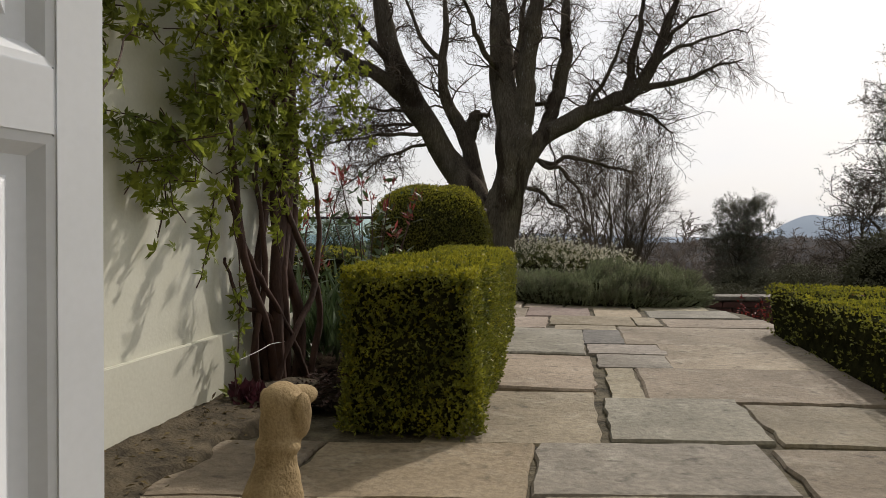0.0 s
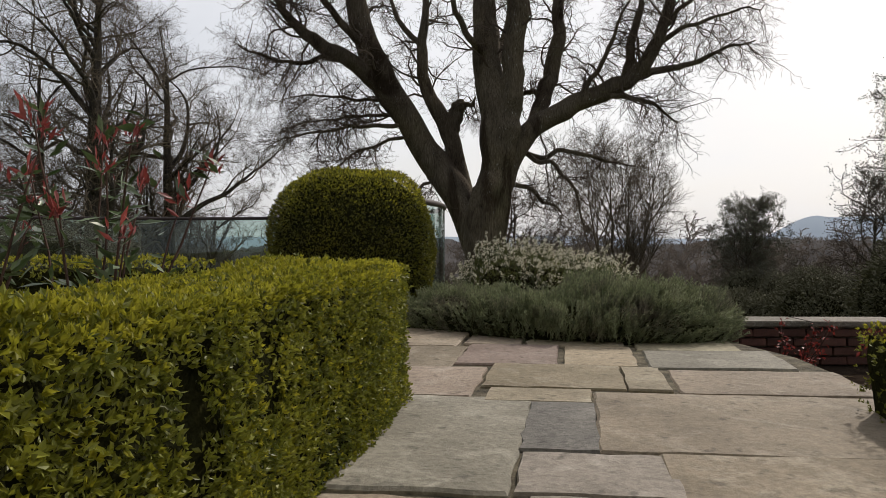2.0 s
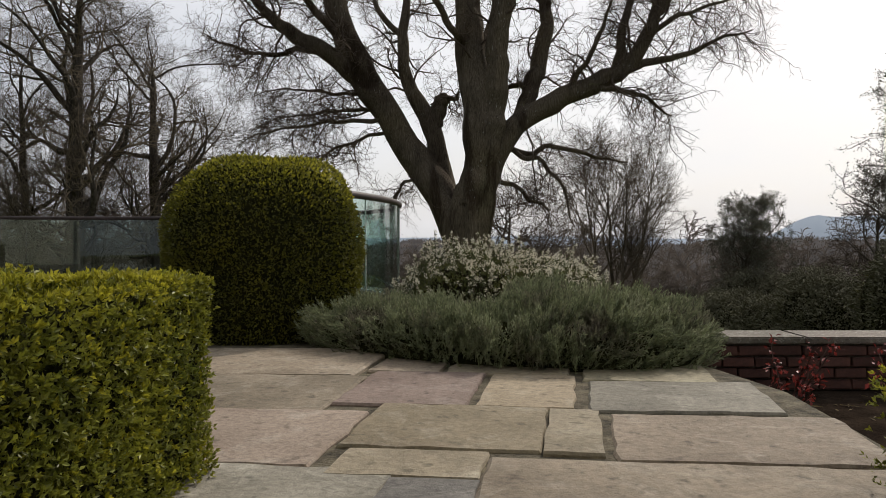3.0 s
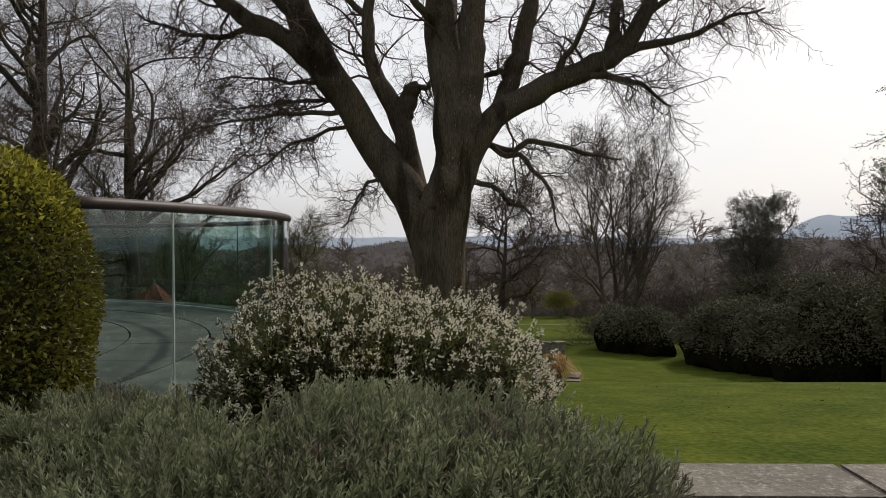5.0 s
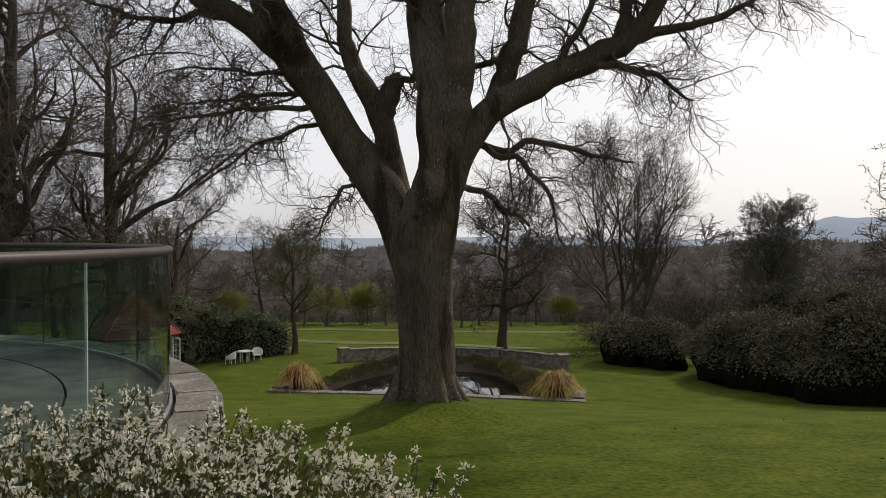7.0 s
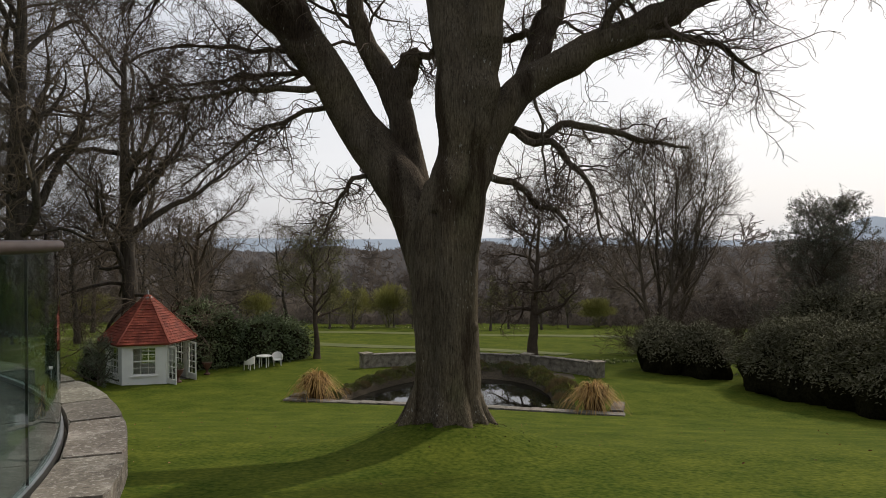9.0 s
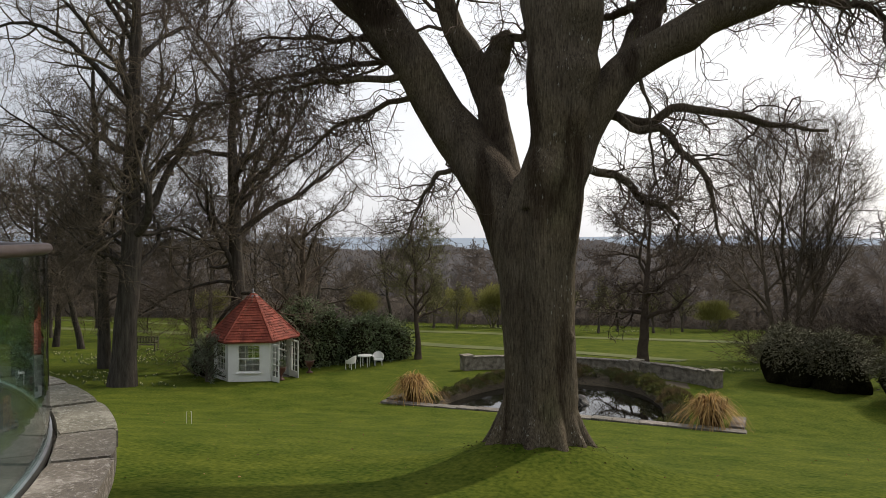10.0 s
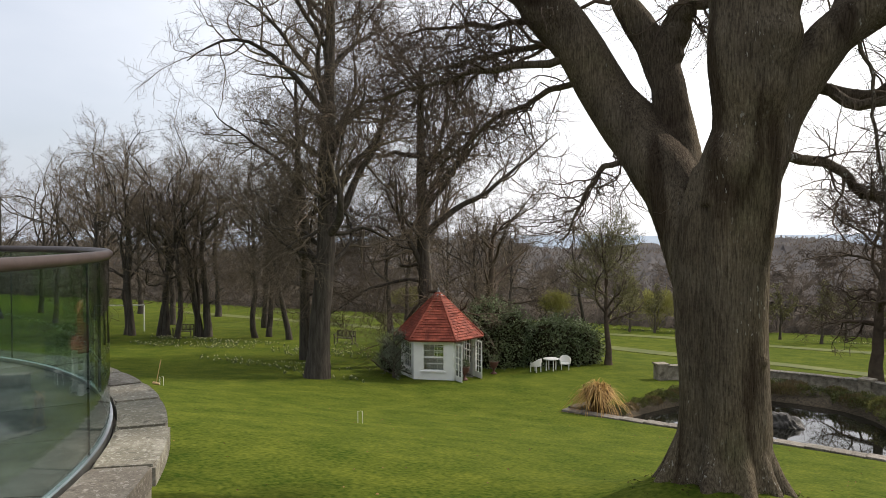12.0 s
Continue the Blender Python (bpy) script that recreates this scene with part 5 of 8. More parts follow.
        [(4.6, y + 0.3, 4.75, 0.08), (5.2, y - 0.2, 5.7, 0.07), (5.6, y - 0.5, 6.7, 0.05), (6.1, y - 0.7, 7.8, 0.02)],
    ]
    A = np.stack([resample(l, 20) for l in limbs])
    A[9:14, :, 3] *= 0.72
    kink = rng.normal(0, 0.05, A[:, 2:, :3].shape)
    A[:, 2:, :3] += (kink + 0.6 * np.roll(kink, 1, 1)) * np.clip(0.12 / (A[:, 2:, 3:] + 0.05), 0.3, 0.9)
    A[:, 1:-1] = (A[:, :-2] + 3 * A[:, 1:-1] + A[:, 2:]) / 5
    for q in A:
        v, f = tubes(q[None, :, :3], q[None, :, 3], 12)
        mesh_ob("limb", v, f, M["oak_bark"], t, smooth=True)
    big = np.stack([resample(h[3:] if k != 6 else h, 20) for k, h in enumerate(heavy[1:])])
    big = np.delete(big, 5, 0)                       # the cut stub bears nothing
    P1, R1 = np.concatenate([big[..., :3], A[..., :3]]), np.concatenate([big[..., 3], A[..., 3]])
    n_big = len(big)
    P2, R2 = sprout(rng, P1[:n_big], R1[:n_big], 18, 10, 2.5, 0.15, 58, 0.30, 0.03, 0.30, 0.007, 0.45, 0.042)
    P2b, R2b = sprout(rng, P1[n_big:], R1[n_big:], 9, 10, 1.5, 0.2, 52, 0.34, 0.0, 0.42, 0.005, 0.45, 0.022)
    P2d, R2d = sprout(rng, P1[n_big + 9:n_big + 15], R1[n_big + 9:n_big + 15], 14, 10, 1.5, 0.2, 50, 0.36, -0.03, 0.5, 0.005, 0.4, 0.020)
    low = n_big + np.array([0, 2, 4, 5, 6, 9, 10, 11, 12, 13])           # long hanging sprays under the spreading limbs
    P2c, R2c = sprout(rng, P1[low], R1[low], 8, 10, 2.1, 0.25, 60, 0.32, -0.2, 0.4, 0.005, 0.3, 0.017)
    P2e, R2e = sprout(rng, P1[[0, 4, 5]], R1[[0, 4, 5]], 13, 10, 2.3, 0.15, 78, 0.34, -0.13, 0.3, 0.005, 0.3, 0.019)
    P2f, R2f = sprout(rng, P1[[4]], R1[[4]], 18, 10, 1.7, 0.1, 88, 0.36, -0.1, 0.3, 0.005, 0.3, 0.016)
    k = n_big + np.array([0, 2, 4, 21])
    P2h, R2h = sprout(rng, P1[k], R1[k], 9, 10, 2.2, 0.1, 72, 0.36, -0.09, 0.45, 0.005, 0.3, 0.016)
    k = n_big + np.array([9, 12, 13, 20])
    P2g, R2g = sprout(rng, P1[k], R1[k], 9, 10, 1.5, 0.08, 66, 0.36, -0.1, 0.5, 0.005, 0.3, 0.014)
    P2c, R2c = np.concatenate([P2c, P2e, P2f, P2g, P2h]), np.concatenate([R2c, R2e, R2f, R2g, R2h])
    P2, R2 = np.concatenate([P2, P2b, P2d]), np.concatenate([R2, R2b, R2d])
    P3, R3 = sprout(rng, P2, R2, 9, 7, 0.95, 0.10, 52, 0.40, 0.0, 0.55, 0.0035, 0.45, 0.012)
    P3c, R3c = sprout(rng, P2c, R2c, 9, 6, 0.75, 0.12, 50, 0.38, -0.08, 0.6, 0.004, 0.4, 0.009)
    P4, R4 = sprout(rng, P3, R3, 6, 4, 0.42, 0.1, 48, 0.42, -0.02, 0.6, 0.0026, 0.35, 0.0045)
    Ps, Rs = sprout(rng, P1[:n_big], R1[:n_big], 26, 7, 0.75, 0.02, 72, 0.34, 0.02, 0.3, 0.003, 0.2, 0.006)
    Ps2, Rs2 = sprout(rng, Ps, Rs, 5, 4, 0.22, 0.2, 46, 0.3, 0.02, 0.6, 0.0022, 0.3, 0.003)
    for P, R in ((Ps, Rs), (Ps2, Rs2)):              # fine shoots on the heavy limbs
        v, f = tubes(P, R, 4)
        tagged(mesh_ob("young_shoot", v, f, M["twig_moss"], t, smooth=True), kind="stuff")
    for name, P, R, sides in (("branch", P2, R2, 5), ("hanging_spray", P2c, R2c, 4), ("twig", P3, R3, 4), ("twig", P3c, R3c, 3), ("twig", P4, R4, 3)):
        v, f = tubes(P, R, sides)
        tagged(mesh_ob(name, v, f, M["twig"], t, smooth=True), kind="stuff")
    return t


oak()


def bare_tree(seed, H, r, fork=0.35, spread=48, k=(13, 9, 8, 5), thick=1.0, lean=0.02, up=0.05, wav=1.0):
    """Lines of a generic leafless tree with its foot at the origin."""
    rng = np.random.default_rng(seed)
    n = 16
    t = np.linspace(0, 1, n)
    wob = np.cumsum(rng.normal(0, lean, (n, 2)), 0) * H / n * 3
    P0 = np.stack([wob[:, 0], wob[:, 1], t * H * 0.92 - 0.2], 1)[None]
    R0 = (r * (1 - 0.92 * t ** 0.9) + 0.45 * r * np.exp(-t * H / 0.5))[None]
    g = [(P0, R0, 12, "trunk")]
    P1, R1 = sprout(rng, P0, R0, k[0], 12, H * 0.56, fork, spread, 0.19 * wav, 0.03 + up * 0.3, 0.66, 0.028, 0.6, r * 0.55)
    g.append((P1, R1, 8, "limb"))
    P2, R2 = sprout(rng, P1, R1, k[1], 8, H * 0.24, 0.18, 52, 0.27 * wav, up * 0.8, 0.55, 0.012 * thick, 0.5, 0.09)
    g.append((P2, R2, 5, "branch"))
    P3, R3 = sprout(rng, P2, R2, k[2], 4, H * 0.10, 0.12, 48, 0.34 * wav, up * 0.4, 0.6, 0.007 * thick, 0.4, 0.03)
    g.append((P3, R3, 3, "twig"))
    if len(k) > 3 and k[3]:
        P4, R4 = sprout(rng, P3, R3, k[3], 3, H * 0.05, 0.1, 44, 0.26, 0.0, 0.7, 0.005 * thick, 0.3, 0.010)
        g.append((P4, R4, 3, "twig"))
    return g


def spreading_tree(seed, H, r, k=(8, 7, 8, 7), split=0.34, wide=40, thick=1.0, low=(3, 0.32), reach=0.60, leader=0.62, lean=0.0):
    """A park tree whose trunk parts into heavy rising limbs with a wide fine-twigged head."""
    rng = np.random.default_rng(seed)
    n = 14
    t = np.linspace(0, 1, n)
    wob = np.cumsum(rng.normal(0, 0.05 + 0.06 * lean, (n, 2)), 0) + t[:, None] * rng.normal(0, 0.5 + lean, 2)
    P0 = np.stack([wob[:, 0], wob[:, 1], t * H * leader - 0.2], 1)[None]
    R0 = (r * (1 - 0.75 * t ** 1.6) + 0.4 * r * np.exp(-t * H / 1.2))[None]
    g = [(P0, R0, 12, "trunk")]
    P1, R1 = sprout(rng, P0, R0, k[0], 14, H * reach, split, wide, 0.17, 0.06, 0.6, 0.022, 0.35, r * 0.48)
    Pl, Rl = sprout(rng, P0[:, :7], R0[:, :7], low[0], 14, H * low[1], 0.46, 74, 0.22, -0.012, 0.4, 0.02, 0.3, r * 0.26)
    P1, R1 = np.concatenate([P1, Pl]), np.concatenate([R1, Rl])
    g.append((P1, R1, 8, "limb"))
    P2, R2 = sprout(rng, P1, R1, k[1], 9, H * 0.20, 0.28, 48, 0.24, 0.03, 0.6, 0.011, 0.5, 0.08)
    g.append((P2, R2, 5, "branch"))
    P3, R3 = sprout(rng, P2, R2, k[2], 5, H * 0.08, 0.3, 50, 0.32, 0.02, 0.55, 0.006 * thick, 0.4, 0.03)
    g.append((P3, R3, 3, "twig"))
    P4, R4 = sprout(rng, P3, R3, k[3], 3, H * 0.035, 0.2, 46, 0.35, 0.0, 0.7, 0.0042 * thick, 0.3, 0.009)
    g.append((P4, R4, 3, "twig"))
    return g


def place(x, y, turn=0, s=1.0, dz=0.0):
    return pose(x, y, float(height(x, y)) + dz, 0, 0, turn) @ Matrix.Scale(s, 4)


def thing_tree(g, label, m, **kw):
    return tree_object(label, "tree", g, m, **kw)


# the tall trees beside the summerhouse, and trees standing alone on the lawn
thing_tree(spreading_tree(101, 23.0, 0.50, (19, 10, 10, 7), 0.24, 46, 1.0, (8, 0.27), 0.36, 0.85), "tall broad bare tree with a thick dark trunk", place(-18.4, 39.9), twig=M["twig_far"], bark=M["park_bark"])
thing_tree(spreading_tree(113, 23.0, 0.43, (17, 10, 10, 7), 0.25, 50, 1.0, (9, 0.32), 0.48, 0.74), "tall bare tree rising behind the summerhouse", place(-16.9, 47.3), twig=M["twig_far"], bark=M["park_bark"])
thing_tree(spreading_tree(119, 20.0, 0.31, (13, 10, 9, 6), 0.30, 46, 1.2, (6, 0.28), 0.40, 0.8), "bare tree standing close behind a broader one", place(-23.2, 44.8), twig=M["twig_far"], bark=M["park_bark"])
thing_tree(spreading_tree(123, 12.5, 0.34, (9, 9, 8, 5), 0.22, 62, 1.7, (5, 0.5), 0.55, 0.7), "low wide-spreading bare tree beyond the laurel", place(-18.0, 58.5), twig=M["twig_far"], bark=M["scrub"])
thing_tree(bare_tree(103, 8.0, 0.20, 0.32, 46, (15, 10, 8, 4), 1.0, up=0.07), "small bare lawn tree with upswept twigs", place(-7.9, 53.0), twig=M["twig_moss"], bark=M["scrub"])
thing_tree(bare_tree(104, 10.4, 0.34, 0.28, 64, (15, 10, 8, 5), 1.1, wav=1.0), "round-headed bare tree behind the pond wall", place(5.3, 53.5), twig=M["scrub"], bark=M["scrub"])
multi = []
for k, (dx, dy, tilt) in enumerate(((-0.9, 0, -7), (-0.3, 0.6, -2), (0.4, -0.3, 3), (1.0, 0.4, 8))):
    for P, R, sides, name in bare_tree(120 + k, 14.5, 0.21, 0.2, 32, (12, 9, 8, 4), 1.0, up=0.1, wav=0.55):
        m = np.array(pose(dx, dy, 0, 0, tilt, 0))
        multi.append((P @ m[:3, :3].T + m[:3, 3], R, sides, name))
thing_tree(multi, "many-stemmed bare tree behind the dark bushes", place(15.2, 62.0), twig=M["twig_far"], bark=M["twig_far"])
thing_tree(bare_tree(131, 11.5, 0.3, 0.2, 50, (12, 8, 7, 3), 2.0), "low spreading bare tree beyond the bushes", place(34.0, 58.0), twig=M["scrub"])
thing_tree(bare_tree(132, 2.6, 0.05, 0.35, 40, (8, 6, 4), 1.0), "slim young bare tree on the lawn", place(14.5, 72.0))

# trees of the grove and the wood, built once each and set out again and again
kinds = [spreading_tree(140 + k, 17.0, 0.18 + 0.03 * k, (10, 7, 7, 4), 0.30 + 0.05 * k, 42 + 4 * k, 1.4, (2, 0.2), 0.46, 0.66, 0.55) for k in range(4)]
grove = []
for i, (x, y, s, turn) in enumerate(((-42.3, 47.5, 0.9, 10), (-41.6, 47.7, 1.05, 80), (-40.1, 48.5, 0.8, 130), (-39.6, 48.9, 0.95, 200), (-37.9, 48.1, 1.0, 250), (-37.6, 49.8, 0.85, 300),
                                     (-37.2, 50.1, 0.9, 20), (-36.5, 50.1, 1.0, 60), (-33.3, 51.6, 1.05, 160), (-33.2, 52.6, 0.9, 220), (-30.5, 52.1, 0.8, 340), (-47.5, 49.5, 1.0, 75), (-51.0, 52.5, 1.1, 115), (-54.5, 50.0, 0.95, 190), (-46.0, 55.0, 1.0, 255), (-58.0, 56.0, 1.0, 310), (-62.0, 50.0, 1.0, 95), (-66.0, 56.0, 1.05, 170), (-60.0, 63.0, 1.1, 265), (-52.0, 66.0, 1.1, 35), (-42.0, 68.0, 1.0, 15), (-33.0, 72.0, 0.9, 145), (-24.0, 76.0, 0.75, 205), (-29.0, 63.0, 0.85, 50), (-25.5, 67.0, 0.9, 120), (-21.5, 63.5, 0.85, 280), (-14.5, 71.0, 0.7, 330), (-39.0, 58.5, 0.95, 230))):
    m = place(x, y, turn, s)
    k = i % 4
    if len(grove) <= k:
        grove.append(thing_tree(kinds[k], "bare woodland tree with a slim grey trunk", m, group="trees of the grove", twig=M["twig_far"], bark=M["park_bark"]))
    else:
        copy_thing(grove[k], m).scale = (s, s, s)


def ribbons(P, R, floor=0.0):
    """Flat strips along many lines, for what stands a hundred metres off."""
    T = np.gradient(P, axis=1)
    S = unit(np.cross(T, np.array([0, -1.0, 0.15])))
    W = np.maximum(R, floor)[..., None]
    B, n, _ = P.shape
    v = np.stack([P - S * W, P + S * W], 2).reshape(-1, 3)
    i = (np.arange(B)[:, None] * n + np.arange(n - 1)).reshape(-1, 1) * 2
    return v, i + np.array([0, 1, 3, 2])


def far_wood():
    """The wood that closes the lawn: leafless trees with spreading crowns over brushwood."""
    rng = np.random.default_rng(15)
    forms = [bare_tree(400 + k, 10.0, 0.16, 0.12, 50, (12, 7, 5), 1.6, lean=0.03, up=0.05) for k in range(5)]
    vf = []
    for d, n, h in ((90, 42, 6.5), (96, 46, 8.5), (104, 48, 9.8), (115, 48, 11.5)):
        for k in range(n):
            x = (k + rng.random()) / n * 2.9 * d - 1.75 * d
            y = d + rng.normal(0, 2.5) - 0.12 * abs(x)
            s = h * rng.uniform(0.55, 1.4) / 10
            a = rng.uniform(0, 6.3)
            turn = np.array([[math.cos(a), -math.sin(a), 0], [math.sin(a), math.cos(a), 0], [0, 0, 1]])
            foot = np.array([x, y, float(height(x, y)) - 0.1])
            wide = np.array([1.25, 1.25, 1.0]) * s
            for P, R, _, name in forms[rng.integers(5)]:
                vf.append(ribbons((P[:, ::2] * wide) @ turn.T + foot, R[:, ::2] * s, 0.035 if name == "twig" else 0.05))
    v, f = join(*vf)
    ob = mesh_ob("woodland", v, f, M["wood_twig"])
    tagged(ob, "brown leafless woodland closing the far side of the lawn", "woodland", kind="stuff")
    # crowns behind and brushwood below, as countless short twigs
    C, D, L, W = [], [], [], []
    for d, n, h in ((94, 56, 5.5), (101, 60, 7.5), (111, 60, 9.0), (123, 60, 11), (138, 60, 14)):
        for k in range(n):
            x = (k + rng.random()) / n * 2.9 * d - 1.75 * d
            y = d + rng.normal(0, 2.5) - 0.12 * abs(x)
            H = h * rng.uniform(0.55, 1.3)
            foot = np.array([x, y, float(height(x, y))])
            m = 420
            q = unit(rng.normal(size=(m, 3)))
            rad = rng.random(m) ** 0.4
            size = np.array([0.34, 0.34, 0.42]) * H
            C.append(foot + np.array([0, 0, 0.56 * H]) + q * rad[:, None] * size * (0.8 + 0.35 * np.sin(q @ rng.normal(0, 3, 3)))[:, None])
            D.append(q + np.array([0, 0, 0.45]) + rng.normal(0, 0.5, (m, 3)))
            L.append(H * rng.uniform(0.04, 0.10, m)), W.append(rng.uniform(0.025, 0.06, m))
    n = 40000
    x = rng.uniform(-170, 150, n)
    y = 88.5 - 0.12 * np.abs(x) + 1.2 * np.sin(x * 0.13) + rng.exponential(4.0, n)
    C.append(np.stack([x, y, height(x, y) + rng.uniform(-0.1, 1.8, n) * (0.6 + 0.4 * np.sin(x * 0.5) * np.sin(x * 0.21))], 1))
    D.append(np.array([0, 0, 0.6]) + rng.normal(0, 0.8, (n, 3))), L.append(rng.uniform(0.5, 1.5, n)), W.append(rng.uniform(0.025, 0.06, n))
    n = 60000                                        # fuzz of twigs on the canopy beyond
    dd = 120 * (700 / 120) ** rng.random(n)
    a = rng.uniform(-1.05, 0.9, n)
    x, y = dd * np.sin(a), dd * np.cos(a)
    C.append(np.stack([x, y, canopy_z(x, y, dd) - 0.5], 1))
    D.append(np.array([0, 0, 0.9]) + rng.normal(0, 0.7, (n, 3))), L.append(rng.uniform(0.004, 0.008, n) * dd), W.append(rng.uniform(0.0005, 0.0011, n) * dd)
    C, D = np.concatenate(C), np.concatenate(D)
    v, f = leaves(C, D, rng.normal(size=C.shape) + np.array([0, -1.5, 0]), np.concatenate(L), np.concatenate(W), 0.1)
    tagged(mesh_ob("brushwood", v, f, M["wood_twig"]), "brown tangle of twigs and brushwood in the leafless wood", "undergrowth", kind="stuff")
    # dark floor of the wood, and the canopy that rolls on behind it
    xs = np.linspace(-230, 230, 900)
    rows = []
    for d, h in ((90.5, 0.0), (91.5, 1.0), (96, 2.6), (125, 6.0), (126, 0)):
        y = d - 0.12 * np.abs(xs) + 1.2 * np.sin(xs * 0.13)
        z = height(xs, y) + h * (0.75 + 0.25 * np.sin(xs * 0.9) * np.sin(xs * 0.37 + 1)) + rng.normal(0, 0.3, len(xs)) * (h > 0) - 0.1
        rows.append(np.stack([xs, y + rng.normal(0, 0.3, len(xs)), z], 1))
    n = len(xs)
    i = (np.arange(4)[:, None] * n + np.arange(n - 1)).ravel()
    ob = mesh_ob("wood_floor", np.concatenate(rows), np.stack([i, i + 1, i + n + 1, i + n], 1), M["wood_far"])
    tagged(ob, "low brown brushwood under the leafless wood", "undergrowth", kind="stuff")
    dd = 112 * (900 / 112) ** np.linspace(0, 1, 60)
    A, Dd = np.meshgrid(np.linspace(-1.15, 1.0, 420), dd)
    A = A + rng.normal(0, 0.0015, A.shape)
    X, Y = Dd * np.sin(A), Dd * np.cos(A)
    Z = canopy_z(X, Y, Dd) + rng.normal(0, 0.9, X.shape)
    n, m = X.shape
    i = (np.arange(n - 1)[:, None] * m + np.arange(m - 1)).ravel()
    ob = mesh_ob("tree_canopy", np.stack([X, Y, Z], -1).reshape(-1, 3), np.stack([i, i + 1, i + m + 1, i + m], 1), M["canopy"], smooth=True)
    tagged(ob, "hazy brown tree tops of the valley beyond the lawn", "woodland", kind="stuff")


def canopy_z(x, y, d):
    """Height of the tree tops in the valley."""
    z = np.interp(d, (110, 160, 260, 420, 700, 900), (-11.0, -8.0, -5.6, -8.5, -12, -40))
    return z + 1.1 * np.sin(x * 0.11 + 1) * np.sin(y * 0.07) + 1.6 * np.sin(x * 0.045 + 2) + 0.014 * d * np.sin(x * 0.021 + 2) * np.sin(y * 0.013 + 1)


far_wood()


def park_rows():
    """Young orchard-like trees in a row across the far lawn."""
    small = thing_tree(bare_tree(170, 4.6, 0.12, 0.3, 50, (10, 7, 5), 3.0), "young tree in a row across the far lawn", place(-13, 79), group="row of young trees", twig=M["twig_moss"])
    rng = np.random.default_rng(2)
    for k in range(9):
        s = rng.uniform(0.8, 1.2)
        copy_thing(small, place(-10.5 + 2.6 * k + rng.normal(0, 0.5), 80 + rng.normal(0, 1.8), 70 * k, s)).scale = (s, s, s)


park_rows()


def budding_shrub(x, y, h, w, seed):
    """A rounded mass of fine upright greenish twigs."""
    rng = np.random.default_rng(seed)
    b = new("budding_shrub")
    tagged(b, "rounded olive-green shrub of fine budding twigs at the wood's edge", "shrub", "budding shrubs")
    m = 5200
    q = unit(rng.normal(size=(m, 3)) + np.array([0, 0, 0.3]))
    C = q * (rng.random((m, 1)) ** 0.45) * np.array([w / 2, w / 2, h * 0.4]) * (0.85 + 0.25 * np.sin(q @ rng.normal(0, 4, 3)))[:, None] + np.array([0, 0, h * 0.62])
    C[:, 2] = np.maximum(C[:, 2], h * 0.22)
    v, f = leaves(C, q * 0.8 + np.array([0, 0, 0.9]) + rng.normal(0, 0.3, (m, 3)), rng.normal(size=C.shape), rng.uniform(0.2, 0.6, m), 0.04, 0.1)
    tagged(mesh_ob("twig", v, f, M["budding"], b), kind="stuff")
    P = np.zeros((9, 4, 3)) + rng.normal(0, 0.15, (9, 1, 3)) * (1, 1, 0)
    P[:, :, 2] = np.linspace(-0.1, h * 0.6, 4)
    P[:, 1:, :2] += np.cumsum(rng.normal(0, w * 0.09, (9, 3, 2)), 1)
    v, f = tubes(P, np.linspace(0.06, 0.02, 4)[None].repeat(9, 0), 5)
    mesh_ob("stem", v, f, M["twig_moss"], b)
    b.matrix_world = place(x, y)


for k, (x, y, h, w) in enumerate(((-7.6, 82.5, 4.2, 4.0), (-11.5, 83.5, 3.8, 4.5), (-22, 84, 3.4, 4), (-38, 81, 3.0, 4.5), (14, 86, 2.8, 4))):
    budding_shrub(x, y, h, w, 500 + k)


def bush(label, category, lobes, count, size, seed, leafmat, group="", shape=0.45, thin=0.4, hollow=False, tousled=0.4, rise=0.9):
    """A leafy bush of several lumps: (centre, radii)."""
    rng = np.random.default_rng(seed)
    b = new("bush")
    tagged(b, label, category, group)
    vf = []
    for i, (c, r) in enumerate(lobes):
        if not hollow:
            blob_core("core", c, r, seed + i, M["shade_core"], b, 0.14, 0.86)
        n = int(count * r[0] * r[2] / sum(q[0] * q[2] for _, q in lobes))
        P, N = blob_points(rng, n, c, r, seed + i, 0.14, -0.5)
        P = P - N * rng.exponential(size * (2.0 if hollow else 0.6), (len(P), 1)) + N * rng.normal(0, size, (len(P), 1))
        full = rng.random(len(P)) < thin + rise * np.clip(N[:, 2] + 0.2, 0, 1)          # thinner towards the foot, where the near-black core stands for shade
        P, N = P[full], N[full]
        s = size * rng.uniform(0.7, 1.3, len(P))
        vf.append(leaves(P, unit(N * (0.9, 0.9, 0.4) + rng.normal(0, 0.5, N.shape)), unit(N * 1.2 + np.array([0, 0, 0.35]) + rng.normal(0, tousled, N.shape)), s, s * shape))
    v, f = join(*vf)
    tagged(mesh_ob("foliage", v, f, leafmat, b), kind="stuff")
    return b


def bank(x0, y0, x1, y1, h0, h1, n, depth, seed):
    """Lobes in a row from one end to the other, on the ground."""
    rng = np.random.default_rng(seed)
    out = []
    for k in range(n):
        t = (k + 0.5) / n
        h = (h0 + (h1 - h0) * t) * rng.uniform(0.84, 1.14)
        x, y = x0 + (x1 - x0) * t + rng.normal(0, 0.25), y0 + (y1 - y0) * t + rng.normal(0, 0.25)
        z = float(height(x, y))
        out.append(((x, y, z + h * 0.28), (max(math.hypot(x1 - x0, y1 - y0) / n * 0.85, depth * 0.8), depth, h * 0.72)))
    return out


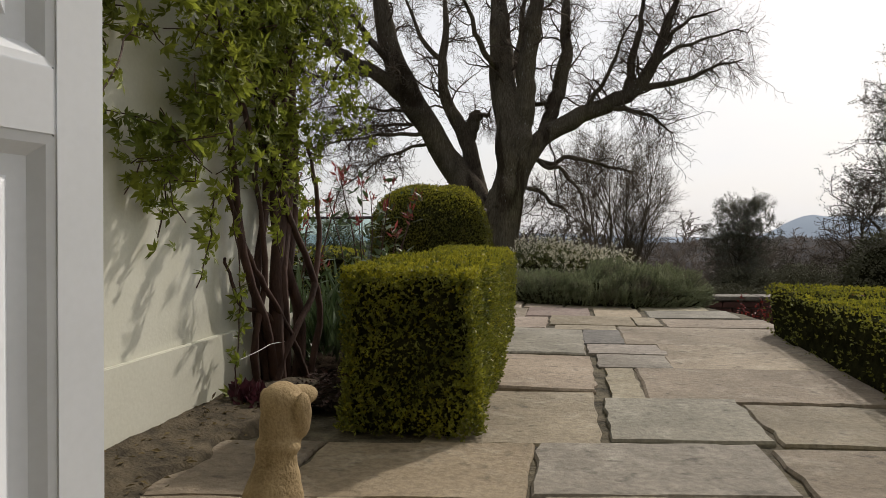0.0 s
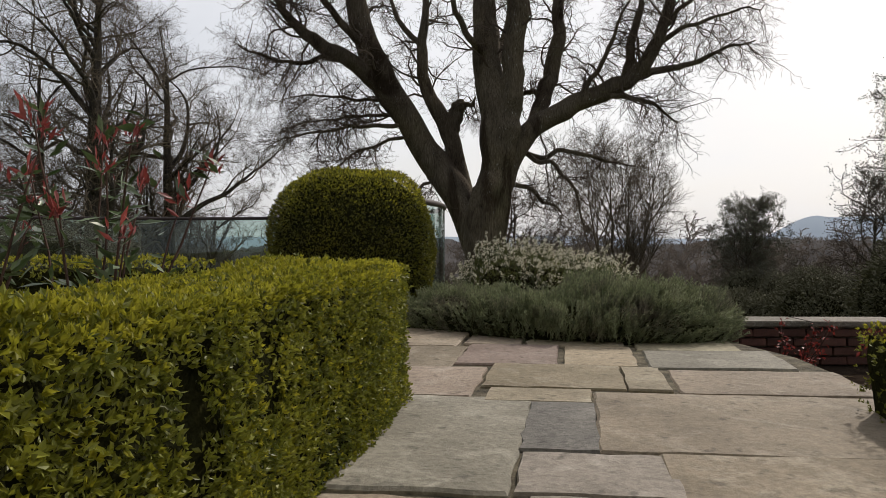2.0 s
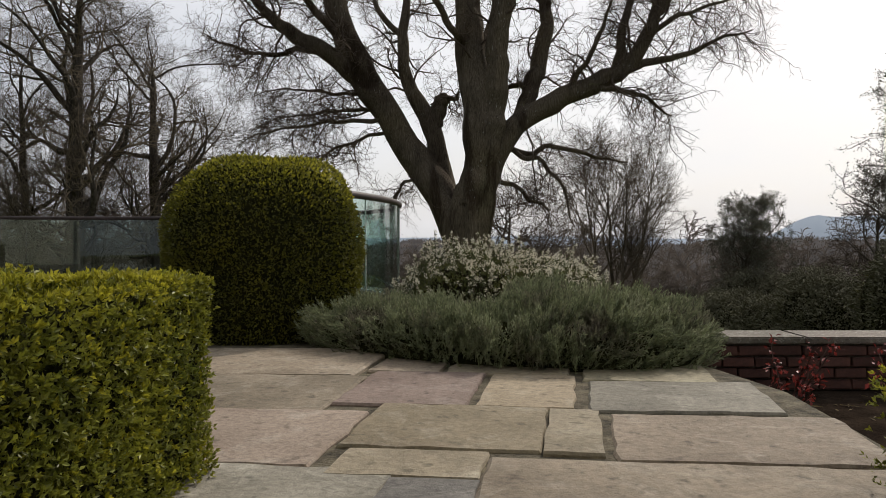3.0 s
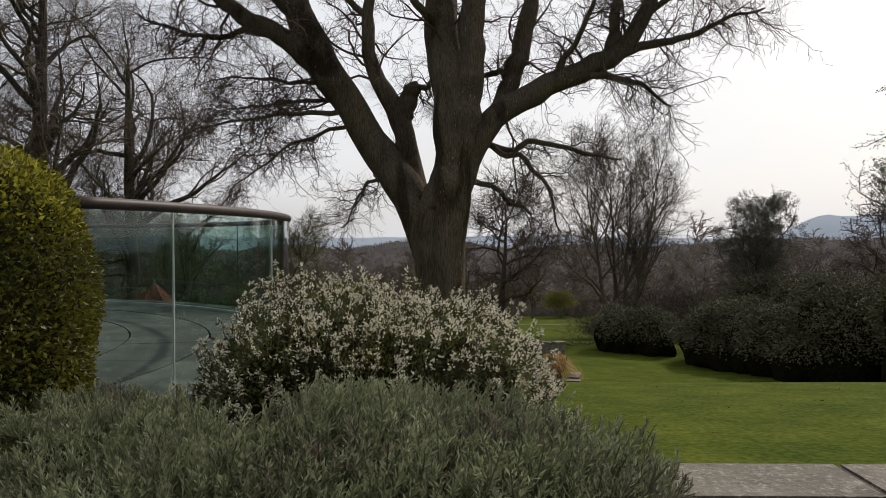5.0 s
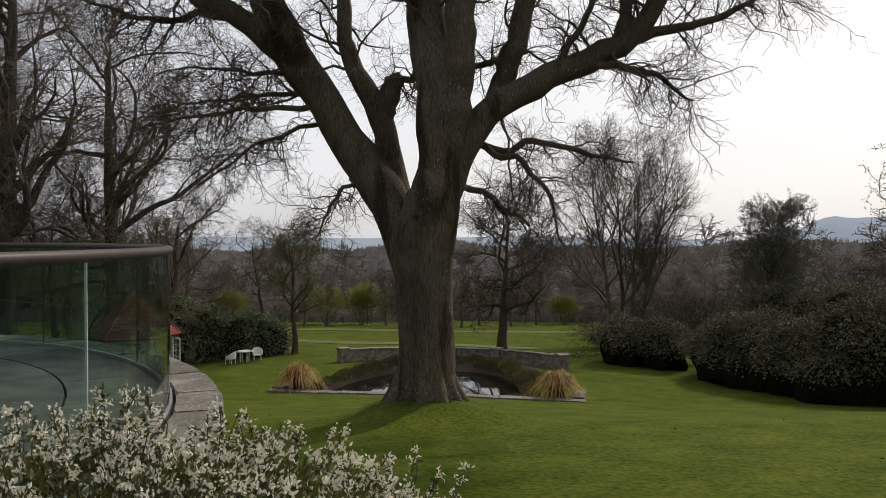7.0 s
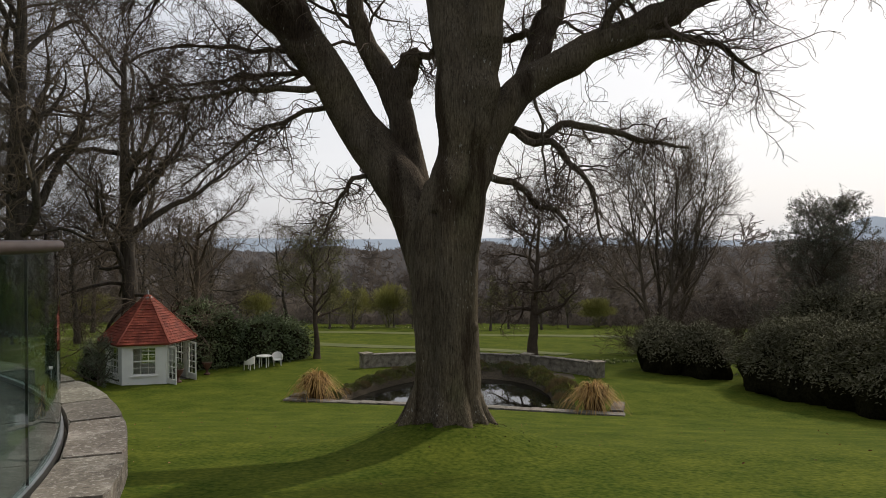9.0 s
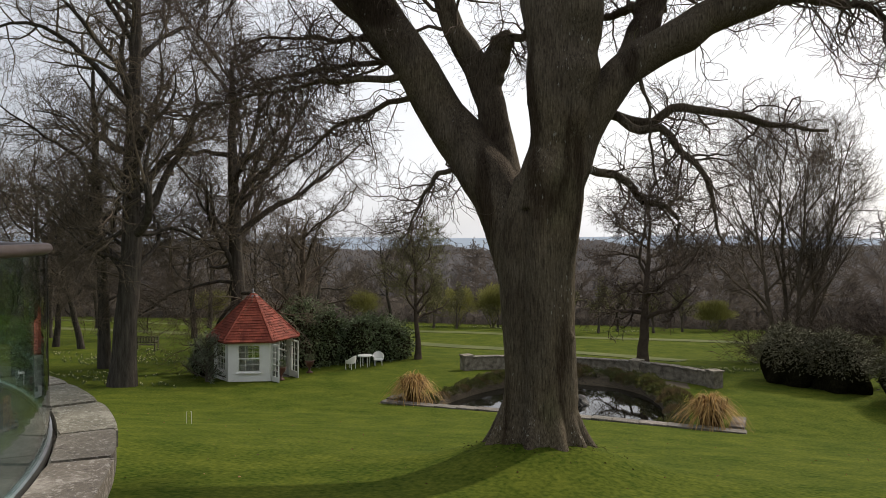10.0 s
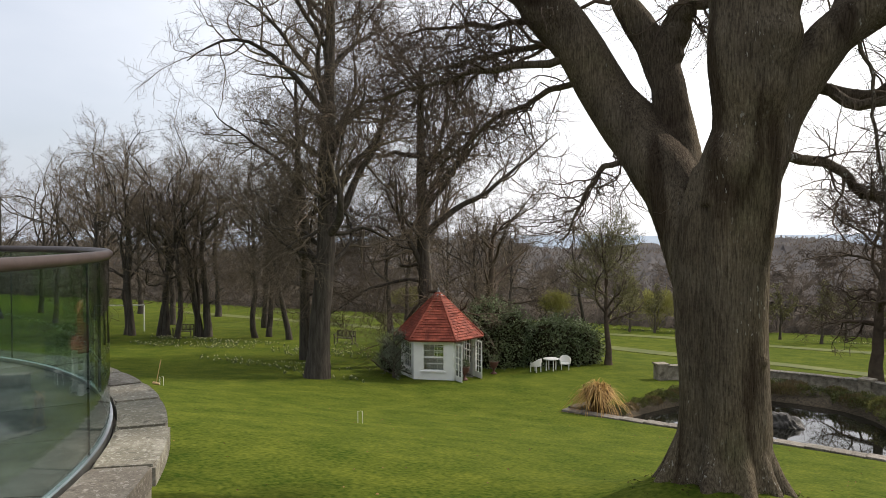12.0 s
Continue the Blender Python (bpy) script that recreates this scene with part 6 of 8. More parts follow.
bush("dark rhododendron bush with glossy leaves at the lawn's end", "rhododendron", bank(12.2, 50.0, 14.5, 47.5, 2.3, 2.8, 3, 2.0, 5), 34000, 0.15, 201, M["rhodo_leaf"], thin=-0.42, tousled=0.45, rise=2.3)
bush("long dark rhododendron bank beside the lawn", "rhododendron", bank(15.6, 45.5, 18.8, 34.5, 2.9, 3.6, 6, 2.5, 6), 100000, 0.15, 211, M["rhodo_leaf"], thin=-0.42, tousled=0.45, rise=2.3)
bush("tall dark rhododendron bush beside the lawn", "rhododendron", bank(19.8, 32.5, 20.0, 24.0, 4.3, 4.1, 5, 2.6, 8), 80000, 0.15, 216, M["rhodo_leaf"], thin=-0.42, tousled=0.45, rise=2.3)
bush("rough heap of evergreen bushes behind the rhododendrons", "shrubbery", bank(20.5, 52.0, 27.0, 34.0, 4.0, 5.0, 7, 2.8, 9), 80000, 0.15, 231, M["rhodo_leaf"], thin=0.0, tousled=0.45, rise=1.6)
bush("low brown leafless scrub about the many-stemmed tree", "scrub", bank(11.0, 58.5, 19.5, 56.0, 2.9, 4.0, 4, 2.2, 29), 16000, 0.42, 265, M["scrub"], shape=0.05, hollow=True)
bush("tangled brown leafless scrub behind the dark bushes", "scrub", bank(14.0, 60.0, 40.0, 50.0, 4.6, 6.0, 7, 2.6, 19), 26000, 0.5, 261, M["scrub"], shape=0.05, hollow=True)
bush("yellowish conifer-like bush above the rhododendrons", "shrub", [((22.0, 36.0, -2.6), (1.7, 1.7, 2.5))], 5000, 0.15, 241, M["yew_leaf"], shape=0.25)
bush("dense evergreen laurel bush behind the garden chairs", "laurel", bank(-14.2, 48.9, -9.0, 53.6, 3.5, 2.5, 5, 1.8, 7), 22000, 0.19, 221, M["laurel_leaf"], thin=1.0)
bush("clipped dark evergreen beside the summerhouse", "shrub", [((-17.0, 44.2, -5.2), (0.62, 0.62, 0.95))], 3000, 0.09, 251, M["laurel_leaf"], thin=1.0)


def leafy_tree(label, x, y, H, seed, leafmat, n_leaf, size, wood=None):
    """An airy evergreen: a bare tree's frame with leaves along the twigs."""
    rng = np.random.default_rng(seed)
    g = bare_tree(seed, H, 0.022 * H, 0.05, 62, (30, 10, 7), 0.1 * H, up=0.06)
    t = thing_tree(g, label, place(x, y), twig=wood)
    P = g[3][0]
    b, k = rng.integers(len(P), size=n_leaf), rng.integers(1, P.shape[1], n_leaf)
    C = P[b, k] + rng.normal(0, size * 0.8, (n_leaf, 3))
    v, f = leaves(C, rng.normal(size=C.shape), rng.normal(size=C.shape) + np.array([0, 0, 0.8]), size * rng.uniform(0.7, 1.3, n_leaf), size * 0.5)
    tagged(mesh_ob("leaf_crown", v, f, leafmat, t, "airy dark evergreen leaves"), kind="stuff")


leafy_tree("airy dark evergreen tree behind the rhododendrons", 22.5, 54.0, 9.4, 301, M["airy_leaf"], 46000, 0.10)
leafy_tree("tall dark evergreen tree at the edge of the garden", 42.5, 60.0, 22.0, 303, M["airy_leaf"], 40000, 0.16)
leafy_tree("small grey-leaved shrub in front of the summerhouse", -15.67, 42.3, 2.4, 305, M["grey_leaf"], 1300, 0.045, M["grey_leaf"])

# ---- things on the lawn ----
def summerhouse():
    """A six-sided garden house with a pointed tile roof, windows and open glazed doors."""
    s = new("summerhouse")
    tagged(s, "small white six-sided summerhouse with a pointed red clay tile roof", "summerhouse")
    cx, cy = -14.24, 44.36
    base = float(height(cx, cy)) - 0.05
    s.matrix_world = pose(cx, cy, base, 0, 0, -40)
    R, H, RE, TOP = 1.95, 2.08, 2.3, 4.3
    corner = [Vector((R * math.cos(radians(60 * k)), R * math.sin(radians(60 * k)), 0)) for k in range(6)]

    def side(k):
        """Frame of side k: x along the wall, y inward, z up."""
        a, b = corner[k], corner[(k + 1) % 6]
        m = Matrix.Translation(a) @ Matrix.Rotation(math.atan2((b - a).y, (b - a).x), 4, "Z")
        return m, (b - a).length

    part("floor_slab", (lambda bm: (prism(bm, [(c.x * 1.03, c.y * 1.03) for c in corner], -0.2, 0.06), bm)[1])(bmesh.new()), M["coping"], s)
    for k in range(6):
        m, L = side(k)
        if k == 0:                                    # the door side
            bm = boxes((0, 0.16, 0, 0.14, 0, H), (L - 0.16, L, 0, 0.14, 0, H), (0.16, L - 0.16, 0, 0.14, 1.95, H), m=m)
            part("door_wall", bm, M["garden_white"], s)
        else:
            w0, w1, z0, z1 = (0.44, L - 0.44, 0.58, 1.90)
            bm = boxes((0, w0, 0, 0.14, 0, H), (w1, L, 0, 0.14, 0, H), (w0, w1, 0, 0.14, 0, z0), (w0, w1, 0, 0.14, z1, H), m=m)
            part("wall_panel", bm, M["garden_white"], s)
            win = part("window", boxes((w0, w0 + 0.05, 0.03, 0.09, z0, z1), (w1 - 0.05, w1, 0.03, 0.09, z0, z1), (w0 + 0.05, w1 - 0.05, 0.03, 0.09, z0, z0 + 0.05), (w0 + 0.05, w1 - 0.05, 0.03, 0.09, z1 - 0.05, z1), (w0 + 0.05, w1 - 0.05, 0.028, 0.092, 1.21, 1.27), m=m), M["garden_white"], s, "white sash window")
            part("window_sill", boxes((w0 - 0.08, w1 + 0.08, -0.09, 0.03, z0 - 0.07, z0 - 0.003), m=m, bevel=0.008), M["garden_white"], win)
            bars = [(w0 + (w1 - w0) * t - 0.011, w0 + (w1 - w0) * t + 0.011, 0.045, 0.075, z0 + 0.05, z1 - 0.05) for t in (1 / 3, 2 / 3)]
            for b in bars:
                part("glazing_bar", boxes(b, m=m), M["garden_white"], win)
            for z in (0.93, 1.55):
                part("glazing_bar", boxes((w0 + 0.05, w1 - 0.05, 0.043, 0.077, z - 0.011, z + 0.011), m=m), M["garden_white"], win)
            p = part("pane", boxes((w0 + 0.05, w1 - 0.05, 0.057, 0.063, z0 + 0.05, z1 - 0.05), m=m), M["pane"], win)
            p.visible_shadow = False
    m, L = side(0)
    for hinge, turn, wd in ((0.16, -118, 0.80), (L - 0.16, 180 + 62, 0.80)):
        dm = m @ pose(hinge, 0.03, 0.07, 0, 0, turn)
        specs = [(0, 0.09, 0, 0.04, 0, 1.86), (wd - 0.09, wd, 0, 0.04, 0, 1.86), (0.09, wd - 0.09, 0, 0.04, 0, 0.3), (0.09, wd - 0.09, 0, 0.04, 1.77, 1.86)]
        d = part("door", boxes(*specs, m=dm), M["garden_white"], s, "white glazed garden door standing open")
        for z in (0.59, 0.88, 1.17, 1.47):
            part("glazing_bar", boxes((0.09, wd - 0.09, 0.008, 0.032, z - 0.012, z + 0.012), m=dm), M["garden_white"], d)
        part("glazing_bar", boxes((wd / 2 - 0.012, wd / 2 + 0.012, 0.006, 0.034, 0.3, 1.77), m=dm), M["garden_white"], d)
        p = part("pane", boxes((0.09, wd - 0.09, 0.017, 0.023, 0.3, 1.77), m=dm), M["pane"], d)
        p.visible_shadow = False
    # roof: tile courses on each of the six slopes
    roof = part("roof", lathe([(RE - 0.05, H - 0.06), (RE - 0.02, H), (0.06, TOP - 0.03)], 6), M["tile"], s, "red clay plain tiles in stepped courses")
    rng = np.random.default_rng(8)
    rows = 19
    for k in range(6):
        a0, a1 = radians(60 * k), radians(60 * k + 60)
        vf = []
        for r in range(rows):
            t0, t1 = r / rows, (r + 1.12) / rows
            r0, r1 = RE * (1 - t0 * 0.965), RE * (1 - min(t1, 1) * 0.965)
            z0, z1 = H + (TOP - H) * t0, H + (TOP - H) * min(t1, 1)
            n = max(1, int(r0 / 0.19))
            for c in range(n):
                u0, u1 = c / n + 0.004, (c + 1) / n - 0.004
                A, B = np.array([math.cos(a0), math.sin(a0)]), np.array([math.cos(a1), math.sin(a1)])
                e = rng.normal(0, 0.006)
                q = []
                for (u, rr, z) in ((u0, r0, z0), (u1, r0, z0), (u1, r1, z1), (u0, r1, z1)):
                    xy = (A * (1 - u) + B * u) * rr
                    q.append((*xy, z))
                q = np.array(q)
                out = unit(np.cross(q[1] - q[0], q[3] - q[0]))
                lift = np.array([0.045 + e, 0.045 + e, 0.008, 0.008])[:, None]
                v = np.concatenate([q + out * lift, q])
                vf.append((v, np.array([[0, 1, 2, 3], [0, 4, 5, 1], [1, 5, 6, 2], [3, 2, 6, 7], [0, 3, 7, 4]])))
        v, f = join(*vf)
        tagged(mesh_ob("roof_tile", v, f, M["tile"], roof), kind="stuff")
        P = np.array([[[RE * 1.0 * math.cos(a0) * (1 - t), RE * math.sin(a0) * (1 - t), H + 0.045 + (TOP - H) * t] for t in np.linspace(0, 0.95, 20)]])
        v, f = tubes(P, np.full((1, 20), 0.055) * (1 + 0.25 * (np.arange(20) % 2))[None], 6)
        mesh_ob("hip_tile", v, f, M["tile"], roof)
    part("roof_cap", lathe([(0.36, TOP - 0.36), (0.26, TOP - 0.16), (0.06, TOP + 0.02), (0.035, TOP + 0.1), (0.05, TOP + 0.16), (0.01, TOP + 0.24)], 12), M["lead"], s, "grey lead cap with a small finial", smooth=True)
    part("door_step", boxes((0.2, L - 0.2, -0.75, -0.02, -0.1, 0.05), m=m, bevel=0.02), M["coping"], s)


summerhouse()


def urn(x, y):
    u = new("garden_urn")
    tagged(u, "dark footed garden urn holding a clipped plant", "urn", "urns by the summerhouse door")
    part("bowl", lathe([(0.16, 0.0), (0.16, 0.06), (0.07, 0.10), (0.05, 0.24), (0.10, 0.32), (0.20, 0.44), (0.22, 0.58), (0.26, 0.62), (0.25, 0.65), (0.20, 0.64)], 20), M["urn"], u, smooth=True)
    rng = np.random.default_rng(4)
    P, N = blob_points(rng, 900, (0, 0, 0.78), (0.22, 0.22, 0.2), 3, 0.1, -0.7)
    v, f = leaves(P, N + rng.normal(0, 0.6, N.shape), rng.normal(size=N.shape), 0.05, 0.025)
    mesh_ob("plant", v, f, M["laurel_leaf"], u)
    u.matrix_world = place(x, y)
    return u


first_urn = urn(-12.35, 43.55)
copy_thing(first_urn, place(-12.0, 46.2))


def wicker_chair():
    """A white wicker armchair with a curved back."""
    c = new("garden_chair")
    tagged(c, "white wicker garden armchair with a curved back", "chair", "garden chairs")
    part("seat", boxes((-0.27, 0.27, -0.26, 0.26, 0.36, 0.43), bevel=0.02), M["garden_white"], c)
    a = np.radians(np.linspace(150, 390, 25))
    for r, z0, z1, name in ((0.34, 0.43, 0.0, "backrest"),):
        vs, n = [], len(a)
        for rr, top in ((0.34, False), (0.38, True), (0.35, True), (0.31, False)):
            zt = 0.62 + 0.26 * np.clip(np.cos(a - math.pi / 2 - math.pi), 0, 1)
            vs.append(np.stack([rr * np.cos(a), -rr * np.sin(a) * -1, zt if top else np.full(n, 0.40)], 1))
        v = np.concatenate(vs)
        i = np.arange(n - 1)
        f = np.concatenate([np.stack([i + k * n, i + 1 + k * n, i + 1 + (k + 1) % 4 * n, i + (k + 1) % 4 * n], 1) for k in range(4)])
        mesh_ob(name, v, f, M["garden_white"], c, "curved woven back and arms")
    for x in (-0.23, 0.23):
        for y in (-0.22, 0.22):
            part("leg", boxes((x - 0.022, x + 0.022, y - 0.022, y + 0.022, 0, 0.37), bevel=0.006), M["garden_white"], c)
    return c


chair = wicker_chair()
chair.matrix_world = place(-10.34, 47.9, 75, 0.85)
copy_thing(chair, place(-9.3, 49.6, 200, 0.85)).scale = (0.85, 0.85, 0.85)


def garden_table(x, y):
    t = new("garden_table")
    tagged(t, "small round white wicker garden table", "table")
    part("tabletop", lathe([(0.40, 0.60), (0.42, 0.62), (0.42, 0.64), (0.40, 0.655)], 28), M["garden_white"], t)
    for k in range(4):
        a = radians(45 + 90 * k)
        part("leg", boxes((-0.02, 0.02, -0.02, 0.02, 0, 0.61), m=pose(0.28 * math.cos(a), 0.28 * math.sin(a), 0)), M["garden_white"], t)
    t.matrix_world = place(x, y)


garden_table(-9.85, 48.9)


def bench(x, y, turn):
    b = new("park_bench")
    tagged(b, "weathered wooden park bench with a slatted back", "bench", "park benches")
    for x0 in (-0.72, 0.66):
        part("leg", boxes((x0, x0 + 0.06, -0.25, -0.19, 0, 0.62), (x0, x0 + 0.06, 0.2, 0.26, 0, 0.9), bevel=0.006), M["wood_grey"], b)
        part("armrest", boxes((x0 - 0.01, x0 + 0.07, -0.28, 0.22, 0.622, 0.66), bevel=0.006), M["wood_grey"], b)
    for k in range(5):
        part("seat_slat", boxes((-0.66, 0.66, -0.24 + 0.09 * k, -0.17 + 0.09 * k, 0.40, 0.43), bevel=0.004), M["wood_grey"], b)
    for z in (0.48, 0.84):
        part("back_rail", boxes((-0.66, 0.66, 0.205, 0.25, z, z + 0.06), bevel=0.004), M["wood_grey"], b)
    for k in range(12):
        part("back_slat", boxes((-0.62 + 0.105 * k, -0.57 + 0.105 * k, 0.215, 0.24, 0.54, 0.84)), M["wood_grey"], b)
    b.matrix_world = place(x, y, turn)
    return b


first_bench = bench(-25.9, 52.2, 8)
copy_thing(first_bench, place(-38.3, 49.3, 20))


def hoop(x, y, turn):
    P = np.array([[(-0.06, 0, -0.05), (-0.06, 0, 0.15), (-0.06, 0, 0.31), (0, 0, 0.312), (0.06, 0, 0.31), (0.06, 0, 0.15), (0.06, 0, -0.05)]])
    v, f = tubes(P, np.full((1, 7), 0.007), 6)
    h = mesh_ob("croquet_hoop", v, f, M["wire"])
    tagged(h, "white wire croquet hoop stuck in the lawn", "hoop", "croquet hoops")
    h.matrix_world = place(x, y, turn)
    return h


first_hoop = hoop(-7.6, 28.0, 30)
copy_thing(first_hoop, place(-17.9, 30.3, 60))


def mallet(x, y):
    m = new("croquet_mallet")
    tagged(m, "pale wooden croquet mallet leaning on a hoop", "mallet")
    part("handle", lathe([(0.013, 0.05), (0.013, 0.6), (0.018, 0.62), (0.018, 0.92)], 8), M["wood_pale"], m)
    part("head", lathe([(0.04, -0.13), (0.045, -0.12), (0.045, 0.12), (0.04, 0.13)], 12, pose(0, 0, 0.05, 0, 90, 0)), M["wood_pale"], m)
    m.matrix_world = place(x, y, 30) @ pose(0, 0, 0.0, 0, 12, 0)


mallet(-18.15, 30.25)


def goal(x, y, turn):
    g = new("football_goal")
    tagged(g, "white painted football goal frame at the wood's edge", "goal")
    for px in (-1.8, 1.8):
        part("post", lathe([(0.05, 0), (0.05, 2.0)], 8, pose(px, 0, 0)), M["wire"], g)
    part("crossbar", lathe([(0.05, -1.85), (0.05, 1.85)], 8, pose(0, 0, 2.0, 0, 90, 0)), M["wire"], g)
    g.matrix_world = place(x, y, turn)


goal(-44.4, 48.6, 35)


# ---- the pond ----
pm = pose(0.85, 37.55, 0, 0, 0, -12.6)                # x along the front edge, y away over the water
PZ = -5.90                                            # water level


def pond_edge_at(t, r):
    """The water's rim at angle t, widened r times."""
    c = math.cos(t)
    return (-0.65 + 4.85 * (1 + (r - 1) * 0.6) * math.copysign(abs(c) ** 0.75, c), 0.5 + 9.3 * r * math.sin(t))


def pond():
    w = new("pond")
    tagged(w, "still dark pond reflecting bare branches", "pond", kind="structure")
    n = 48
    a = np.linspace(0, math.pi, n)
    outline = [pond_edge_at(t, 1.0) for t in a]
    bm = bmesh.new()
    bm.faces.new([bm.verts.new((x, y, PZ - 0.2)) for x, y in outline])
    bmesh.ops.transform(bm, matrix=pm, verts=bm.verts)
    part("water", bm, M["water"], w)
    # planted margin between water and wall
    rng = np.random.default_rng(18)
    ring = []
    for r, z in ((0.95, PZ - 0.5), (0.99, PZ - 0.15), (1.03, PZ + 0.12), (1.10, PZ + 0.22), (1.2, PZ + 0.05), (1.3, PZ - 0.4)):
        ring.append(np.array([(*pond_edge_at(t, r), z + rng.normal(0, 0.03)) for t in a]))
    v = np.concatenate(ring)
    i = (np.arange(5)[:, None] * n + np.arange(n - 1)).ravel()
    m = np.array(pm)
    mesh_ob("margin", v @ m[:3, :3].T + m[:3, 3], np.stack([i, i + 1, i + n + 1, i + n], 1), M["gravel"], w, "bare earth margin", smooth=True)
    return w


pond()


def pond_edge():
    e = new("trim_pond_edge")
    tagged(e, "pale stone edging along the front of the pond", "edging", kind="structure")
    rng = np.random.default_rng(19)
    x = -6.75
    while x < 6.6:
        w = rng.uniform(0.7, 1.0)
        m = pm @ pose(x, 0, float(height(*(pm @ Vector((x, 0, 0))).xy)) + 0.06, 0, 0, 0)
        part("edging_stone", boxes((0, w - 0.015, -0.25, 0.22, -0.35, 0.03 + rng.normal(0, 0.008)), m=m, bevel=0.015), M["coping"], e)
        x += w
    for sx in (-6.75, 6.35):
        for k in range(3):
            m = pm @ pose(sx, 0.25 + k * 0.7, float(height(*(pm @ Vector((sx, k * 0.7, 0))).xy)) + 0.1)
            part("edging_stone", boxes((0, 0.45, 0, 0.68, -0.35, 0.04), m=m, bevel=0.015), M["coping"], e)


pond_edge()


def pond_wall():
    """A low curved stone wall with copings and piers, behind the water."""
    w = new("wall_pond")
    tagged(w, "low curved weathered stone wall with coping behind the pond", "wall", kind="structure")
    L, Mid, R = Vector((-4.2, 49.4)), Vector((2.6, 50.9)), Vector((8.2, 46.9))
    d = 2 * (L.x * (Mid.y - R.y) + Mid.x * (R.y - L.y) + R.x * (L.y - Mid.y))
    ux = (L.length_squared * (Mid.y - R.y) + Mid.length_squared * (R.y - L.y) + R.length_squared * (L.y - Mid.y)) / d
    uy = (L.length_squared * (R.x - Mid.x) + Mid.length_squared * (L.x - R.x) + R.length_squared * (Mid.x - L.x)) / d
    c = Vector((ux, uy))
    r = (L - c).length
    a0, a1 = math.atan2(L.y - uy, L.x - ux), math.atan2(R.y - uy, R.x - ux)
    n = 15
    rng = np.random.default_rng(20)
    for k in range(n):
        s0, s1 = a0 + (a1 - a0) * k / n, a0 + (a1 - a0) * (k + 1) / n
        q = [(c.x + rr * math.cos(s), c.y + rr * math.sin(s)) for rr, ss in ((r - 0.17, (s1, (s0 + s1) / 2, s0)), (r + 0.17, (s0, (s0 + s1) / 2, s1))) for s in ss]
        z = float(height(q[1][0], q[1][1]))
        bm = bmesh.new()
        prism(bm, q, z - 0.4, z + 0.66)
        part("wall_block", bm, M["rubble"], w)
        q = [(c.x + rr * math.cos(s), c.y + rr * math.sin(s)) for rr, ss in ((r - 0.23, (s1, (s0 + s1) / 2, s0)), (r + 0.23, (s0, (s0 + s1) / 2, s1))) for s in [x + (0.0006 if x == s0 else -0.0006 if x == s1 else 0) for x in ss]]
        bm = bmesh.new()
        prism(bm, q, z + 0.663, z + 0.74 + rng.normal(0, 0.006))
        part("coping_stone", bm, M["coping"], w)
    for k in (0, 5, 10, n):
        s = a0 + (a1 - a0) * k / n
        x, y = c.x + r * math.cos(s), c.y + r * math.sin(s)
        m = pose(x, y, float(height(x, y)), 0, 0, math.degrees(s))
        part("pier", boxes((-0.28, 0.28, -0.27, 0.27, -0.4, 0.76), (-0.33, 0.33, -0.32, 0.32, 0.76, 0.84), m=m, bevel=0.012), M["rubble"], w)


pond_wall()


def grass_clump(seed, h, spread, n):
    """A fountain of dry arching grass blades."""
    rng = np.random.default_rng(seed)
    g = new("dry_grass_clump")
    tagged(g, "arching clump of dry golden grass at the pond's corner", "ornamental grass", "dry grass clumps")
    a = rng.uniform(0, 2 * math.pi, n)
    out = np.stack([np.cos(a), np.sin(a), np.zeros(n)], 1)
    L = rng.uniform(0.6, 1.0, n)[:, None]
    t = np.linspace(0, 1, 7)
    reach = spread * rng.uniform(0.25, 1.0, n)[:, None]
    droop = 1.45 + 1.05 * reach / spread
    P = out[:, None] * (reach * t ** 1.6)[..., None] + np.array([0, 0, 1.0]) * (h * L * (2.5 * t - droop * t ** 2.1))[..., None]
    P += rng.normal(0, 0.07, (n, 1, 3)) * np.array([1, 1, 0]) + np.cumsum(rng.normal(0, 0.028, P.shape), 1) * np.array([1, 1, 0.6])
    S = np.cross(out, [0, 0, 1.0])[:, None] * 0.026 * (1 - 0.75 * t)[None, :, None]
    v = np.stack([P - S, P + S], 2).reshape(-1, 3)
    i = np.arange(n)[:, None] * 14 + np.arange(6) * 2
    f = np.stack([i, i + 1, i + 3, i + 2], -1).reshape(-1, 4)
    tagged(mesh_ob("blade", v, f, M["straw"], g), kind="stuff")
    m = 160                                          # rusty stalks packed at the heart
    foot = rng.normal(0, 0.13, (m, 3)) * (1, 1, 0)
    top = foot * 1.5 + np.stack([rng.normal(0, 0.06, m), rng.normal(0, 0.06, m), h * rng.uniform(0.45, 0.8, m)], 1)
    v, f = tubes(np.stack([foot, (foot + top) / 2, top], 1), np.full((m, 3), 0.012), 4)
    tagged(mesh_ob("stalk", v, f, M["rusty_stalk"], g, "packed rust-brown stalks"), kind="stuff")
    return g


clump = grass_clump(3, 1.5, 1.45, 380)
clump.matrix_world = pm @ pose(-5.75, 0.75, -5.6)
copy_thing(clump, pm @ pose(5.7, 0.85, -5.4, 0, 0, 100))


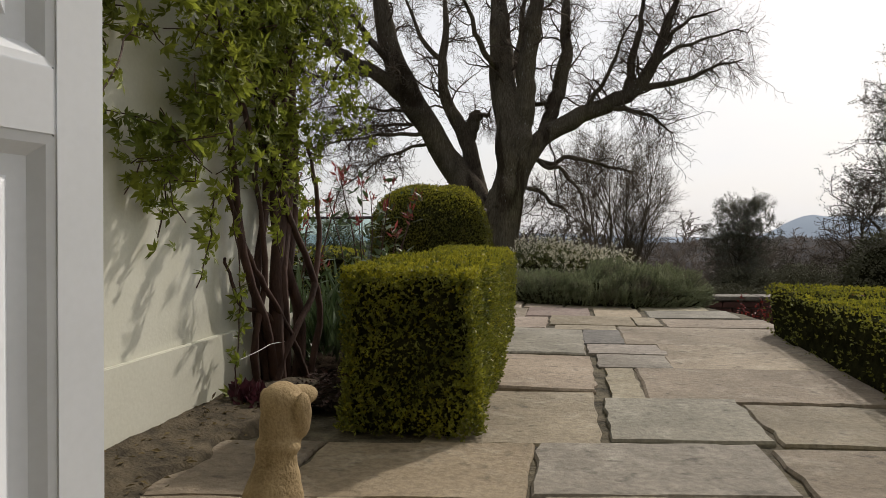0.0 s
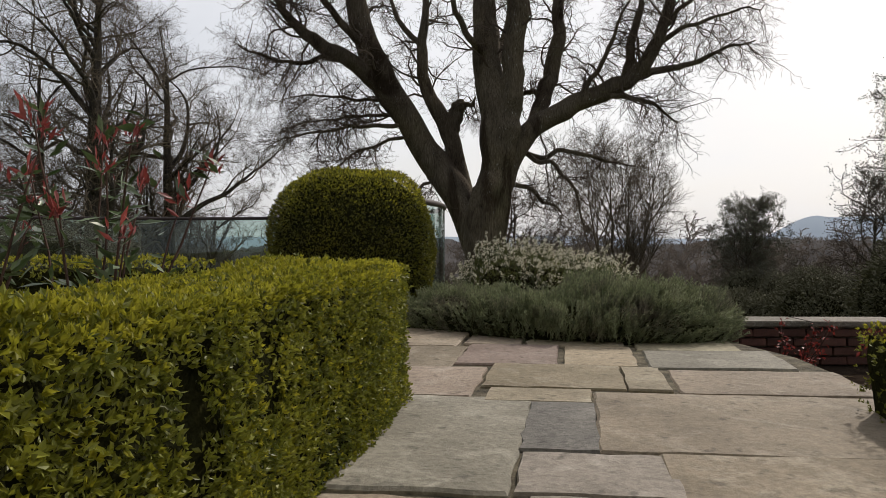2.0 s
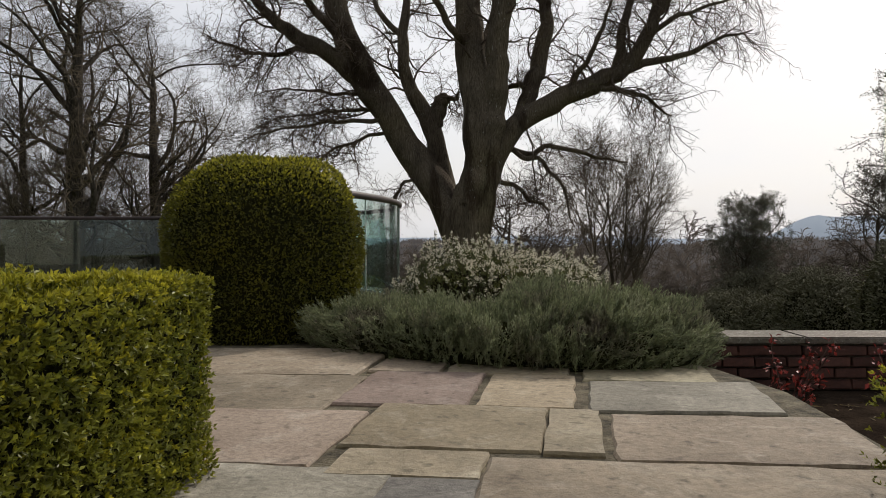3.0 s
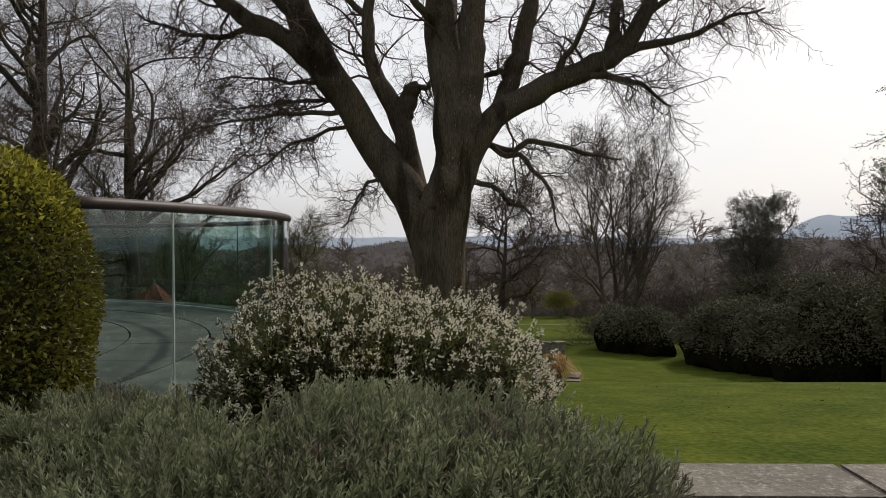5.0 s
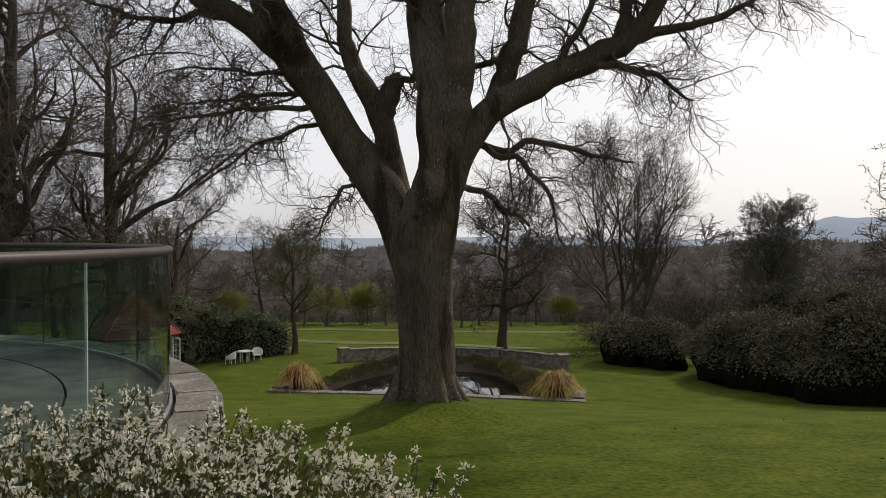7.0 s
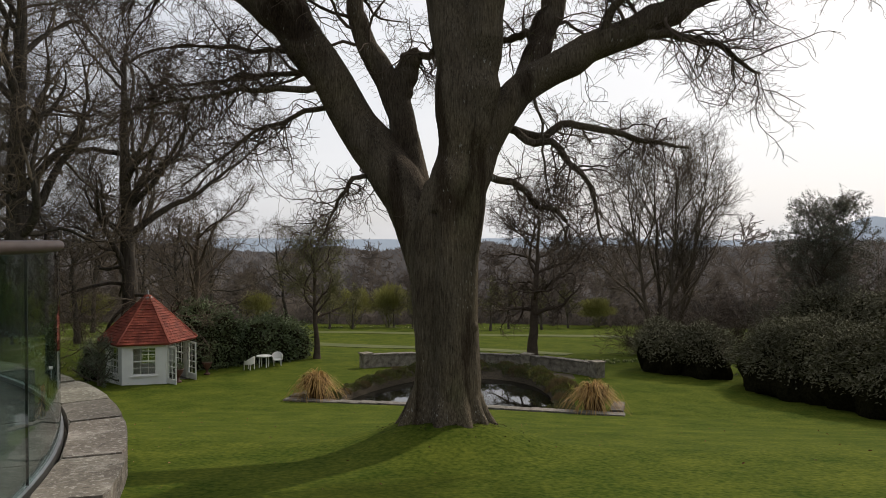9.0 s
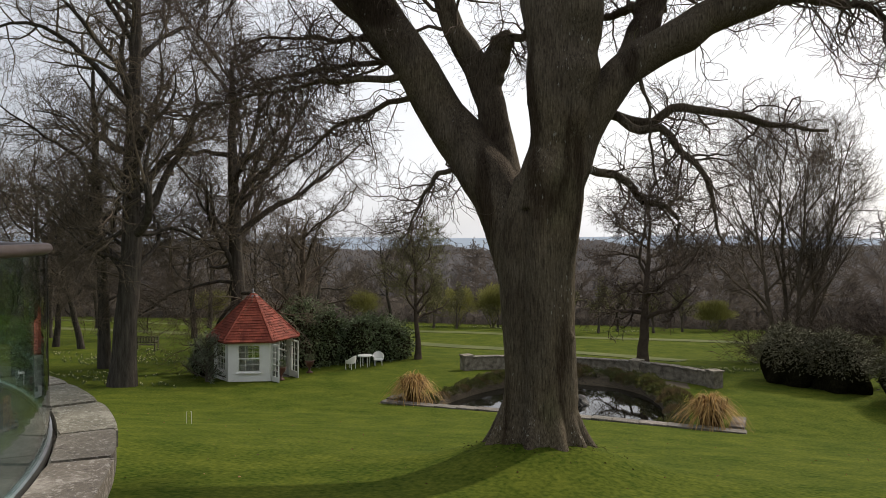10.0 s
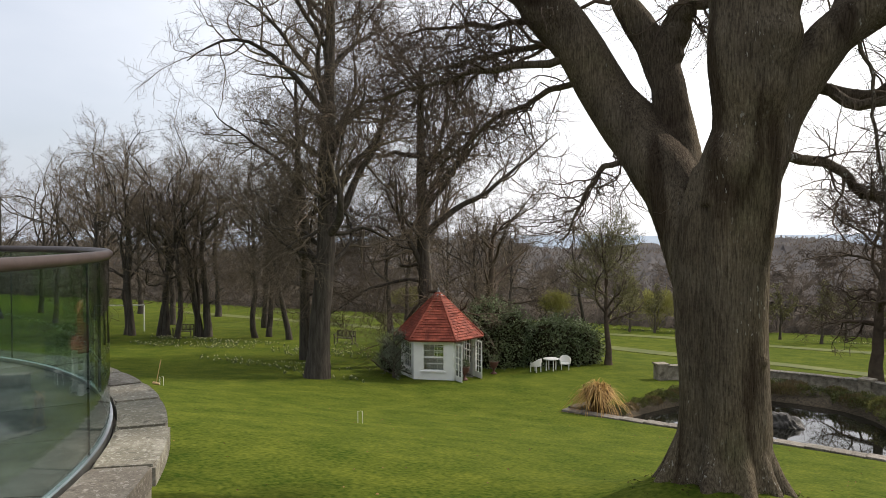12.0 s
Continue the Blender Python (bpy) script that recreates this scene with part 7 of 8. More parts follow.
def margin_plants():
    """Low tufts and rounded plants along the water."""
    rng = np.random.default_rng(23)
    first = {}
    for k in range(70):
        t = math.pi * (0.03 + 0.94 * ((k * 11) % 70 + rng.uniform(-0.3, 0.3)) / 69)
        p = pm @ Vector((*pond_edge_at(t, rng.uniform(1.0, 1.14)), 0))
        m = pose(p.x, p.y, PZ + 0.06, 0, 0, rng.uniform(0, 360))
        key = k % 3
        if key in first:
            copy_thing(first[key], m).scale = [rng.uniform(0.3, 0.55) + 0.35 * math.sin(t)] * 3
            continue
        b = new("waterside_plant")
        tagged(b, ("low rounded evergreen waterside shrub", "brownish tuft of waterside sedge", "low green waterside foliage plant")[key], "waterside plant", "plants round the pond")
        P, N = blob_points(rng, 700, (0, 0, 0.2), (0.65, 0.6, 0.5), 30 + key, 0.2, -0.3)
        s = (0.09, 0.22, 0.12)[key]
        D = N + rng.normal(0, 0.5, N.shape) + np.array([0, 0, (0.2, 1.5, 0.4)[key]])
        v, f = leaves(P * (1, 1, 0.8), D, rng.normal(size=N.shape), s, s * (0.5, 0.12, 0.4)[key])
        mesh_ob("foliage", v, f, M[("shrub_leaf", "straw_dull", "rush")[key]], b)
        b.matrix_world = m
        first[key] = b


margin_plants()


def daffodils():
    rng = np.random.default_rng(27)
    C = []
    for x, y, n, sx, sy in ((-29.5, 46.5, 150, 5.0, 1.6), (-22.5, 41.5, 70, 2.4, 0.9), (-26, 50, 60, 4, 1.5), (-34, 48, 60, 3, 1.0), (10.2, 52.5, 60, 1.6, 0.5), (-6, 80, 90, 8, 1.0), (-24, 82, 80, 9, 1.0)):
        m = n // 12                                  # close clumps, not single flowers
        px = np.repeat(x + rng.normal(0, sx, m), 22) + rng.normal(0, 1.3, m * 22)
        py = np.repeat(y + rng.normal(0, sy, m), 22) + rng.normal(0, 0.3, m * 22)
        C.append(np.stack([px, py, height(px, py)], 1))
    C = np.concatenate(C)
    top = C + np.array([0, 0, 0.14]) + rng.normal(0, 0.03, C.shape)
    k = 5
    T = np.repeat(top, k, 0)
    v, f = leaves(T, rng.normal(size=T.shape), rng.normal(size=T.shape), 0.045, 0.035)
    d = new("daffodils")
    tagged(d, "drifts of pale yellow daffodils in the grass", "daffodils", kind="stuff")
    tagged(mesh_ob("flower", v, f, M["daffodil"], d), kind="stuff")
    k = 6
    B = np.repeat(C, k, 0) + rng.normal(0, 0.04, (len(C) * k, 3)) * (1, 1, 0)
    v, f = leaves(B, np.array([0, 0, 1.0]) + rng.normal(0, 0.25, B.shape), rng.normal(size=B.shape), 0.17, 0.02)
    tagged(mesh_ob("blade", v, f, M["laurel_leaf"], d), kind="stuff")


daffodils()


def front_tufts():
    """Rushes standing along the front edge of the water."""
    rng = np.random.default_rng(24)
    first = None
    for k in range(24):
        x = -4.9 + 0.43 * k + rng.normal(0, 0.16)
        p = pm @ Vector((x, 0.62 + 0.25 * rng.random() + 0.25 * (k % 3 == 0), 0))
        m = pose(p.x, p.y, PZ - 0.22, 0, 0, 77 * k)
        if first:
            copy_thing(first, m).scale = [rng.uniform(0.6, 1.2)] * 3
            continue
        first = new("rush_tuft")
        tagged(first, "low tuft of green and brown rushes in the pond", "rush", "rushes in the pond")
        C = rng.normal(0, 0.2, (420, 3)) * (1, 0.8, 0)
        v, f = leaves(C, np.array([0, 0, 1.0]) + C * 1.6 + rng.normal(0, 0.35, C.shape), rng.normal(size=C.shape), rng.uniform(0.18, 0.46, 420), 0.02)
        tagged(mesh_ob("blade", v, f, M["rush"], first), kind="stuff")
        first.matrix_world = m


def pond_rock(x, y, size, seed):
    """A rough dark boulder standing in the water."""
    bm = bmesh.new()
    bmesh.ops.create_icosphere(bm, subdivisions=4, radius=1.0)
    N = unit(np.array([v.co[:] for v in bm.verts]))
    P = N * np.asarray(size) * (1 + dents(N, seed, 0.6, 2.6) + dents(N, seed + 1, 0.25, 7))
    for v, p in zip(bm.verts, P):
        v.co = p
    bmesh.ops.translate(bm, verts=bm.verts, vec=(x, y, PZ - 0.25))
    tagged(part("rock", bm, M["rock"]), "dark wet boulder standing in the pond", "rock")


pond_rock(1.75, 43.0, (0.75, 0.6, 0.75), 91)


front_tufts()


def oak_litter():
    """Dead leaves and bits of bark in the grass about the oak's foot."""
    rng = np.random.default_rng(29)
    n = 1100
    r, a = 0.6 + rng.exponential(0.2, n), rng.uniform(0, 2 * math.pi, n)
    x, y = OAK[0] + r * np.cos(a), OAK[1] + r * np.sin(a)
    C = np.stack([x, y, height(x, y) + rng.uniform(0.0, 0.04, n)], 1)
    v, f = leaves(C, rng.normal(size=C.shape) * (1, 1, 0.3), np.array([0, 0, 1.0]) + rng.normal(0, 0.5, C.shape), rng.uniform(0.02, 0.06, n), rng.uniform(0.012, 0.03, n))
    tagged(mesh_ob("leaf_litter", v, f, M["earth"]), "dark dead leaves scattered at the oak's foot", "leaves", kind="stuff")


oak_litter()


def lawn_litter():
    """Scattered dead leaves and bits of twig on the mown grass."""
    rng = np.random.default_rng(37)
    n = 420
    x, y = rng.uniform(-14, 15, n), 15 + 24 * rng.random(n) ** 1.3
    C = np.stack([x, y, height(x, y) + rng.uniform(0.004, 0.02, n)], 1)
    v, f = leaves(C, rng.normal(size=C.shape) * (1, 1, 0.3), np.array([0, 0, 1.0]) + rng.normal(0, 0.5, C.shape), rng.uniform(0.03, 0.08, n), rng.uniform(0.015, 0.035, n))
    tagged(mesh_ob("lawn_leaf", v, f, M["rusty_stalk"]), "dead brown leaves scattered over the lawn", "leaves", kind="stuff")


lawn_litter()


def path_strip(points, width):
    """A narrow pale track that lies on the lawn."""
    q = resample([(x, y, 0) for x, y in points], 60)[:, :2]
    t = unit(np.gradient(q, axis=0))
    s = np.stack([-t[:, 1], t[:, 0]], 1) * width / 2
    V = []
    for e in (-1, 0, 1):
        w = q + s * e
        V.append(np.stack([w[:, 0], w[:, 1], height(w[:, 0], w[:, 1]) + 0.03], 1))
    i = (np.arange(2)[:, None] * 60 + np.arange(59)).ravel()
    ob = mesh_ob("path", np.concatenate(V), np.stack([i, i + 60, i + 61, i + 1], 1), M["path"], smooth=True)
    tagged(ob, "pale worn track across the far lawn", "path", kind="structure")


path_strip([(-60, 68), (-30, 66), (-12, 64.5), (0, 61), (8, 57.5)], 2.0)
path_strip([(-55, 76), (-25, 75), (5, 73), (30, 70)], 1.8)


def gravel_walk():
    """The grey walk along the foot of the pond's wall."""
    a = np.linspace(0.08, 0.92, 40)
    x = -4.0 + 12.0 * a
    y0 = 47.2 + 2.6 * np.sin(a * math.pi) - 0.6 * a * 2
    z = height(x, y0 + 0.6) + 0.04
    V = np.concatenate([np.stack([x, y0 - 0.5, z], 1), np.stack([x, y0 + 0.9, z], 1)])
    i = np.arange(39)
    ob = mesh_ob("gravel_walk", V, np.stack([i, i + 1, i + 41, i + 40], 1), M["gravel"])
    tagged(ob, "grey gravel walk along the pond wall", "path", kind="structure")


gravel_walk()

# ---- things by the door and in the terrace beds ----
def wall_x(y):
    """The return wall's face."""
    return -0.82 + (y - 3.81) * 0.1495


def climber():
    """An old climber on the return wall: twisted stems, drooping shoots, palmate leaves."""
    rng = np.random.default_rng(81)
    c = new("wall_climber")
    tagged(c, "old climbing vine with twisted red-brown stems and fresh green leaves", "climber")
    stems = []
    # each stem: way along the wall, height, distance off the wall; then its thickness
    for line, r in (
        (((3.42, -0.12, 0.13), (3.30, 0.25, 0.12), (3.10, 0.60, 0.09), (3.02, 1.0, 0.07), (2.92, 1.5, 0.08)), 0.020),
        (((3.46, -0.12, 0.14), (3.34, 0.30, 0.15), (3.44, 0.70, 0.12), (3.54, 1.1, 0.12), (3.56, 1.7, 0.14), (3.50, 2.6, 0.12)), 0.032),
        (((3.52, -0.12, 0.18), (3.62, 0.30, 0.20), (3.46, 0.62, 0.16), (3.36, 1.0, 0.13), (3.42, 1.6, 0.12), (3.30, 2.5, 0.10)), 0.026),
        (((3.44, -0.12, 0.12), (3.52, 0.40, 0.10), (3.66, 0.78, 0.10), (3.62, 1.2, 0.13), (3.68, 2.4, 0.12)), 0.028),
        (((3.58, -0.12, 0.24), (3.72, 0.35, 0.28), (3.62, 0.58, 0.25), (3.46, 0.86, 0.18), (3.28, 1.3, 0.12), (3.1, 1.9, 0.10)), 0.017),
        (((3.40, -0.12, 0.10), (3.22, 0.48, 0.08), (3.36, 0.88, 0.10), (3.28, 1.4, 0.08), (3.0, 2.2, 0.08)), 0.018),
        (((3.50, -0.10, 0.16), (3.38, 0.50, 0.18), (3.58, 0.95, 0.16), (3.50, 1.5, 0.15), (3.6, 2.2, 0.12)), 0.024),
        (((3.62, -0.10, 0.26), (3.48, 0.22, 0.20), (3.26, 0.48, 0.12), (3.08, 0.70, 0.08), (2.98, 0.92, 0.06)), 0.016),
        (((3.30, -0.10, 0.12), (3.40, 0.18, 0.18), (3.60, 0.42, 0.24), (3.72, 0.70, 0.22), (3.74, 1.2, 0.16)), 0.018),
        (((3.44, 0.20, 0.16), (3.28, 0.36, 0.12), (3.12, 0.40, 0.08), (2.98, 0.62, 0.07)), 0.011),
        (((3.36, -0.12, 0.10), (3.16, 0.20, 0.08), (3.30, 0.55, 0.10), (3.12, 1.15, 0.07), (2.7, 1.7, 0.07), (2.4, 1.9, 0.06)), 0.014),
    ):
        q = resample([(wall_x(a - 0.06) + 0.8 * off, a - 0.06, h, r) for a, h, off in line], 22)
        t = np.linspace(0, 1, 22)
        q[1:-1, :3] += np.cumsum(rng.normal(0, 0.004, (20, 3)), 0)
        stems.append((q[:, :3], r * (1.2 - 0.65 * t) * (1 + 0.08 * rng.normal(size=22))))
    for P, R in stems:
        v, f = tubes(P[None], R[None], 9)
        mesh_ob("stem", v, f, M["vine_bark"], c, smooth=True)
    # the leafy mass, thicker towards the top and the wall's end
    n = 10800
    s = rng.beta(1.0, 1.15, n)
    y = 1.25 + 2.55 * s
    low = 1.38 - 0.62 * s + 0.22 * np.sin(s * 9 + 1) - 0.12 * np.sin(s * 17)
    z = low + (2.75 - low) * rng.beta(1.25, 1.0, n)
    depth = (0.16 + 0.28 * s) * np.clip((z - low + 0.15) / 0.6, 0.2, 1)
    x = wall_x(y) + 0.02 + depth * rng.random(n) ** 0.55
    C = np.stack([x, y, z], 1)
    lump = np.sin(C @ np.array([9.0, 7.0, 3.0])) + np.sin(C @ np.array([-4.0, 6.0, 8.0]) + 2) + np.sin(C @ np.array([3.0, -8.0, 7.0]) + 4)
    C = C[lump > -0.75]
    # wisps out past the wall's end
    W = np.stack([rng.normal(-0.77, 0.06, 260), rng.normal(3.44, 0.13, 260), 0.95 + 1.6 * rng.beta(1.6, 1, 260)], 1)
    S = np.stack([rng.normal(-0.79, 0.08, 1700), rng.normal(3.1, 0.22, 1700), 0.9 + 1.8 * rng.beta(1.3, 0.9, 1700)], 1)
    S[:, 0] += 0.10 * np.clip((S[:, 2] - 1.3) / 0.5, 0, 1)
    S = S[S[:, 0] > wall_x(S[:, 1]) + 0.03]
    W = np.concatenate([W, S[np.sin(S @ np.array([11.0, 9.0, 6.0])) + np.sin(S @ np.array([-7.0, 8.0, 10.0])) > -0.6]])
    # shoots that hang in front of the bare wall
    tend = []
    for sx, sy, sz, dx, dy, dz in ((0.05, 2.95, 1.1, 0.02, 0.02, -1.1), (0.08, 2.75, 1.05, -0.02, -0.35, -0.35), (0.06, 2.9, 0.9, 0.0, -0.28, -0.40), (0.1, 2.4, 1.35, 0.02, -0.5, -0.3), (0.08, 2.2, 1.5, 0.03, -0.42, -0.28), (0.12, 3.3, 1.0, 0.1, -0.3, -0.35)):
        t = np.linspace(0, 1, 16)
        p = np.array([wall_x(sy) + sx, sy, sz])
        tend.append(p + np.array([dx, dy, dz]) * t[:, None] + np.array([0, 0, 0.12]) * np.sin(t * math.pi)[:, None] * (abs(dy) > 0.1) + np.cumsum(rng.normal(0, 0.008, (16, 3)), 0))
    for P in tend:
        v, f = tubes(P[None], np.full((1, 16), 0.003), 4)
        mesh_ob("tendril", v, f, M["vine_bark"], c)
    T = np.concatenate([P[rng.integers(1, 16, 34)] + rng.normal(0, 0.02, (34, 3)) for P in tend])
    C = np.concatenate([C, W, T])
    k = 5
    axis = unit(rng.normal(0, 1, C.shape) + np.array([0.8, -0.5, 0.3]))
    B = np.repeat(C, k, 0)
    ref = unit(np.cross(axis, np.array([0.3, 0.2, 1.0])))
    ref2 = np.cross(axis, ref)
    a = (np.arange(k) - 2) * 0.75
    D = (ref[:, None] * np.cos(a)[None, :, None] + ref2[:, None] * np.sin(a)[None, :, None]).reshape(-1, 3) + rng.normal(0, 0.15, B.shape)
    s = np.repeat(rng.uniform(0.026, 0.058, len(C)), k) * np.tile([0.75, 0.95, 1.1, 0.95, 0.75], len(C))
    v, f = leaves(B, D, np.repeat(axis, k, 0), s, s * 0.36, 0.15)
    tagged(mesh_ob("leaf", v, f, M["vine_leaf"], c, "five-fingered fresh green leaves"), kind="stuff")
    wire = resample([(-0.80, 2.80, 0.225), (-0.75, 2.94, 0.242), (-0.75, 3.07, 0.245), (-0.75, 3.41, 0.207)], 12)
    v, f = tubes(wire[None, :, :3], np.full((1, 12), 0.0014), 5)
    mesh_ob("tie_wire", v, f, M["wire"], c, "thin pale wire holding the stems")
    # thin shoots among the leaves
    i = rng.integers(len(C) - 400, size=420)
    d = unit(rng.normal(size=(420, 3)) + np.array([0.5, -0.2, -0.1]))
    L = rng.uniform(0.05, 0.14, (420, 1))
    P = np.stack([C[i] - d * L, C[i] + rng.normal(0, 0.02, (420, 3)), C[i] + d * L * 0.6], 1)
    v, f = tubes(P, np.full((420, 3), 0.0025), 3)
    tagged(mesh_ob("shoot", v, f, M["vine_bark"], c), kind="stuff")


climber()


def dog_statue():
    """A sitting hound of carved stone, seen from behind."""
    bm = bmesh.new()

    def lump(x, y, z, rx, ry, rz, tilt=0, roll=0):
        r = bmesh.ops.create_icosphere(bm, subdivisions=3, radius=1.0)
        bmesh.ops.transform(bm, matrix=pose(x, y, z, tilt, roll, 0) @ Matrix.Diagonal((rx, ry, rz, 1)), verts=r["verts"])

    lump(0, 0.00, -0.16, 0.130, 0.15, 0.16)
    lump(0, 0.05, -0.04, 0.105, 0.115, 0.15)
    lump(0, 0.07, 0.05, 0.094, 0.095, 0.13)
    lump(0, 0.05, 0.0, 0.118, 0.10, 0.10)
    lump(0, 0.085, 0.16, 0.062, 0.064, 0.13)
    lump(0, 0.08, 0.11, 0.076, 0.078, 0.10)
    lump(0, 0.095, 0.26, 0.056, 0.060, 0.10)
    lump(0, 0.105, 0.330, 0.055, 0.068, 0.050)
    lump(0.0, 0.19, 0.325, 0.036, 0.085, 0.032, -6)
    for sx in (-1, 1):
        lump(sx * 0.064, 0.13, 0.290, 0.016, 0.036, 0.070, 16, sx * 10)
        lump(sx * 0.085, 0.06, -0.24, 0.07, 0.14, 0.09)
        lump(sx * 0.05, 0.17, -0.20, 0.035, 0.04, 0.16)
    r = bmesh.ops.create_cone(bm, cap_ends=True, segments=28, radius1=0.069, radius2=0.066, depth=0.02)
    bmesh.ops.transform(bm, matrix=pose(0, 0.092, 0.215, -8), verts=r["verts"])
    box(bm, -0.17, 0.17, -0.16, 0.26, -0.40, -0.30, bevel=0.01)
    ob = part("dog_statue", bm, M["sandstone"], smooth=True)
    rm = ob.modifiers.new("blend", "REMESH")
    rm.mode, rm.voxel_size, rm.use_smooth_shade = "VOXEL", 0.008, True
    sm = ob.modifiers.new("soften", "SMOOTH")
    sm.iterations = 2
    ob.matrix_world = pose(-0.447, 1.70, -0.015, 0, 0, -24) @ Matrix.Diagonal((0.80, 0.92, 0.96, 1))
    tagged(ob, "sandstone statue of a sitting dog on the paving", "statue")


dog_statue()


def photinia(x, y, tops, seed):
    """An upright shrub with long leaves and red young tips."""
    rng = np.random.default_rng(seed)
    p = new("photinia_shrub")
    tagged(p, "upright photinia shrub with glossy leaves and red young tips", "shrub", "photinia shrubs")
    green, red = [], []
    for dx, dy, z in tops:
        n = 10
        t = np.linspace(0, 1, n)
        P = np.stack([dx * t ** 1.3, dy * t ** 1.3, -0.3 + (z + 0.3) * t], 1) + np.cumsum(rng.normal(0, 0.007, (n, 3)), 0)
        P[0] = (rng.normal(0, 0.03), rng.normal(0, 0.03), -0.36)
        v, f = tubes(P[None], (0.009 - 0.006 * t)[None], 5)
        mesh_ob("stem", v, f, M["vine_bark"], p)
        i = rng.integers(2, n, 34)
        C = P[i] + rng.normal(0, 0.03, (34, 3))
        D = unit(rng.normal(0, 1, (34, 3)) * (1, 1, 0.35) + np.array([0, 0, 0.45]))
        s = rng.uniform(0.06, 0.12, 34)
        green.append(leaves(C, D, np.array([0, 0, 1.0]) + rng.normal(0, 0.4, C.shape), s, s * 0.34, 0.12))
        C = P[-1] + rng.normal(0, 0.02, (16, 3))
        D = unit(rng.normal(0, 0.6, (16, 3)) + np.array([0, 0, 1.0]))
        s = rng.uniform(0.03, 0.08, 16)
        red.append(leaves(C, D, rng.normal(size=C.shape), s, s * 0.24, 0.15))
    v, f = join(*green)
    tagged(mesh_ob("leaf", v, f, M["photinia"], p), kind="stuff")
    v, f = join(*red)
    tagged(mesh_ob("young_leaf", v, f, M["photinia_red"], p, "narrow red young leaves"), kind="stuff")
    p.matrix_world = pose(x, y, 0)
    return p


photinia(-0.50, 4.75, ((0.15, -0.05, 1.05), (0.02, 0.1, 0.98), (-0.2, 0.0, 1.16), (0.28, 0.1, 0.82), (-0.05, -0.1, 0.8), (0.1, 0.2, 0.9), (0.32, 0.3, 1.0), (-0.1, 0.25, 1.1), (0.2, -0.2, 0.7), (-0.28, 0.15, 0.9)), 91)
photinia(-0.95, 4.70, ((0.1, -0.1, 0.78), (0.0, 0.1, 0.95), (-0.2, 0.0, 0.7), (0.25, 0.1, 1.1), (-0.3, 0.2, 1.0), (0.15, -0.2, 0.5), (-0.1, 0.3, 1.12), (0.2, 0.25, 0.85), (-0.35, -0.1, 0.85)), 92)
photinia(-1.35, 5.3, ((0.1, 0.0, 0.85), (-0.15, 0.1, 0.75), (-0.35, 0.0, 0.95), (0.25, 0.1, 0.7), (0.0, 0.2, 1.0), (-0.2, -0.2, 0.85)), 93)


def leafy_tuft(name, label, category, x, y, z, r, n, size, ratio, leafmat, seed, up=0.8):
    rng = np.random.default_rng(seed)
    b = new(name)
    tagged(b, label, category)
    P, N = blob_points(rng, n, (0, 0, r * 0.3), (r, r, r * 0.8), seed, 0.2, -0.2)
    v, f = leaves(P * rng.uniform(0.4, 1, (len(P), 1)), N + rng.normal(0, 0.5, N.shape) + np.array([0, 0, up]), rng.normal(size=N.shape), size * rng.uniform(0.6, 1.3, len(P)), size * ratio)
    mesh_ob("foliage", v, f, leafmat, b)
    b.location = (x, y, z)


leafy_tuft("heuchera", "dark purple-leaved low plant at the wall's foot", "plant", -0.80, 2.95, -0.02, 0.10, 160, 0.045, 0.8, M["purple_leaf"], 61)
for k, (x, y, r) in enumerate(((-0.62, 3.9, 0.18), (-0.9, 4.2, 0.22), (-0.35, 5.3, 0.2), (-0.75, 5.6, 0.25), (-1.3, 4.5, 0.25), (-0.25, 6.6, 0.2))):
    leafy_tuft("border_plant", "grassy green border plant in dark soil", "plant", x, y, 0.0, r * 1.3, 200, 0.22, 0.12, M["photinia"], 70 + k, 1.4)


def soil_strip():
    """Leaf-strewn earth along the wall's foot."""
    rng = np.random.default_rng(33)
    bm = bmesh.new()
    n, m = 40, 7
    g = [[bm.verts.new((wall_x(1.0 + 2.4 * i / n) + 0.01 + (0.30 + 0.03 * math.sin(i)) * j / m, 1.0 + 2.4 * i / n, 0.035 * (1 - j / m) ** 0.7 + 0.012 + rng.normal(0, 0.004) - (0.03 if j == m else 0))) for j in range(m + 1)] for i in range(n + 1)]
    for i in range(n):
        for j in range(m):
            bm.faces.new((g[i][j], g[i][j + 1], g[i + 1][j + 1], g[i + 1][j]))
    ob = part("soil_strip", bm, M["gravel"], smooth=True)
    tagged(ob, "gritty leaf-strewn earth at the foot of the wall", "soil", kind="structure")
    C = np.stack([rng.uniform(0, 0.34, 170), rng.uniform(1.3, 3.3, 170), np.full(170, 0.05)], 1)
    C[:, 0] += wall_x(C[:, 1])
    C[:, 2] = 0.05 - 0.1 * (C[:, 0] - wall_x(C[:, 1]))
    D = rng.normal(size=C.shape) * (1, 1, 0.15)
    v, f = leaves(C, D, np.array([0, 0, 1.0]) + rng.normal(0, 0.3, C.shape), rng.uniform(0.015, 0.04, 170), 0.014)
    tagged(mesh_ob("fallen_leaves", v, f, M["straw_dull"]), "dry fallen leaves on the earth by the wall", "leaves", kind="stuff")


soil_strip()


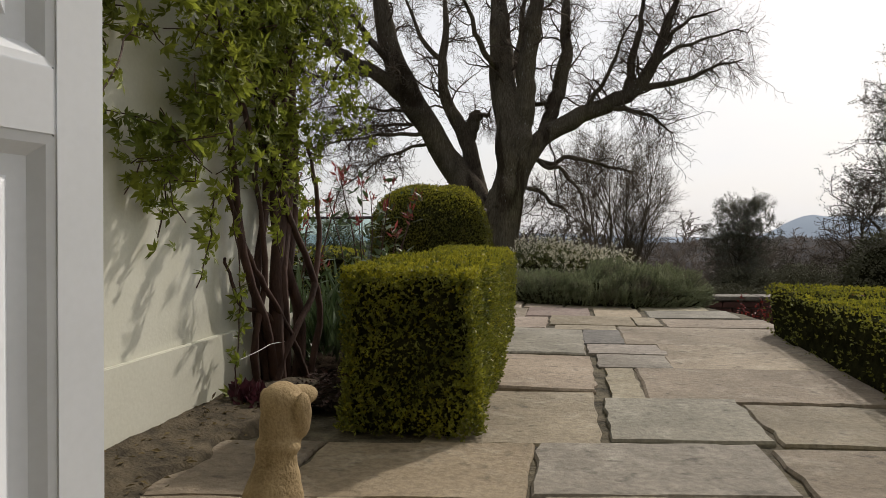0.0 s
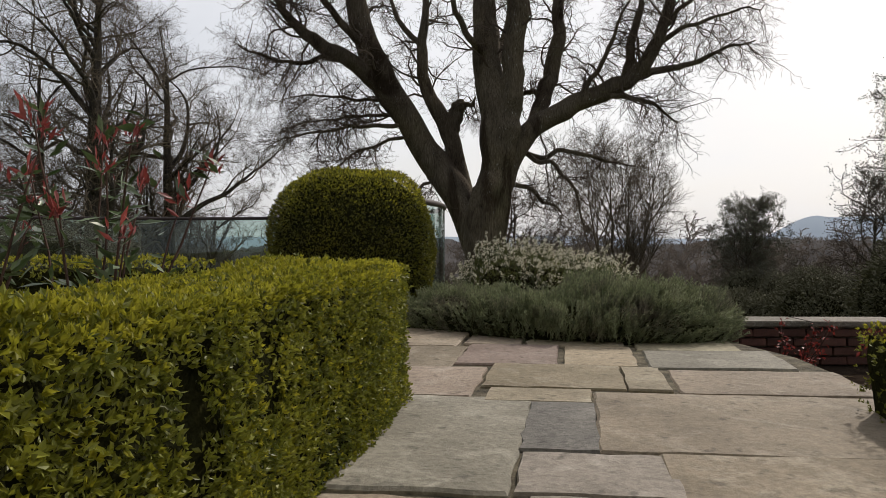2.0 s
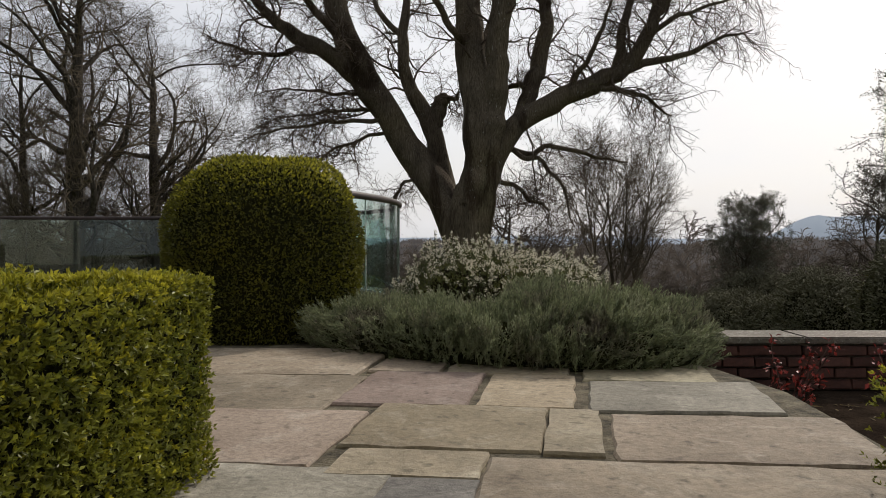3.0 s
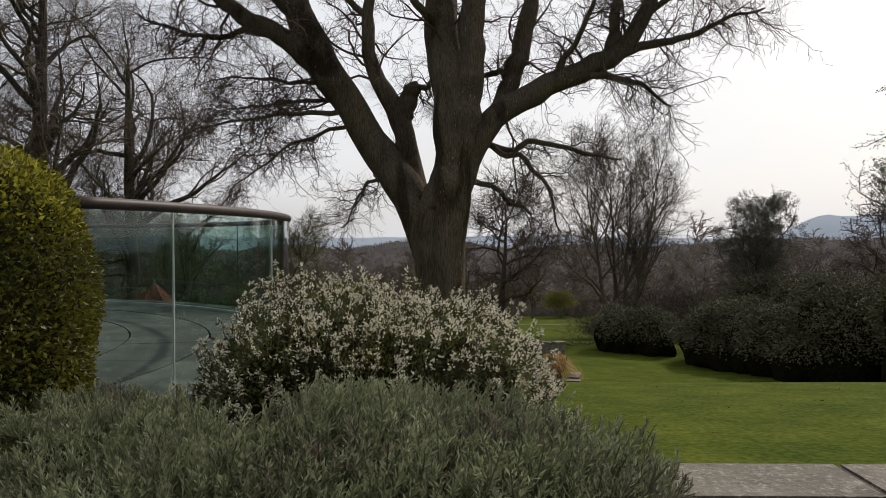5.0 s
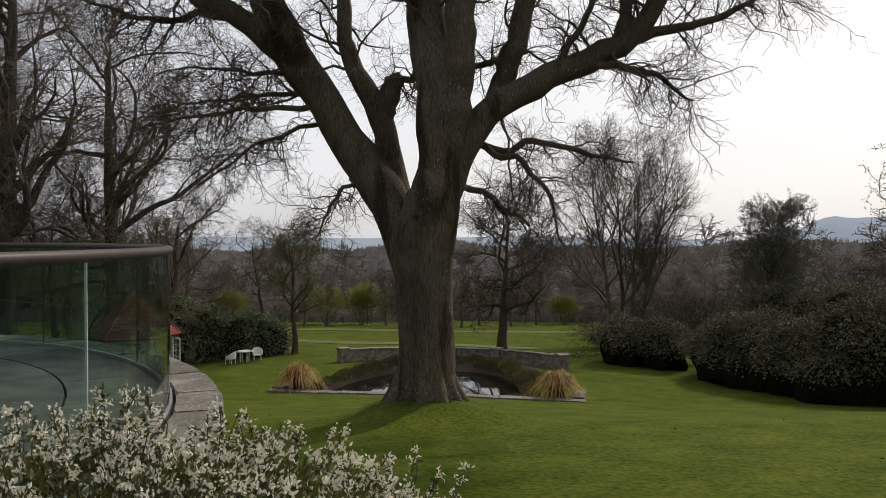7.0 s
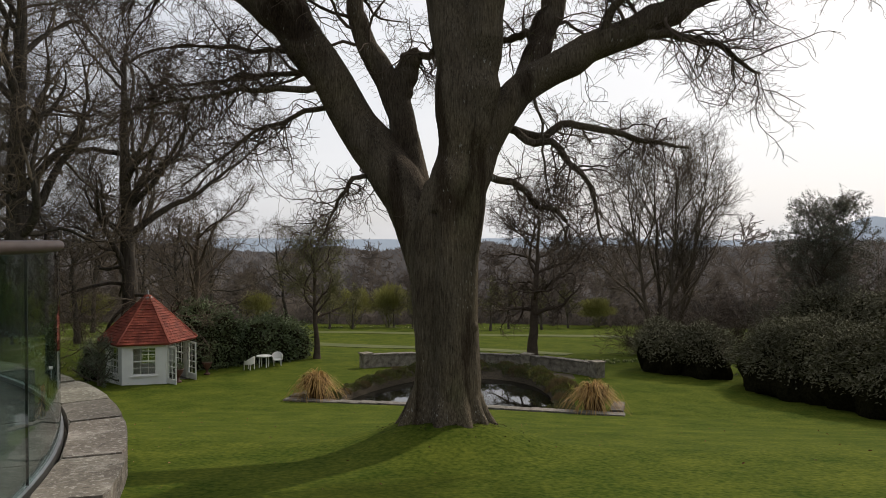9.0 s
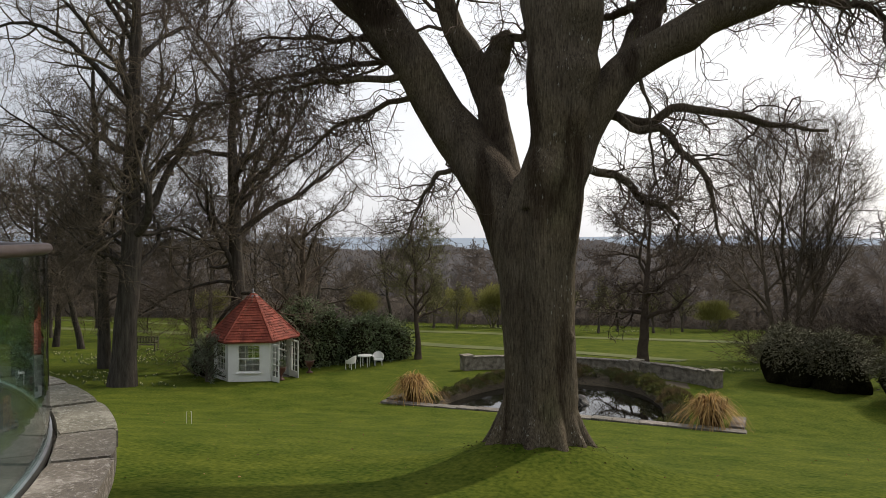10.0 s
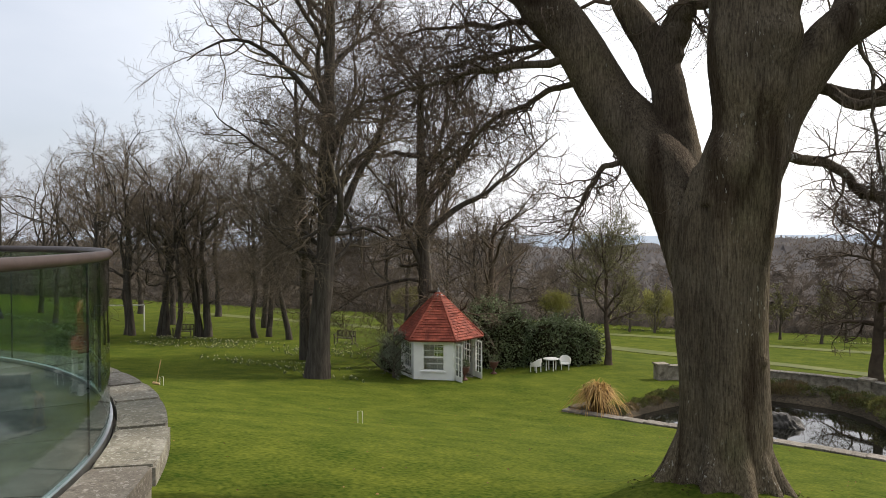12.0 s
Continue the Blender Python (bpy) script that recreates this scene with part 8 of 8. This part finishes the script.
def planting_bed():
    """Dark earth between the wall's end, the long hedge and the low hedge."""
    rng = np.random.default_rng(37)
    ys = np.linspace(2.85, 6.15, 34)
    V = []
    for j in range(13):
        x0 = np.where(ys < 3.86, wall_x(ys) + 0.01, -2.4)
        x1 = -0.33 + 0.14 * (ys - 2.6)
        x = x0 + (x1 - x0) * j / 12
        V.append(np.stack([x, ys, 0.012 + rng.normal(0, 0.008, len(ys)) - 0.04 * (j == 12)], 1))
    i = (np.arange(12)[:, None] * 34 + np.arange(33)).ravel()
    ob = mesh_ob("planting_bed", np.concatenate(V), np.stack([i, i + 34, i + 35, i + 1], 1), M["soil"], smooth=True)
    tagged(ob, "dark loose earth of the bed behind the hedge", "soil", kind="structure")
    n = 420
    C = np.stack([rng.uniform(-0.85, -0.4, n), rng.uniform(2.85, 3.7, n), np.full(n, 0.025)], 1)
    v, f = leaves(C, rng.normal(size=C.shape) * (1, 1, 0.2), np.array([0, 0, 1.0]) + rng.normal(0, 0.4, C.shape), rng.uniform(0.02, 0.05, n), 0.018)
    tagged(mesh_ob("bed_leaves", v, f, M["vine_bark"]), "brown dead leaves about the climber's foot", "leaves", kind="stuff")


planting_bed()


def rose_bush(x, y, seed):
    rng = np.random.default_rng(seed)
    b = new("rose_bush")
    tagged(b, "pruned rose bush with thin stems and red young leaves", "rose", "roses in the sunken bed")
    red = []
    for k in range(6):
        a = rng.uniform(0, 6.3)
        n = 7
        t = np.linspace(0, 1, n)
        L = rng.uniform(0.25, 0.45)
        P = np.stack([math.cos(a) * 0.22 * t, math.sin(a) * 0.22 * t, L * t], 1) + np.cumsum(rng.normal(0, 0.012, (n, 3)), 0)
        v, f = tubes(P[None], (0.008 - 0.005 * t)[None], 5)
        mesh_ob("stem", v, f, M["vine_bark"], b)
        C = P[rng.integers(2, n, 30)] + rng.normal(0, 0.03, (30, 3))
        red.append(leaves(C, rng.normal(size=C.shape), rng.normal(size=C.shape) + np.array([0, 0, 1]), rng.uniform(0.025, 0.05, 30), 0.022))
    v, f = join(*red)
    tagged(mesh_ob("leaf", v, f, M["rose_red"], b), kind="stuff")
    b.location = (x, y, -0.36)
    return b


rose = rose_bush(3.35, 7.75, 5)
for k, (x, y) in enumerate(((3.9, 7.35), (4.5, 7.9), (3.6, 6.75), (5.2, 7.4), (5.9, 7.9), (4.4, 6.6))):
    copy_thing(rose, pose(x, y, -0.36, 0, 0, 67 * k + 30))


def bed_litter():
    rng = np.random.default_rng(35)
    n = 260
    C = np.stack([rng.uniform(2.9, 5.5, n), rng.uniform(5.4, 8.2, n), np.full(n, -0.352)], 1)
    D = rng.normal(size=C.shape) * (1, 1, 0.1)
    v, f = leaves(C, D, np.array([0, 0, 1.0]) + rng.normal(0, 0.3, C.shape), rng.uniform(0.03, 0.13, n), 0.012)
    tagged(mesh_ob("bed_litter", v, f, M["straw_dull"]), "dead stalks and leaves lying on the bed", "litter", kind="stuff")


bed_litter()
